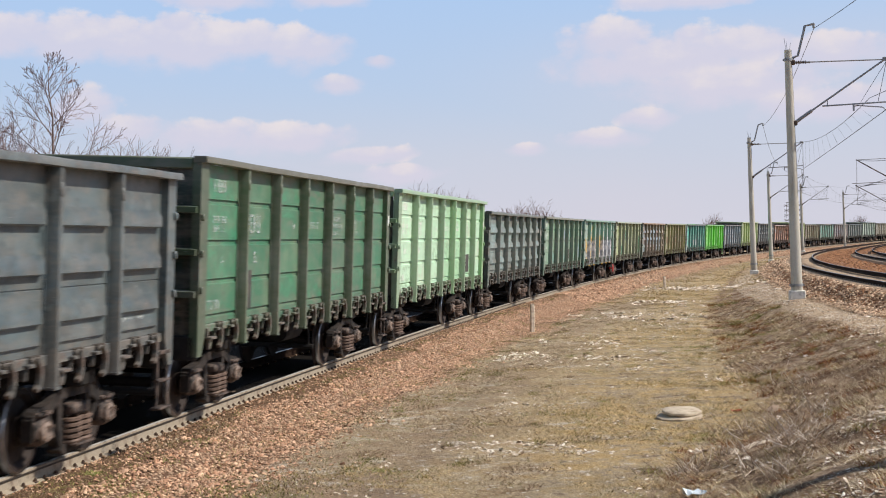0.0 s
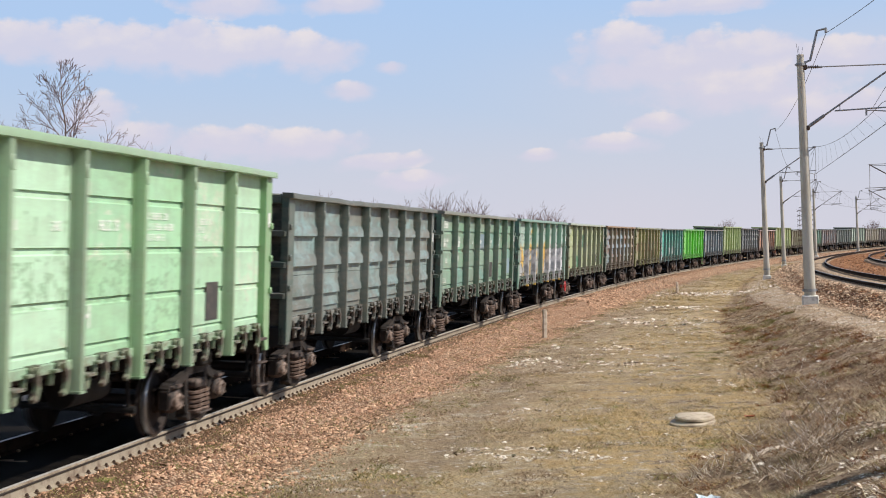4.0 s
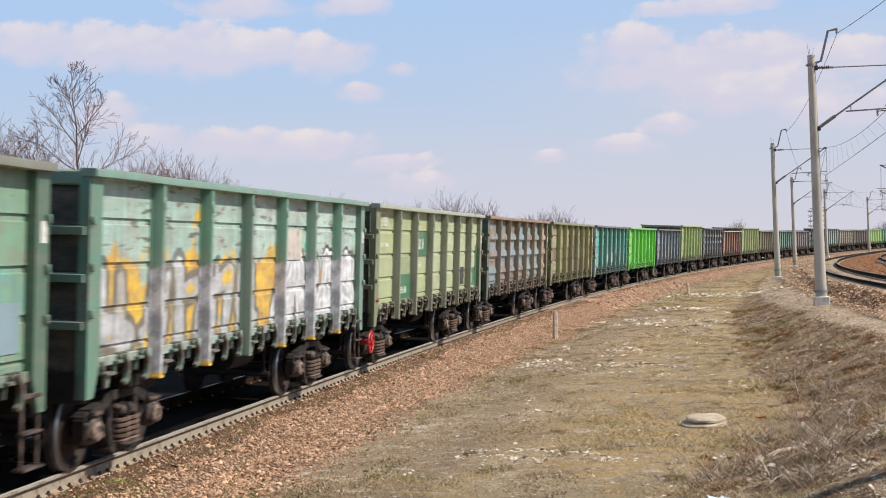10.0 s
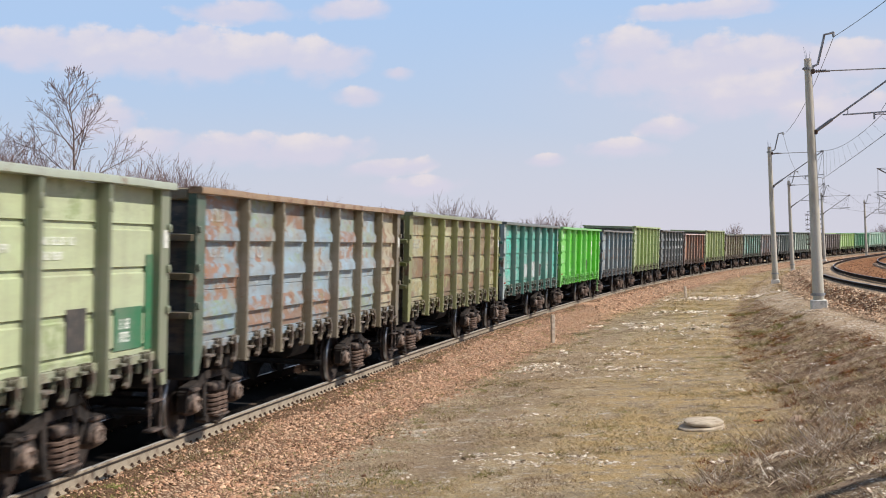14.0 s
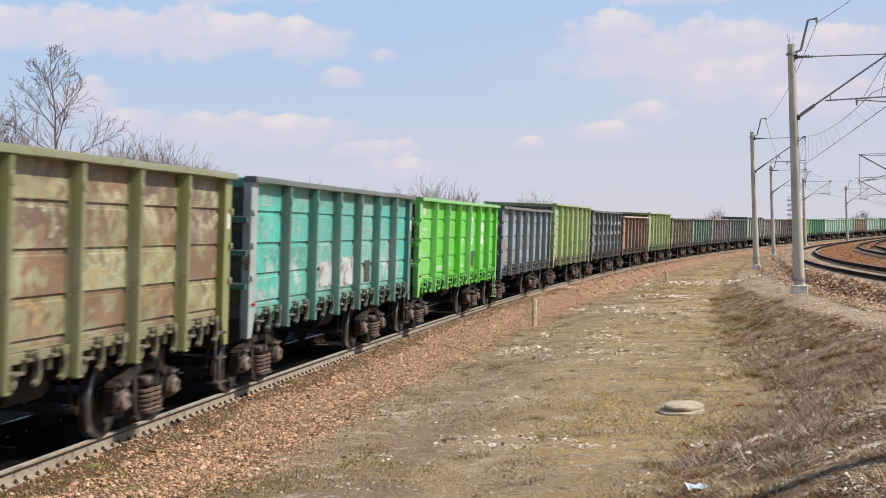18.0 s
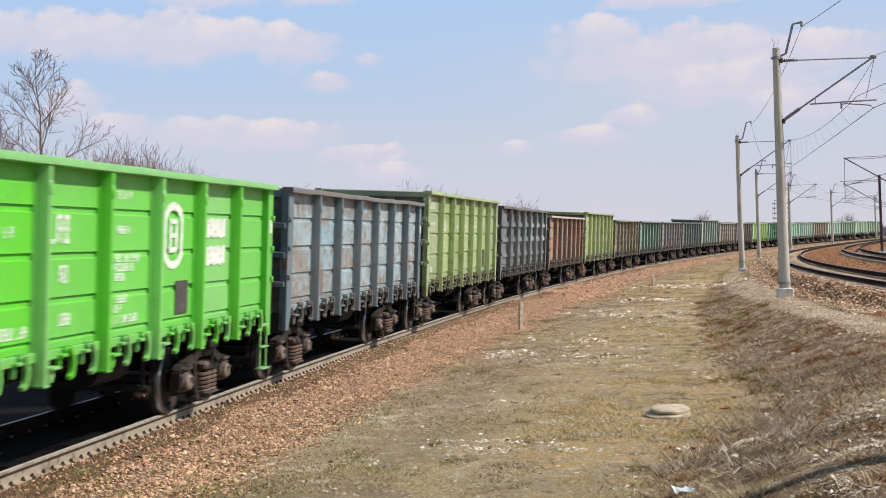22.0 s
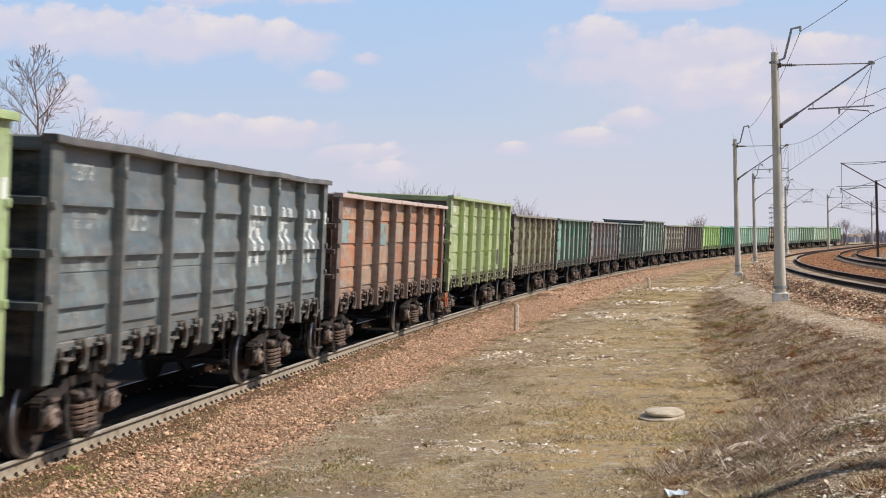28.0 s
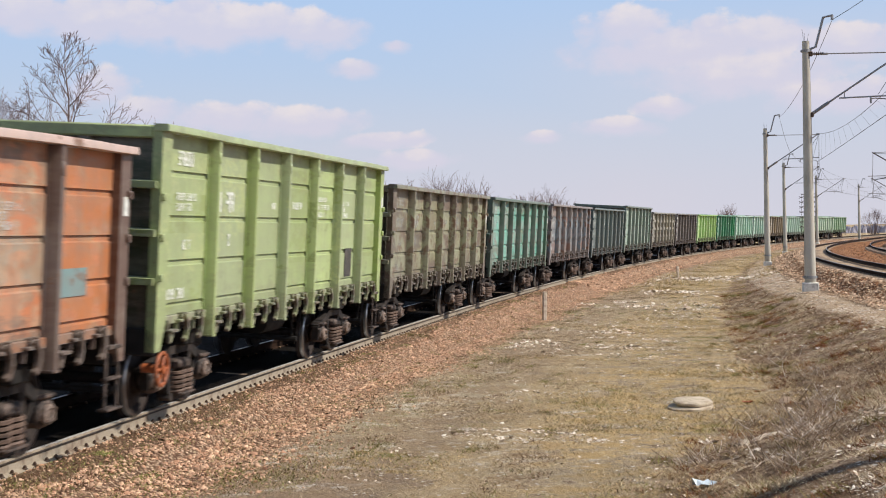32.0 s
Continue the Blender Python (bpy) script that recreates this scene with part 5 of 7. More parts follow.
def rubble():
    rng = np.random.default_rng(21)
    pts = []
    # clusters: x, y, spread x, spread y, count, size
    for cx, cy, sx, sy, n, size in ((7.3, 34.6, 0.6, 1.2, 60, 0.06), (5.8, 34.4, 0.5, 1.0, 26, 0.05), (2.8, 18.7, 0.45, 0.7, 28, 0.035), (4.1, 24.2, 0.5, 0.6, 30, 0.04), (3.1, 24.0, 0.5, 0.8, 30, 0.035),
                                    (21.8, 81.5, 0.9, 2.2, 120, 0.13), (23.6, 79.0, 0.8, 1.6, 60, 0.12), (14.1, 53.4, 1.4, 4.0, 90, 0.075), (10.8, 44.2, 1.0, 2.5, 50, 0.06), (9.2, 41.8, 0.9, 2.0, 40, 0.055), (12.4, 49.0, 1.4, 4.0, 60, 0.07),
                                    (8.3, 25.9, 0.25, 0.9, 34, 0.04), (4.66, 15.5, 0.12, 0.12, 5, 0.07), (7.0, 21.2, 0.02, 0.02, 2, 0.09), (4.97, 20.3, 0.15, 0.05, 3, 0.06), (4.96, 17.8, 0.3, 0.2, 4, 0.06), (5.8, 13.4, 0.5, 0.5, 150, 0.028), (6.65, 15.7, 0.25, 0.5, 120, 0.034), (4.4, 10.7, 0.35, 0.4, 130, 0.026),
                                    (5.3, 12.2, 0.5, 0.8, 90, 0.025), (4.6, 11.0, 0.6, 0.4, 60, 0.022), (9.5, 29.5, 0.5, 2.0, 34, 0.045), (10.8, 33.5, 0.7, 2.5, 40, 0.05), (6.5, 30.0, 2.5, 8.0, 110, 0.035), (4.0, 20.0, 1.5, 3.5, 60, 0.03), (8.5, 36.0, 2.5, 12.0, 120, 0.045), (7.5, 22.0, 1.6, 6.0, 90, 0.022), (10.5, 30.0, 1.8, 8.0, 110, 0.03), (6.8, 16.5, 1.0, 2.5, 70, 0.02), (6.0, 14.6, 0.5, 0.5, 130, 0.026), (5.2, 13.0, 0.4, 0.4, 130, 0.024), (6.6, 15.9, 0.4, 0.6, 80, 0.026), (13.5, 42.0, 1.5, 6.0, 80, 0.04)):
        x, y = rng.normal(cx, sx * 0.6, n), rng.normal(cy, sy * 0.6, n)
        pts.append(np.stack([x, y, size * 0.8 * rng.uniform(0.25, 1.3, n) ** 1.8], -1))
        m = n * 12
        pts.append(np.stack([rng.normal(cx, sx * 0.9, m), rng.normal(cy, sy * 0.9, m), size * 0.25 * rng.uniform(0.3, 1.4, m)], -1))
    # crumbs strewn in drifts over the ditch floor
    n = 160000
    y = 12 + 75 * rng.random(n) ** 1.8
    x = np.interp(y, BY, BX) + rng.uniform(3.0, 15.0, n)
    u, w, _ = across(x, y)
    c = lumps(x * 0.8 + 11, y * 0.45) + 0.7 * lumps(x * 2.3, y * 1.3 + 4) - 0.5 * lumps(x * 0.42 + 2, y * 0.33 + 1)
    keep = (c > rng.uniform(0.55, 1.4, n)) & (w < -3.2) & (rng.random(n) < np.where(w > toe_at(y), 0.35, 1.0))
    pts.append(np.stack([x, y, (0.0065 + 0.00075 * y) * rng.uniform(0.3, 1.2, n) ** 1.5 * 1.4], -1)[keep])
    n = 9000
    s, w = -30 + 80 * rng.random(n), rng.normal(-4.1, 0.45, n)
    ex, ey, eh = np.interp(s, S_E, EX), np.interp(s, S_E, EY), np.interp(s, S_E, EH)
    pts.append(np.stack([ex + w * np.cos(eh), ey - w * np.sin(eh), 0.022 * rng.uniform(0.3, 1.4, n)], -1)[ey > 9])
    p = np.concatenate(pts)
    u, w, _ = across(p[:, 0], p[:, 1])
    p = p[(u > 2.6)]
    v, f = scatter_stones(rng, p[:, 0], p[:, 1], ground_at(p[:, 0], p[:, 1]) + p[:, 2] * 0.28, p[:, 2], 0.45)
    tagged(new("rubble", fast_mesh("rubble", v, f, M_RUBBLE)), "scattered white lime and concrete crumbs in the ditch", "rubble", kind="stuff")


def floor_z(x, y):
    return float(ground_at(np.array([float(x)]), np.array([float(y)]))[0])


def slab(x, y):
    """A low round manhole cover of two cast discs, the upper one chipped."""
    z = floor_z(x, y)
    root = thing("manhole_slab", "low round pale concrete manhole cover lying in dry grass", "manhole cover", m=pose(x, y, z - 0.04, 3, -4, 20))
    for name, r, z0, z1, label in (("base_ring", 0.345, 0.0, 0.10, "rough concrete base ring"), ("lid", 0.30, 0.10, 0.155, "chipped concrete lid")):
        g = Geo()
        prof = [(0.0, z1), (r - 0.02, z1), (r - 0.004, z1 - 0.012), (r, z0 + 0.015), (r - 0.025, z0), (0, z0)]
        g.lathe(prof, 22, lambda a, b, o: (a, b, o))
        g.v = [(a * (1 + 0.05 * noise.noise((a * 4, b * 4, c * 5))), b * (1 + 0.05 * noise.noise((a * 5, b * 3, c * 5 + 7))), c + 0.01 * noise.noise((a * 6, b * 6, 2))) for a, b, c in g.v]
        part(name, g, M_SLAB, root, label, m=pose(0.05, 0.02, 0.012, 2.5, 3, 0) if name == "lid" else None)


def stake(x, y, hgt, lean, label):
    z = floor_z(x, y)
    root = thing("marker_post", label, "post", "marker posts", m=pose(x, y, z - 0.1, 0, lean, 10))
    part("shaft", Geo().box((0, 0, hgt / 2), (0.13, 0.13, hgt), bevel=0.02), M_STAKE, root)
    part("cap", Geo().prism([(-0.06, 0), (0.06, 0), (0.03, 0.04), (-0.03, 0.04)], -0.06, 0.06, lambda p, q, d: (p, d, hgt + q)), M_STAKE, root)


def scrap(x, y, size, material, label, seed):
    """A crumpled bit of sheet caught in the grass."""
    n, g, rnd = 6, Geo(), random.Random(seed)
    for i in range(n):
        for j in range(n):
            a, b = (i / (n - 1) - 0.5) * size, (j / (n - 1) - 0.5) * size * 0.6
            g.v.append((a, b, 0.02 + abs(noise.noise((a * 19 + seed, b * 23, 1.7))) * size * 0.45 + rnd.uniform(0, 0.008)))
    g.f = [(i * n + j, (i + 1) * n + j, (i + 1) * n + j + 1, i * n + j + 1) for i in range(n - 1) for j in range(n - 1)]
    k = len(g.v)
    g.v += [(a * 0.97, b * 0.97, c - 0.006) for a, b, c in g.v]
    g.f += [tuple(q + k for q in reversed(f)) for f in g.f[:]]
    thing("litter_scrap", label, "litter", "scraps in the ditch", m=pose(x, y, floor_z(x, y), 0, 0, rnd.uniform(0, 180)), data=g.mesh("litter_scrap", material))


def plank(x, y, length, rz, r=0.03):
    z = floor_z(x, y)
    ob = thing("broken_branch", "bleached broken branch lying on the bank", "branch", "branches on the bank", m=pose(x, y, z + 0.06, 0, -8, rz))
    part("stem", Geo().tube([(-length / 2, 0, 0), (-length / 6, 0.03, 0.02), (length / 5, -0.02, 0.0), (length / 2, 0.02, 0.03)], [r, r * 0.9, r * 0.8, r * 0.4], 7), M_STAKE, ob)
    part("twig", Geo().tube([(length / 8, 0, 0), (length / 4, 0.12, 0.05)], [r * 0.5, r * 0.2], 5), M_STAKE, ob)


# ---- bare trees and shrubs ----
def turned(rnd, d, lo, hi):
    """A direction that leaves d by lo to hi degrees, any way round."""
    side = d.orthogonal().normalized()
    side.rotate(Matrix.Rotation(rnd.uniform(0, 6.283), 3, d))
    a = radians(rnd.uniform(lo, hi))
    return (d * math.cos(a) + side * math.sin(a)).normalized()


def sprig(rnd, wood, twigs, p, d, length, r, level, kids, thin, droop=0.0):
    """A nearly straight shoot with side shoots along it; thin ones go into the second mesh."""
    n = 5 if level > 1 else (3 if level else 2)
    pts, radii, q, dd = [tuple(p)], [r], Vector(p), Vector(d).normalized()
    for k in range(n):
        dd = (dd + Vector((rnd.uniform(-1, 1), rnd.uniform(-1, 1), rnd.uniform(-1, 1))) * 0.09 + Vector((0, 0, 0.03 - droop))).normalized()
        q = q + dd * (length / n)
        pts.append(tuple(q))
        radii.append(max(r * (1 - 0.75 * (k + 1) / n), thin * 0.6))
    (wood if r > 0.016 else twigs).tube(pts, radii, 6 if r > 0.03 else (4 if r > 0.013 else 3), caps=False)
    if level:
        m = kids[level - 1]
        for k in range(m):
            f = 0.22 + 0.76 * (k + rnd.random()) / m
            i = min(int(f * n), n - 1)
            at = Vector(pts[i]).lerp(Vector(pts[i + 1]), f * n - i)
            way_on = (Vector(pts[i + 1]) - Vector(pts[i])).normalized()
            nd = (turned(rnd, way_on, 24, 48) + Vector((0, 0, 0.12))).normalized()
            sprig(rnd, wood, twigs, at, nd, length * (0.70 - 0.34 * f) * rnd.uniform(0.7, 1.2), max(r * 0.42, thin), level - 1, kids, thin, droop * 0.5)


def bare_tree(x, y, height, width, seed, label="leafless young tree with a rounded crown of fine branches"):
    """An open crown: long low limbs that spread, steeper ones above, a thin leader."""
    rnd = random.Random(seed)
    root = thing("bare_tree", label, "tree", "bare trees behind the train", m=pose(x, y, floor_z(x, y), 0, 0, rnd.uniform(0, 360)))
    g, tw = Geo(), Geo()
    stem, p = [], Vector((0, 0, -0.1))
    for k in range(11):
        stem.append(tuple(p))
        p = p + Vector((rnd.uniform(-0.09, 0.09), rnd.uniform(-0.09, 0.09), height * 0.101))
    g.tube(stem, [height * 0.0095 * (1 - 0.092 * k) for k in range(11)], 8)
    for k in range(24):
        f = 0.28 + 0.70 * k / 24
        i = int(f * 10)
        b = Vector(stem[i]).lerp(Vector(stem[min(i + 1, 10)]), f * 10 - i)
        a = k * 2.4 + rnd.uniform(-0.4, 0.4)
        d = Vector((math.cos(a), math.sin(a), (0.35 + 1.5 * max(0, f - 0.45)) * rnd.uniform(0.7, 1.25)))
        reach = width * (0.60 - 0.50 * max(0.0, f - 0.40) / 0.58) * rnd.uniform(0.75, 1.1)
        sprig(rnd, g, tw, b, d, reach, 0.024 * (1.2 - f) + 0.008, 3, (2, 4, 7), 0.0068, 0.035 if f < 0.6 else 0.0)
    part("trunk", g, M_BARK, root)
    part("crown", tw, M_TWIG, root)


def shrub(x, y, height, width, seed, stems=14, depth=2, thin=0.008):
    """Many stems that fan out to the skin of a dome and break into fine twigs there."""
    rnd = random.Random(seed)
    root = thing("bare_shrub", "dense leafless brown shrub beyond the track", "shrub", "shrubs behind the train", m=pose(x, y, floor_z(x, y)))
    g, tw = Geo(), Geo()
    for k in range(int(stems * (3.2 if depth > 2 else 2.4))):
        a, r = rnd.uniform(0, 6.28), math.sqrt(rnd.random())
        top = height * (0.58 + 0.42 * math.sqrt(max(0.0, 1 - r * r))) * rnd.uniform(0.80, 1.0) * 0.84
        end = Vector((math.cos(a) * r * width * 0.46, math.sin(a) * r * width * 0.46, top))
        p = Vector((end.x * 0.3, end.y * 0.3, -0.1))
        mid = p.lerp(end, 0.6) + Vector((rnd.uniform(-0.15, 0.15), rnd.uniform(-0.15, 0.15), 0))
        g.tube([p, mid], [thin * 3.0, thin * 2.0], 4, caps=False)
        fan = (end - mid).normalized() + Vector((math.cos(a) * r, math.sin(a) * r, 0)) * 0.35
        sprig(rnd, g, tw, mid, fan, (end - mid).length * 1.25, thin * 1.7, 2, (4, 7) if depth > 2 else (3, 5), thin * 0.95)
    part("stem", g, M_BARK, root)
    part("crown", tw, M_TWIG, root)


def brush(x, y, height, width, seed):
    rnd = random.Random(seed)
    root = thing("dead_bush", "low tangle of grey-brown dead stems on the bank", "bush", "dead brush on the bank", m=pose(x, y, floor_z(x, y)))
    g = Geo()
    for k in range(90):
        a, l = rnd.uniform(0, 6.28), rnd.uniform(0.3, 1.0)
        p = Vector((rnd.gauss(0, 0.25) * width, rnd.gauss(0, 0.25) * width, -0.02))
        d = Vector((math.cos(a), math.sin(a), rnd.uniform(0.2, 1.3))).normalized() * height * l * 1.3
        side = Vector((rnd.uniform(-1, 1), rnd.uniform(-1, 1), 0)) * 0.12 * height
        g.tube([p, p + d * 0.5 + side, p + d], [0.0045, 0.0036, 0.002], 3, caps=False)
    part("tangle", g, M_BRUSH, root)["kind"] = "stuff"


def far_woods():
    """A belt of leafless woods beyond the fields, haze painted into its tone."""
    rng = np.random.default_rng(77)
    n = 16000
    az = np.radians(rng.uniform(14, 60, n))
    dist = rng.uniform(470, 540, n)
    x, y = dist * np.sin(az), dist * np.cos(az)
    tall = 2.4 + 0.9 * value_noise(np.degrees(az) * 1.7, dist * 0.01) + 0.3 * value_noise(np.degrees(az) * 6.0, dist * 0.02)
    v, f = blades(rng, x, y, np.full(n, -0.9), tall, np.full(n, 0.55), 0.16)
    tagged(new("far_woods", fast_mesh("far_woods", v, f, M_WOODS)), "belt of leafless woods beyond the fields, tinted pale for haze", "woods", kind="stuff")


def growth():
    ballast()
    grass()
    verge()
    tussocks()
    litter()
    rubble()
    far_woods()
    slab(5.66, 21.5)
    stake(7.62, 47.33, 1.0, 2, "weathered concrete marker post at the foot of the ballast")
    stake(21.58, 84.27, 0.75, -2, "short pale marker post by white rubble")
    scrap(3.9, 14.34, 0.24, M_FILM, "crumpled bluish-white plastic scrap in dry grass", 3)
    scrap(6.61, 21.76, 0.16, M_ORANGE, "faded orange wrapper lying in dry grass", 8)
    scrap(4.94, 16.35, 0.28, M_SLAB, "pale flat slab chip at the foot of the bank", 5)
    plank(5.42, 16.75, 0.75, 25)
    plank(5.2, 16.95, 0.6, 40, 0.02)
    for x, y, h, wd, seed in ((4.35, 15.9, 0.30, 0.7, 61), (4.9, 16.2, 0.34, 0.9, 62), (5.6, 16.0, 0.36, 1.0, 63), (5.3, 14.9, 0.30, 1.0, 64), (6.3, 17.6, 0.36, 1.1, 65), (6.0, 19.2, 0.26, 0.9, 66), (7.2, 19.6, 0.34, 1.0, 67), (4.6, 13.6, 0.26, 0.8, 68), (8.6, 24.4, 0.3, 1.2, 69), (9.4, 27.6, 0.3, 1.4, 70)):
        brush(x, y, h, wd, seed)
    x, y = polar(44, -8.97)
    bare_tree(x, y, 8.9, 5.2, 11)
    for dist, az, h, wdt, seed, st, dp, thin in (
            (46, -11.9, 7.7, 3.0, 2, 34, 3, 0.008), (47, -10.4, 6.9, 2.0, 3, 22, 3, 0.008), (44, -6.6, 5.9, 2.2, 24, 34, 3, 0.007), (46, -7.9, 5.8, 2.2, 25, 28, 3, 0.007), (48, -5.4, 6.3, 2.6, 29, 40, 3, 0.007), (62, -4.2, 6.9, 3.4, 4, 26, 3, 0.008), (63, -2.9, 6.3, 1.8, 5, 18, 3, 0.009),
            (52, -1.6, 4.9, 1.4, 26, 8, 2, 0.008), (85, 0.4, 7.4, 1.2, 6, 10, 2, 0.010), (88, 2.0, 6.8, 2.2, 7, 18, 2, 0.011), (92, 3.0, 6.1, 2.2, 27, 18, 2, 0.011),
            (95, 4.1, 6.5, 2.4, 8, 26, 2, 0.012), (98, 5.3, 7.2, 2.8, 9, 24, 2, 0.011), (100, 6.4, 6.6, 2.2, 10, 22, 2, 0.012), (135, 8.6, 6.9, 3.0, 12, 26, 2, 0.015), (138, 9.5, 7.3, 2.4, 13, 14, 2, 0.015), (140, 9.9, 6.2, 2.4, 28, 16, 2, 0.015),
            (245, 16.3, 6.6, 3.0, 14, 16, 2, 0.016), (330, 21.7, 6.0, 6.0, 15, 18, 2, 0.012), (330, 22.6, 4.2, 6.0, 16, 14, 2, 0.012), (330, 23.6, 3.4, 7.0, 17, 14, 2, 0.012)):
        x, y = polar(dist, az)
        shrub(x, y, h, wdt, seed, st, dp, thin)


growth()


# ---- wagons ----
HALF = 6.447                       # half the body's length
SIDE = 1.475                       # outer face of the side sheets
SILL = 1.40
EDGES = [-HALF + 0.30 + k * (2 * HALF - 0.56) / 7 for k in range(8)]      # the rib lines; the first and last are the corner posts
CHORD = 0.09                       # depth of the top rail
SKIN = SIDE - 0.05                 # the sheets lie behind the ribs and the top rail
CACHE = {}


def cached(key, make):
    if key not in CACHE:
        CACHE[key] = make()
    return CACHE[key]


def side_place(sgn):
    """Turns (x, z, outward) into a point on one side."""
    return (lambda x, z, o: (x, -(SIDE + o), z)) if sgn < 0 else (lambda x, z, o: (x, SIDE + o, z))


def panel_geo(sgn, k, h, style):
    """One side sheet between two ribs. grooved: three pressed lines; pressed: broad swages with sloping ends."""
    a, b = EDGES[k] + 0.02, EDGES[k + 1] - 0.02
    lo, hi, top = SILL, h - 0.16, h - CHORD
    g = Geo()
    if style == "grooved":
        prof = [(0, lo)]
        for f in (0.05, 0.28, 0.535, 0.80) if h < 3.79 else (0.06, 0.305, 0.56, 0.815):
            z = lo + (hi - lo) * f
            d = 0.05 if f > 0.1 else 0.02
            prof += [(0.0, z - d - 0.012), (-0.024, z - d + 0.006), (-0.026, z + 0.020), (0.004, z + 0.024), (0.0, z + 0.06)]
        prof += [(0, top)]
        n = len(prof)
        vs, fs = [], []
        for x in (a, b):
            for o, z in prof:
                vs.append((x, sgn * (SKIN + o), z))
            for o, z in prof:
                vs.append((x, sgn * (SKIN + o - 0.012), z))
        m = 2 * n
        for i in range(n - 1):
            fs.append((i, i + 1, m + i + 1, m + i))
            fs.append((n + i, m + n + i, m + n + i + 1, n + i + 1))
            fs.append((i, n + i, n + i + 1, i + 1))
            fs.append((m + i, m + i + 1, m + n + i + 1, m + n + i))
        fs += [(0, m, m + n, n), (n - 1, 2 * n - 1, m + 2 * n - 1, m + n - 1)]
        if sgn > 0:
            fs = [f[::-1] for f in fs]
        g.add(vs, fs)
    else:
        xs = [a, a + 0.09, a + 0.17, b - 0.17, b - 0.09, b]
        zs = [(lo, 0)]
        for f, hh, d in ((0.09, 0.16, 0.04), (0.22, 0.21, 0.065), (0.50, 0.25, 0.085), (0.77, 0.25, 0.085)):
            z = lo + (hi - lo) * f
            if f == 0.50:
                seam = lo + (hi - lo) * 0.36
                zs += [(seam - 0.012, 0), (seam - 0.006, -0.012), (seam + 0.006, -0.012), (seam + 0.012, 0)]
            zs += [(z - hh / 2, 0), (z - hh / 2 + 0.022, d), (z + hh / 2 - 0.10, d * 0.9), (z + hh / 2, 0)]
        zs += [(top, 0)]
        nx, nz = len(xs), len(zs)
        vs = [(x, sgn * (SKIN + (d if d < 0 or i in (2, 3) else 0)), z) for z, d in zs for i, x in enumerate(xs)]
        vs += [(x, sgn * (SKIN - 0.014), z) for z, d in zs for x in xs]
        at = lambda i, j, k=0: k * nx * nz + j * nx + i
        fs = []
        for j in range(nz - 1):
            for i in range(nx - 1):
                fs += [(at(i, j), at(i + 1, j), at(i + 1, j + 1), at(i, j + 1)), (at(i, j, 1), at(i, j + 1, 1), at(i + 1, j + 1, 1), at(i + 1, j, 1))]
            fs += [(at(0, j), at(0, j + 1), at(0, j + 1, 1), at(0, j, 1)), (at(nx - 1, j), at(nx - 1, j, 1), at(nx - 1, j + 1, 1), at(nx - 1, j + 1))]
        for i in range(nx - 1):
            fs += [(at(i, 0), at(i, 0, 1), at(i + 1, 0, 1), at(i + 1, 0)), (at(i, nz - 1), at(i + 1, nz - 1), at(i + 1, nz - 1, 1), at(i, nz - 1, 1))]
        g.add(vs, fs if sgn < 0 else [q[::-1] for q in fs])
    return g


def rib_geo(sgn, h):
    """An upright: a flanged hat section that hangs below the sill, with a gusset at the top."""
    g = Geo()
    # a tapered hat: the flanks slope to the flanges on the sheet
    hat = [(-0.056, -0.05), (-0.048, 0.10), (-0.040, 0.112), (0.040, 0.112), (0.048, 0.10), (0.056, -0.05)]
    g.prism(hat if sgn < 0 else hat[::-1], 1.06, h - CHORD, lambda p, q, d: (p, sgn * (SIDE + q), d))
    g.box((0, sgn * (SKIN + 0.012), (1.2 + h - CHORD) / 2), (0.15, 0.014, h - CHORD - 1.2))
    g.box((0, sgn * (SIDE + 0.10), h - 0.33), (0.085, 0.05, 0.16), bevel=0.015)
    g.box((0, sgn * (SIDE + 0.05), 1.05), (0.15, 0.14, 0.025))
    return g


def post_geo(sgn, end, h):
    """A corner post: a wide plate that tapers below the sill, with a flange round the end."""
    g = Geo()
    e = HALF * end
    w = 0.34 if end < 0 else 0.30
    out = [(e, 0.98), (e - end * w * 0.55, 0.98), (e - end * w, 1.34), (e - end * w, h - CHORD), (e, h - CHORD)]
    pl = side_place(sgn)
    g.prism(out, -0.07, 0.055, pl)
    g.box((e - end * 0.03, sgn * (SIDE - 0.015), (1.0 + h - CHORD) / 2), (0.05, 0.06, h - CHORD - 1.0), bevel=0.01)
    for z in (1.9, 2.4, 2.9):
        g.box((e - end * 0.06, sgn * (SIDE + 0.075), z), (0.07, 0.05, 0.10), bevel=0.012)
    return g


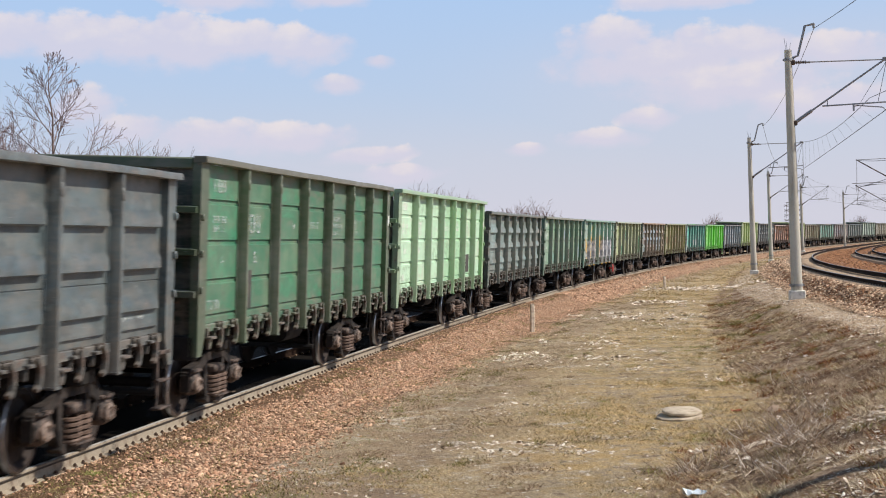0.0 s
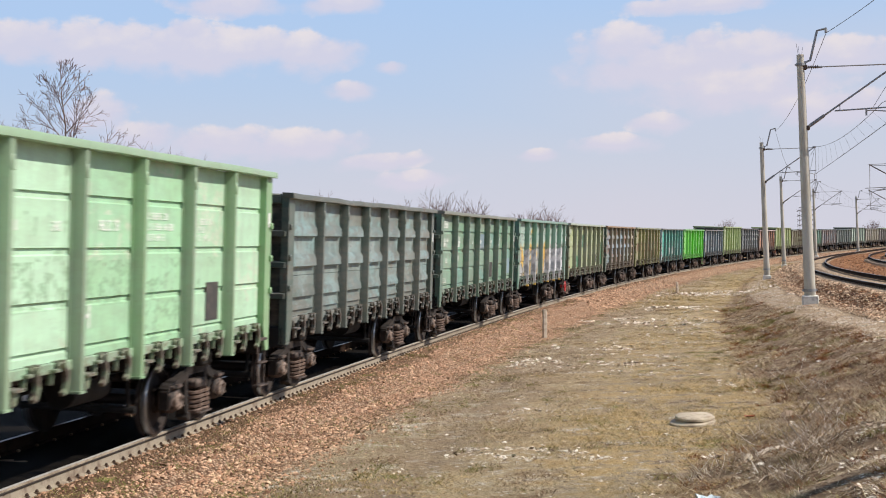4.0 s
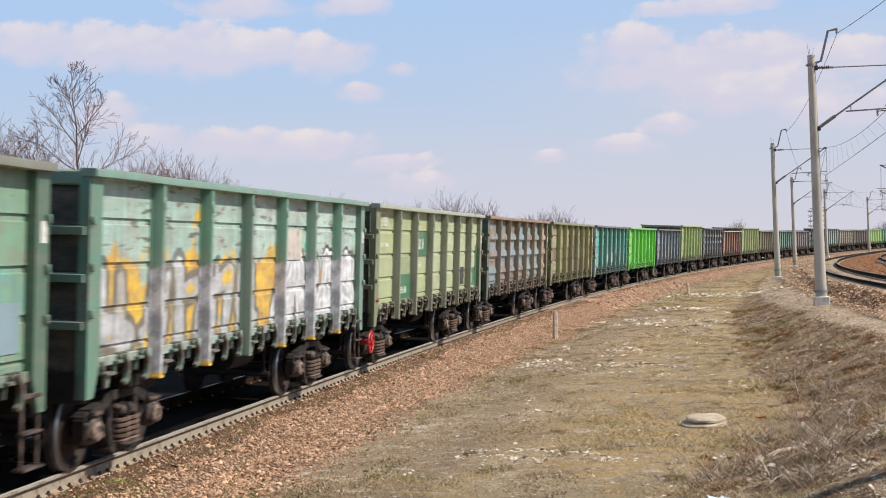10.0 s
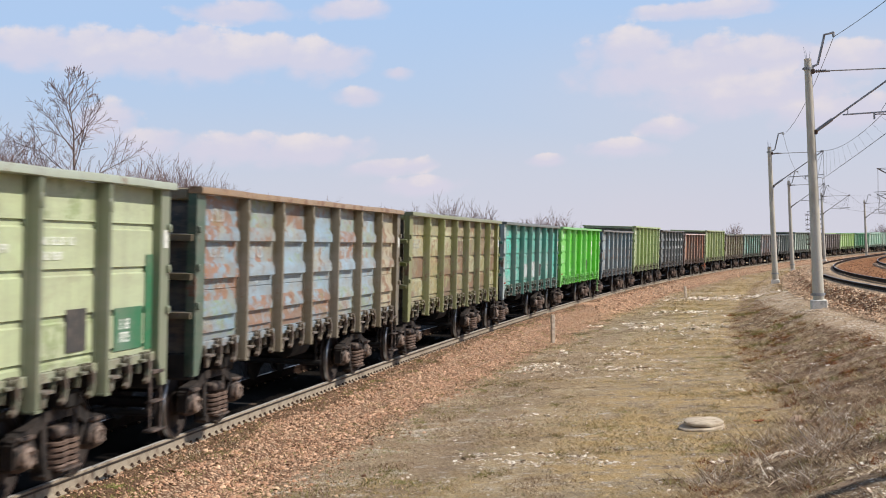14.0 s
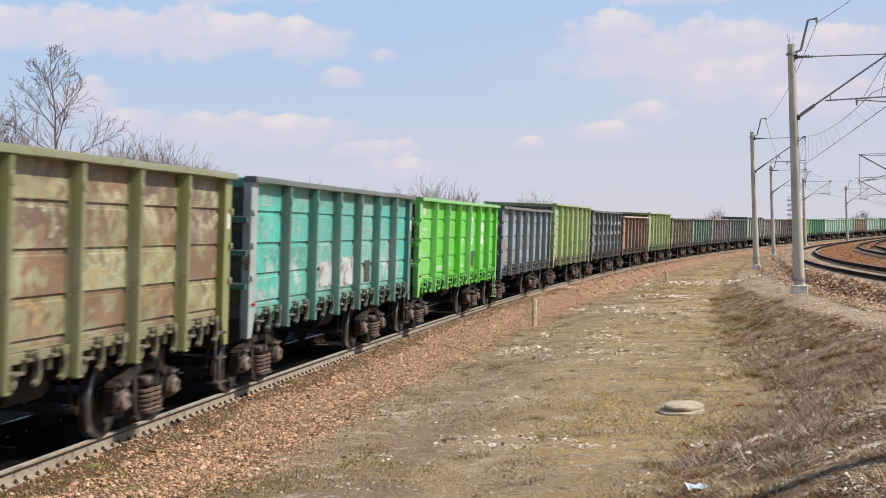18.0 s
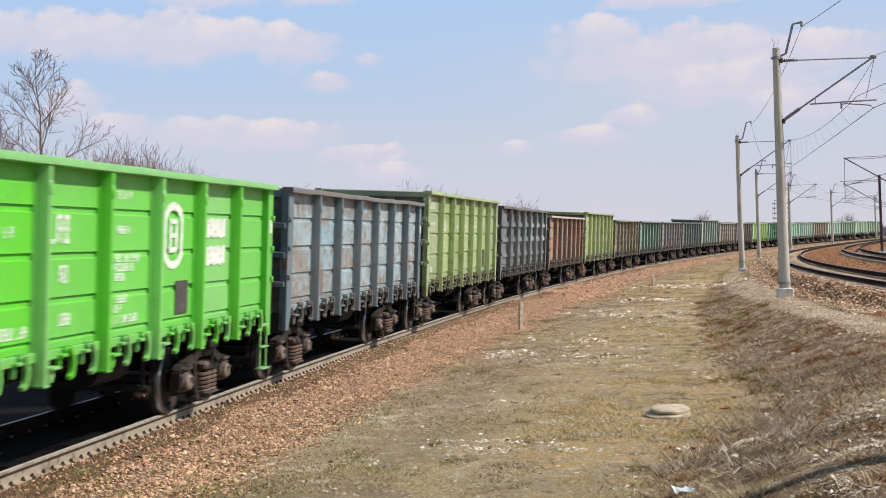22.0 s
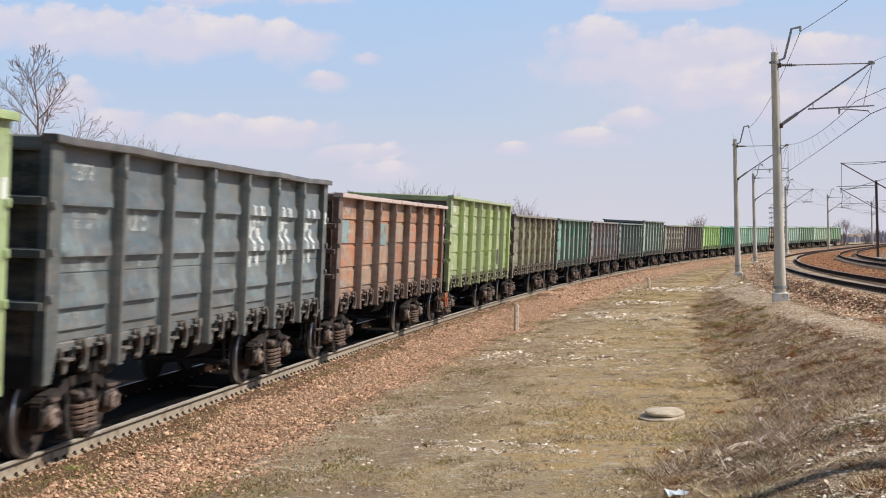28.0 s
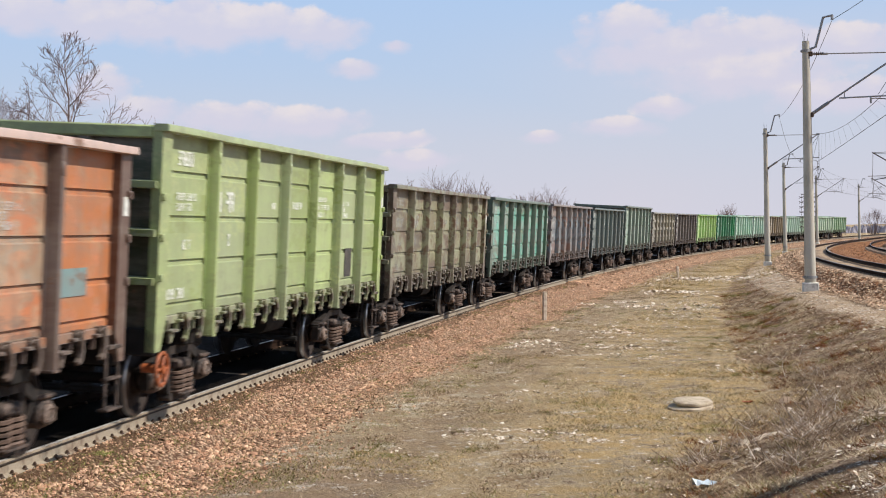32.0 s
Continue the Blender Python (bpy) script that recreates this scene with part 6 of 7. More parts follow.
def chord_geo(sgn, h, bent, seed):
    """The top rail along a side; an old one is bent by the unloading grabs."""
    rnd = random.Random(seed)
    n = 22
    g = Geo()
    prof = [(-0.06, h - CHORD), (0.125, h - CHORD), (0.135, h - 0.085), (0.135, h - 0.02), (0.12, h), (-0.06, h)]
    off = [0.0] * (n + 1)
    amp = 0.016 if bent else 0.008
    for i in range(1, n):
        off[i] = off[i - 1] * 0.6 + rnd.uniform(-amp, amp * 0.5)
    off[n] = 0.0
    m = len(prof)
    for i in range(n + 1):
        x = -HALF - 0.02 + (2 * HALF + 0.04) * i / n
        g.v += [(x, sgn * (SIDE + o + off[i] * 0.4), z + off[i] * (0.5 if z < h - 0.1 else 1.0)) for o, z in prof]
    for i in range(n):
        for j in range(m):
            q = (i * m + j, i * m + (j + 1) % m, (i + 1) * m + (j + 1) % m, (i + 1) * m + j)
            g.f.append(q if sgn > 0 else q[::-1])
    g.f += [tuple(range(m)), tuple(range(n * m, n * m + m))[::-1]]
    return g


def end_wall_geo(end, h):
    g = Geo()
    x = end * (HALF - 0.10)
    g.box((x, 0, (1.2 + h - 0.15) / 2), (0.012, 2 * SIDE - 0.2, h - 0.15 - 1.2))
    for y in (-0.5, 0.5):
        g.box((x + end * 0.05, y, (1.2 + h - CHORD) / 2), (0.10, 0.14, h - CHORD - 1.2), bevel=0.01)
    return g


def end_rib_geo(end, z):
    g = Geo()
    x = end * (HALF - 0.02)
    g.prism([(0, -0.05), (0.17, -0.04), (0.17, 0.04), (0, 0.06)], -SIDE - 0.01, SIDE + 0.01, lambda p, q, d: (x - end * 0.09 + end * p, d, z + q))
    return g


def latch_geo(sgn, rnd):
    """A hatch lock below the sill: hinge ears, a swinging bent hook and its keeper."""
    g = Geo()
    y = sgn * (SIDE + 0.015)
    t = rnd.uniform(-0.05, 0.05)
    for dx in (-0.075, 0.075):
        g.box((dx, y, 1.372), (0.028, 0.09, 0.10), bevel=0.008)
    g.tube([(-0.12, y + sgn * 0.02, 1.385), (0.12, y + sgn * 0.02, 1.385)], 0.02, 6)
    hook = [(-0.03, 1.40), (0.03, 1.40), (0.075 + t, 1.30), (0.085 + t, 1.19), (0.04 + t, 1.08), (-0.035 + t, 1.045), (-0.055 + t, 1.085), (0.005 + t, 1.12), (0.03 + t, 1.20), (0.02 + t, 1.29)]
    g.prism(hook, y + sgn * 0.01, y + sgn * 0.065, lambda p, q, d: (p, d, q))
    g.box((-0.15, y + sgn * 0.01, 1.325), (0.12, 0.11, 0.035), bevel=0.008)
    g.box((-0.19, y - sgn * 0.01, 1.25), (0.03, 0.06, 0.15), Matrix.Rotation(radians(8), 4, "Y"), bevel=0.008)
    return g


def bracket_geo(sgn):
    """A hatch stop: a flat shelf on a gusset beside a rib."""
    g = Geo()
    y = sgn * (SIDE + 0.04)
    g.box((0.03, y, 1.215), (0.24, 0.15, 0.035), bevel=0.008)
    g.prism([(-0.05, 1.20), (0.11, 1.20), (0.05, 1.07), (-0.02, 1.05)], y - 0.02, y + 0.02, lambda p, q, d: (p, d, q))
    g.box((-0.05, y - sgn * 0.02, 1.29), (0.04, 0.06, 0.13), bevel=0.008)
    return g


def hatch_geo(sgn, k):
    """A floor hatch, hinged at the centre sill and sloping to the side."""
    g = Geo()
    a, b = EDGES[k] + 0.16, EDGES[k + 1] - 0.16
    g.prism([(0.25, 1.33), (SIDE - 0.16, 1.30), (SIDE - 0.2, 1.20), (0.25, 1.10)], a, b, lambda p, q, d: (d, sgn * p, q))
    for x in (a + 0.25, b - 0.25):
        g.prism([(0.3, 1.12), (SIDE - 0.18, 1.19), (SIDE - 0.3, 1.06), (0.4, 1.0)], x - 0.03, x + 0.03, lambda p, q, d: (d, sgn * p, q))
    return g


def underframe_geo():
    g = Geo()
    g.box((0, 0, 1.02), (2 * HALF - 0.3, 0.46, 0.44), bevel=0.02)
    for x in EDGES[1:-1]:
        g.prism([(-SIDE + 0.03, 1.36), (SIDE - 0.03, 1.36), (SIDE - 0.03, 1.16), (0.3, 0.92), (-0.3, 0.92), (-SIDE + 0.03, 1.16)], x - 0.06, x + 0.06, lambda p, q, d: (d, p, q))
    for x in (-4.33, 4.33):
        g.box((x, 0, 1.0), (0.42, 2.5, 0.2), bevel=0.03)
    return g


def beam_geo(end):
    g = Geo()
    g.box((end * (HALF - 0.1), 0, 1.1), (0.2, 2 * SIDE + 0.02, 0.34), bevel=0.02)
    return g


def coupler_geo(end):
    g = Geo()
    g.box((end * 6.6, 0, 1.05), (0.42, 0.26, 0.26), bevel=0.04)
    g.box((end * 6.86, end * 0.06, 1.05), (0.20, 0.44, 0.34), bevel=0.05)
    g.tube([(end * 6.5, 0.32, 0.92), (end * 6.66, 0.34, 0.62), (end * 6.85, 0.32, 0.52), (end * 6.94, 0.3, 0.6)], 0.03, 7)
    return g


def step_geo(sgn, end):
    """A shunter's stirrup step below a corner."""
    g = Geo()
    x0 = end * (HALF - 0.10)
    y = sgn * (SIDE + 0.02)
    for dx in (0, -end * 0.36):
        g.box((x0 + dx, y, 0.86), (0.05, 0.02, 0.86))
    g.box((x0 - end * 0.18, y, 0.45), (0.44, 0.14, 0.03), bevel=0.008)
    g.box((x0 - end * 0.18, y, 0.80), (0.40, 0.10, 0.03), bevel=0.008)
    g.box((x0 - end * 0.18, y, 1.16), (0.40, 0.08, 0.05), bevel=0.008)
    return g


def brake_geo():
    g = Geo()
    g.tube([(-1.2, 0.55, 0.86), (-0.45, 0.55, 0.86)], 0.19, 14)
    g.tube([(0.8, -0.6, 0.84), (1.9, -0.6, 0.84)], 0.2, 14)
    g.tube([(-4.0, 0.25, 0.74), (4.0, 0.25, 0.74)], 0.025, 6)
    g.box((-2.35, -0.2, 0.84), (0.5, 0.9, 0.34), bevel=0.05)
    g.box((2.5, 0.4, 0.88), (0.3, 1.1, 0.26), bevel=0.04)
    for x in (-5.95, -2.75, 2.75, 5.95):
        g.tube([(x, -0.8, 0.42), (x, 0.8, 0.42)], 0.05, 8)
        g.tube([(x, -0.7, 0.42), (x * 0.97, -0.7, 0.95)], 0.03, 6)
    g.tube([(-6.4, 0.35, 0.98), (6.4, 0.35, 0.98)], 0.025, 6)
    return g


def side_frame_geo(sgn):
    """A cast bogie side: arched top member, bottom beam, columns and pedestals."""
    g = Geo()
    pl = lambda x, z, o: (x, sgn * (1.03 + o), z)
    arch = [(-1.16, 0.62), (-1.10, 0.71), (-0.72, 0.77), (-0.42, 0.90), (0.42, 0.90), (0.72, 0.77), (1.10, 0.71), (1.16, 0.62), (0.68, 0.65), (0.38, 0.78), (-0.38, 0.78), (-0.68, 0.65)]
    g.prism(arch, -0.08, 0.07, pl)
    g.prism([(-0.42, 0.20), (-0.32, 0.145), (0.32, 0.145), (0.42, 0.20), (0.38, 0.255), (-0.38, 0.255)], -0.09, 0.08, pl)
    for s in (-1, 1):
        g.prism([(s * 0.38, 0.19), (s * 0.31, 0.25), (s * 0.35, 0.80), (s * 0.46, 0.80), (s * 0.47, 0.50)], -0.07, 0.06, pl)
        g.prism([(s * 0.48, 0.34), (s * 0.40, 0.24), (s * 0.72, 0.58), (s * 0.72, 0.67), (s * 0.66, 0.65)], -0.06, 0.05, pl)
        g.prism([(s * 0.72, 0.40), (s * 0.72, 0.70), (s * 0.79, 0.70), (s * 0.79, 0.40)], -0.07, 0.06, pl)
        g.prism([(s * 1.08, 0.38), (s * 1.08, 0.70), (s * 1.15, 0.66), (s * 1.15, 0.38)], -0.07, 0.06, pl)
    return g


def spring_geo(sgn, x):
    """Coils of one suspension spring."""
    g = Geo()
    n, turns = 10, 5
    pts = []
    for i in range(n * turns + 1):
        a = 2 * math.pi * i / n
        pts.append((x + 0.118 * math.cos(a), sgn * 1.10 + 0.118 * math.sin(a), 0.235 + 0.32 * i / (n * turns)))
    return g.tube(pts, 0.026, 5)


def axle_box_geo(sgn, x):
    g = Geo()
    g.box((x, sgn * 1.02, 0.49), (0.31, 0.26, 0.33), bevel=0.06)
    for dx in (-0.17, 0.17):
        g.box((x + dx, sgn * 1.03, 0.50), (0.06, 0.20, 0.20), bevel=0.02)
    g.box((x, sgn * 1.05, 0.675), (0.34, 0.22, 0.05), bevel=0.015)
    return g


def axle_cap_geo(sgn, x):
    """The round bearing cover with its ring of bolts and a recessed middle."""
    g = Geo()
    g.lathe([(0.0, 0.15), (0.06, 0.15), (0.07, 0.17), (0.095, 0.17), (0.115, 0.155), (0.115, 0.10)], 14, lambda a, b, o: (x + a * 1.22, sgn * (1.02 + o), 0.4785 + (b if sgn < 0 else -b)))
    for k in range(4):
        a = math.pi / 4 + k * math.pi / 2
        g.box((x + 0.1 * math.cos(a), sgn * 1.192, 0.4785 + 0.082 * math.sin(a)), (0.03, 0.03, 0.03))
    return g


def bolster_geo():
    g = Geo()
    g.box((0, 0, 0.72), (0.40, 1.9, 0.20), bevel=0.04)
    for s in (-1, 1):
        g.box((0, s * 1.06, 0.64), (0.42, 0.26, 0.14), bevel=0.04)
        g.box((0, s * 1.12, 0.245), (0.5, 0.26, 0.03), bevel=0.008)
    g.lathe([(0.0, 0.86), (0.26, 0.86), (0.28, 0.80)], 16, lambda a, b, o: (a, b, o))
    return g


def wheelset_geo():
    """Axle and two wheels about the y axis through the origin."""
    g = Geo()
    g.tube([(0, -1.05, 0), (0, 1.05, 0)], 0.075, 10)
    for s in (-1, 1):
        prof = [(0.09, 0.86), (0.16, 0.87), (0.18, 0.83), (0.36, 0.80), (0.41, 0.87), (0.462, 0.87), (0.4785, 0.855), (0.4785, 0.80), (0.49, 0.755), (0.506, 0.745), (0.506, 0.73), (0.41, 0.73), (0.36, 0.76), (0.09, 0.74)]
        g.lathe([(r, s * o) for r, o in prof], 28, (lambda a, b, o: (a, o, b)) if s < 0 else (lambda a, b, o: (a, o, -b)))
    return g


def tread_geo():
    """The bright running rims of a wheelset."""
    g = Geo()
    for s in (-1, 1):
        g.lathe([(0.466, s * 0.873), (0.4805, s * 0.857), (0.4805, s * 0.80)], 28, (lambda a, b, o: (a, o, b)) if s < 0 else (lambda a, b, o: (a, o, -b)))
    return g


def wheelset_mesh():
    """Wheels with dull discs and bright running rims, in one mesh."""
    g = wheelset_geo()
    n, rim = len(g.f), tread_geo()
    g.add(rim.v, rim.f)
    me = g.mesh("wheelset", M_WHEEL)
    me.materials.append(M_TREAD)
    for face in me.polygons[n:]:
        face.material_index = 1
    return me


def glyphs(g, x, z, width, height, rnd, sgn=-1, out=0.006):
    """A line of unreadable characters as short upright and level bars."""
    step = height * 0.62
    k = 0
    y = sgn * (SKIN + out)
    mark = lambda cx, cz, w, tall: g.add([(cx - w / 2, y, cz - tall / 2), (cx + w / 2, y, cz - tall / 2), (cx + w / 2, y, cz + tall / 2), (cx - w / 2, y, cz + tall / 2)], [(0, 1, 2, 3)])
    while k * step < width - step * 0.4:
        if k % 8 != 5 and rnd.random() > 0.08:
            w, left, thick = step * 0.66, x + k * step, max(0.012, height * 0.17)
            for dx in (0.0, w) if rnd.random() < 0.7 else (rnd.choice((0.0, w * 0.5, w)),):
                mark(left + dx, z, thick, height * rnd.uniform(0.85, 1.0))
            for dz in rnd.sample((-0.42, 0.0, 0.42), rnd.choice((1, 2, 2, 3))):
                mark(left + w / 2, z + dz * height, w, thick * 0.9)
        k += 1
    return g


WAGONS = []


def wagon(spec, i):
    h, style = spec["h"], spec["style"]
    rnd = random.Random(100 + i)
    root = thing("open_wagon", spec["label"], "freight wagon", "wagons of the freight train")
    col = spec["paint"]
    trim = spec.get("trim", col)
    hard = spec.get("hardware", M_BOGIE)
    for sgn in (-1, 1):
        for k in range(7):
            skin = spec.get("odd", {}).get(k, col)
            part("side_panel", cached(("panel", sgn, k, h, style), lambda: panel_geo(sgn, k, h, style).mesh("side_panel", col)), skin, root)
        for k in range(1, 7):
            part("side_rib", cached(("rib", sgn, h), lambda: rib_geo(sgn, h).mesh("side_rib", trim)), spec.get("sprayed", trim) if sgn < 0 and k != 3 else trim, root, m=pose(EDGES[k], 0, 0))
        for end in (-1, 1):
            part("corner_post", cached(("post", sgn, end, h), lambda: post_geo(sgn, end, h).mesh("corner_post", trim)), spec.get("post", trim) if end < 0 else trim, root)
        bent = spec.get("bent", False)
        seed = i if bent else 0
        part("top_rail", cached(("chord", sgn, h, bent, seed), lambda: chord_geo(sgn, h, bent, seed).mesh("top_rail", spec.get("cap", trim))), spec.get("cap", trim), root)
        part("side_sill", cached(("sill", sgn), lambda: Geo().box((0, sgn * (SIDE - 0.02), 1.345), (2 * HALF - 0.5, 0.05, 0.11), bevel=0.01).mesh("side_sill", col)), spec.get("sill", col), root)
        for k in range(7):
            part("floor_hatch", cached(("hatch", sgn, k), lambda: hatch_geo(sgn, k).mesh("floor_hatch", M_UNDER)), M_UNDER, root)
            part("hatch_bracket", cached(("bracket", sgn), lambda: bracket_geo(sgn).mesh("hatch_bracket", hard)), hard, root, m=pose(EDGES[k] + 0.24, 0, 0))
            for f in ((0.42, 0.78) if sgn < 0 else (0.6,)):
                x = EDGES[k] * (1 - f) + EDGES[k + 1] * f
                j = rnd.randrange(4)
                part("hatch_latch", cached(("latch", sgn, j), lambda: latch_geo(sgn, random.Random(j)).mesh("hatch_latch", hard)), hard, root, m=pose(x, 0, 0))
    for end in (-1, 1):
        part("end_wall", cached(("end", end, h), lambda: end_wall_geo(end, h).mesh("end_wall", M_SHADED_SOOT)), spec.get("end", M_SHADED_SOOT), root, "sooty end sheet with shade painted into its colour")
        part("end_top_rail", cached(("etop", end, h), lambda: Geo().box((end * (HALF - 0.06), 0, h - 0.1), (0.16, 2 * SIDE - 0.14, 0.16), bevel=0.02).mesh("end_top_rail", trim)), trim, root)
        for f in (0.24, 0.50, 0.76):
            z = 1.3 + (h - 1.5) * f
            part("end_rib", cached(("erib", end, round(z, 3)), lambda: end_rib_geo(end, z).mesh("end_rib", trim)), trim, root)
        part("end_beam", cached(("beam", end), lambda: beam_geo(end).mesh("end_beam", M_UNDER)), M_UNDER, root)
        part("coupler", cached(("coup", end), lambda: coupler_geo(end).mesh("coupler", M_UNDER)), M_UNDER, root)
    for sgn, end in ((-1, 1), (1, -1)):
        part("step", cached(("step", sgn, end), lambda: step_geo(sgn, end).mesh("step", spec.get("step", M_BOGIE))), spec.get("step", M_BOGIE), root)
    if i > 0:
        g = Geo().box((HALF - 0.13, -(SIDE + 0.058), h * 0.8), (0.13, 0.006, 0.22))
        part("placard", g, M_WHITE, root, "small white placard on the corner post")
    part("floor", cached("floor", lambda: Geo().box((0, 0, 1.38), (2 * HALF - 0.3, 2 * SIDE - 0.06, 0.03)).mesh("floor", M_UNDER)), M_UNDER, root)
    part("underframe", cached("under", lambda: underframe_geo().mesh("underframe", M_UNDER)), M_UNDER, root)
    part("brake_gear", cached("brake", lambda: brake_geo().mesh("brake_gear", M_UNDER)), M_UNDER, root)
    sets = []
    for bx in (-4.33, 4.33):
        bogie = part("bogie", cached("bolster", lambda: bolster_geo().mesh("bogie", M_BOGIE)), M_BOGIE, root, "cast steel bogie caked in brown dirt", m=pose(bx, 0, 0))
        for sgn in (-1, 1):
            part("side_frame", cached(("sf", sgn), lambda: side_frame_geo(sgn).mesh("side_frame", M_SIDE)), M_SIDE, bogie)
            for x in (-0.14, 0.14):
                part("spring", cached(("spr", sgn, x), lambda: spring_geo(sgn, x).mesh("spring", M_SPRING)), M_SPRING, bogie)
            for x in (-0.925, 0.925):
                part("axle_box", cached(("ab", sgn, x), lambda: axle_box_geo(sgn, x).mesh("axle_box", M_BOGIE)), M_BOGIE, bogie)
                part("bearing_cover", cached(("ac", sgn, x), lambda: axle_cap_geo(sgn, x).mesh("bearing_cover", M_CAP)), M_CAP, bogie)
        for x in (-0.925, 0.925):
            w = part("wheelset", cached("wheelset", wheelset_mesh), M_WHEEL, bogie, "rusty wheels with bright worn rims", m=pose(x, 0, 0.4785))
            sets.append((w, x))
    # stencilled lines, one mesh of bars
    g = Geo()
    panel = lambda k, f: EDGES[k] * (1 - f) + EDGES[k + 1] * f
    level = lambda f: SILL + (h - 0.16 - SILL) * f
    for k, f, zf, width, height in spec.get("marks", ((0, 0.3, 0.90, 0.55, 0.19), (0, 0.3, 0.68, 0.75, 0.10), (0, 0.3, 0.62, 0.55, 0.10), (1, 0.12, 0.66, 1.15, 0.30), (2, 0.15, 0.65, 0.2, 0.10), (2, 0.7, 0.65, 0.25, 0.10), (0, 0.45, 0.40, 0.3, 0.13), (1, 0.45, 0.42, 0.25, 0.17), (3, 0.4, 0.66, 0.6, 0.12),
                                                      (4, 0.15, 0.72, 0.9, 0.085), (4, 0.15, 0.66, 1.1, 0.085), (4, 0.15, 0.60, 0.8, 0.085), (5, 0.15, 0.70, 0.9, 0.085), (5, 0.15, 0.65, 0.6, 0.085), (5, 0.15, 0.60, 0.8, 0.085), (3, 0.1, 0.2, 0.3, 0.3), (0, 0.08, 0.12, 0.8, 0.14))):
        glyphs(g, panel(k, f), level(zf), width, height, rnd, out=0.012)
    if g.v:
        part("lettering", g, spec.get("ink", M_WHITE), root, "faded white stencilled markings, too worn to read")["kind"] = "stuff"
    for k, f0, f1, z0, z1, mat_, name, label in spec.get("patches", ()):
        b = Geo().box(((panel(k, f0) + panel(k, f1)) / 2, -(SKIN + 0.009), level((z0 + z1) / 2)), (panel(k, f1) - panel(k, f0), 0.005, level(z1) - level(z0)))
        part(name, b, mat_, root, label)
    WAGONS.append((root, sets))
    return root


def patch(rgb, name, amount=0.4):
    return paint(name, lin(*rgb), fade_amount=0.4, rust_amount=amount * 0.3, streak=0.35)


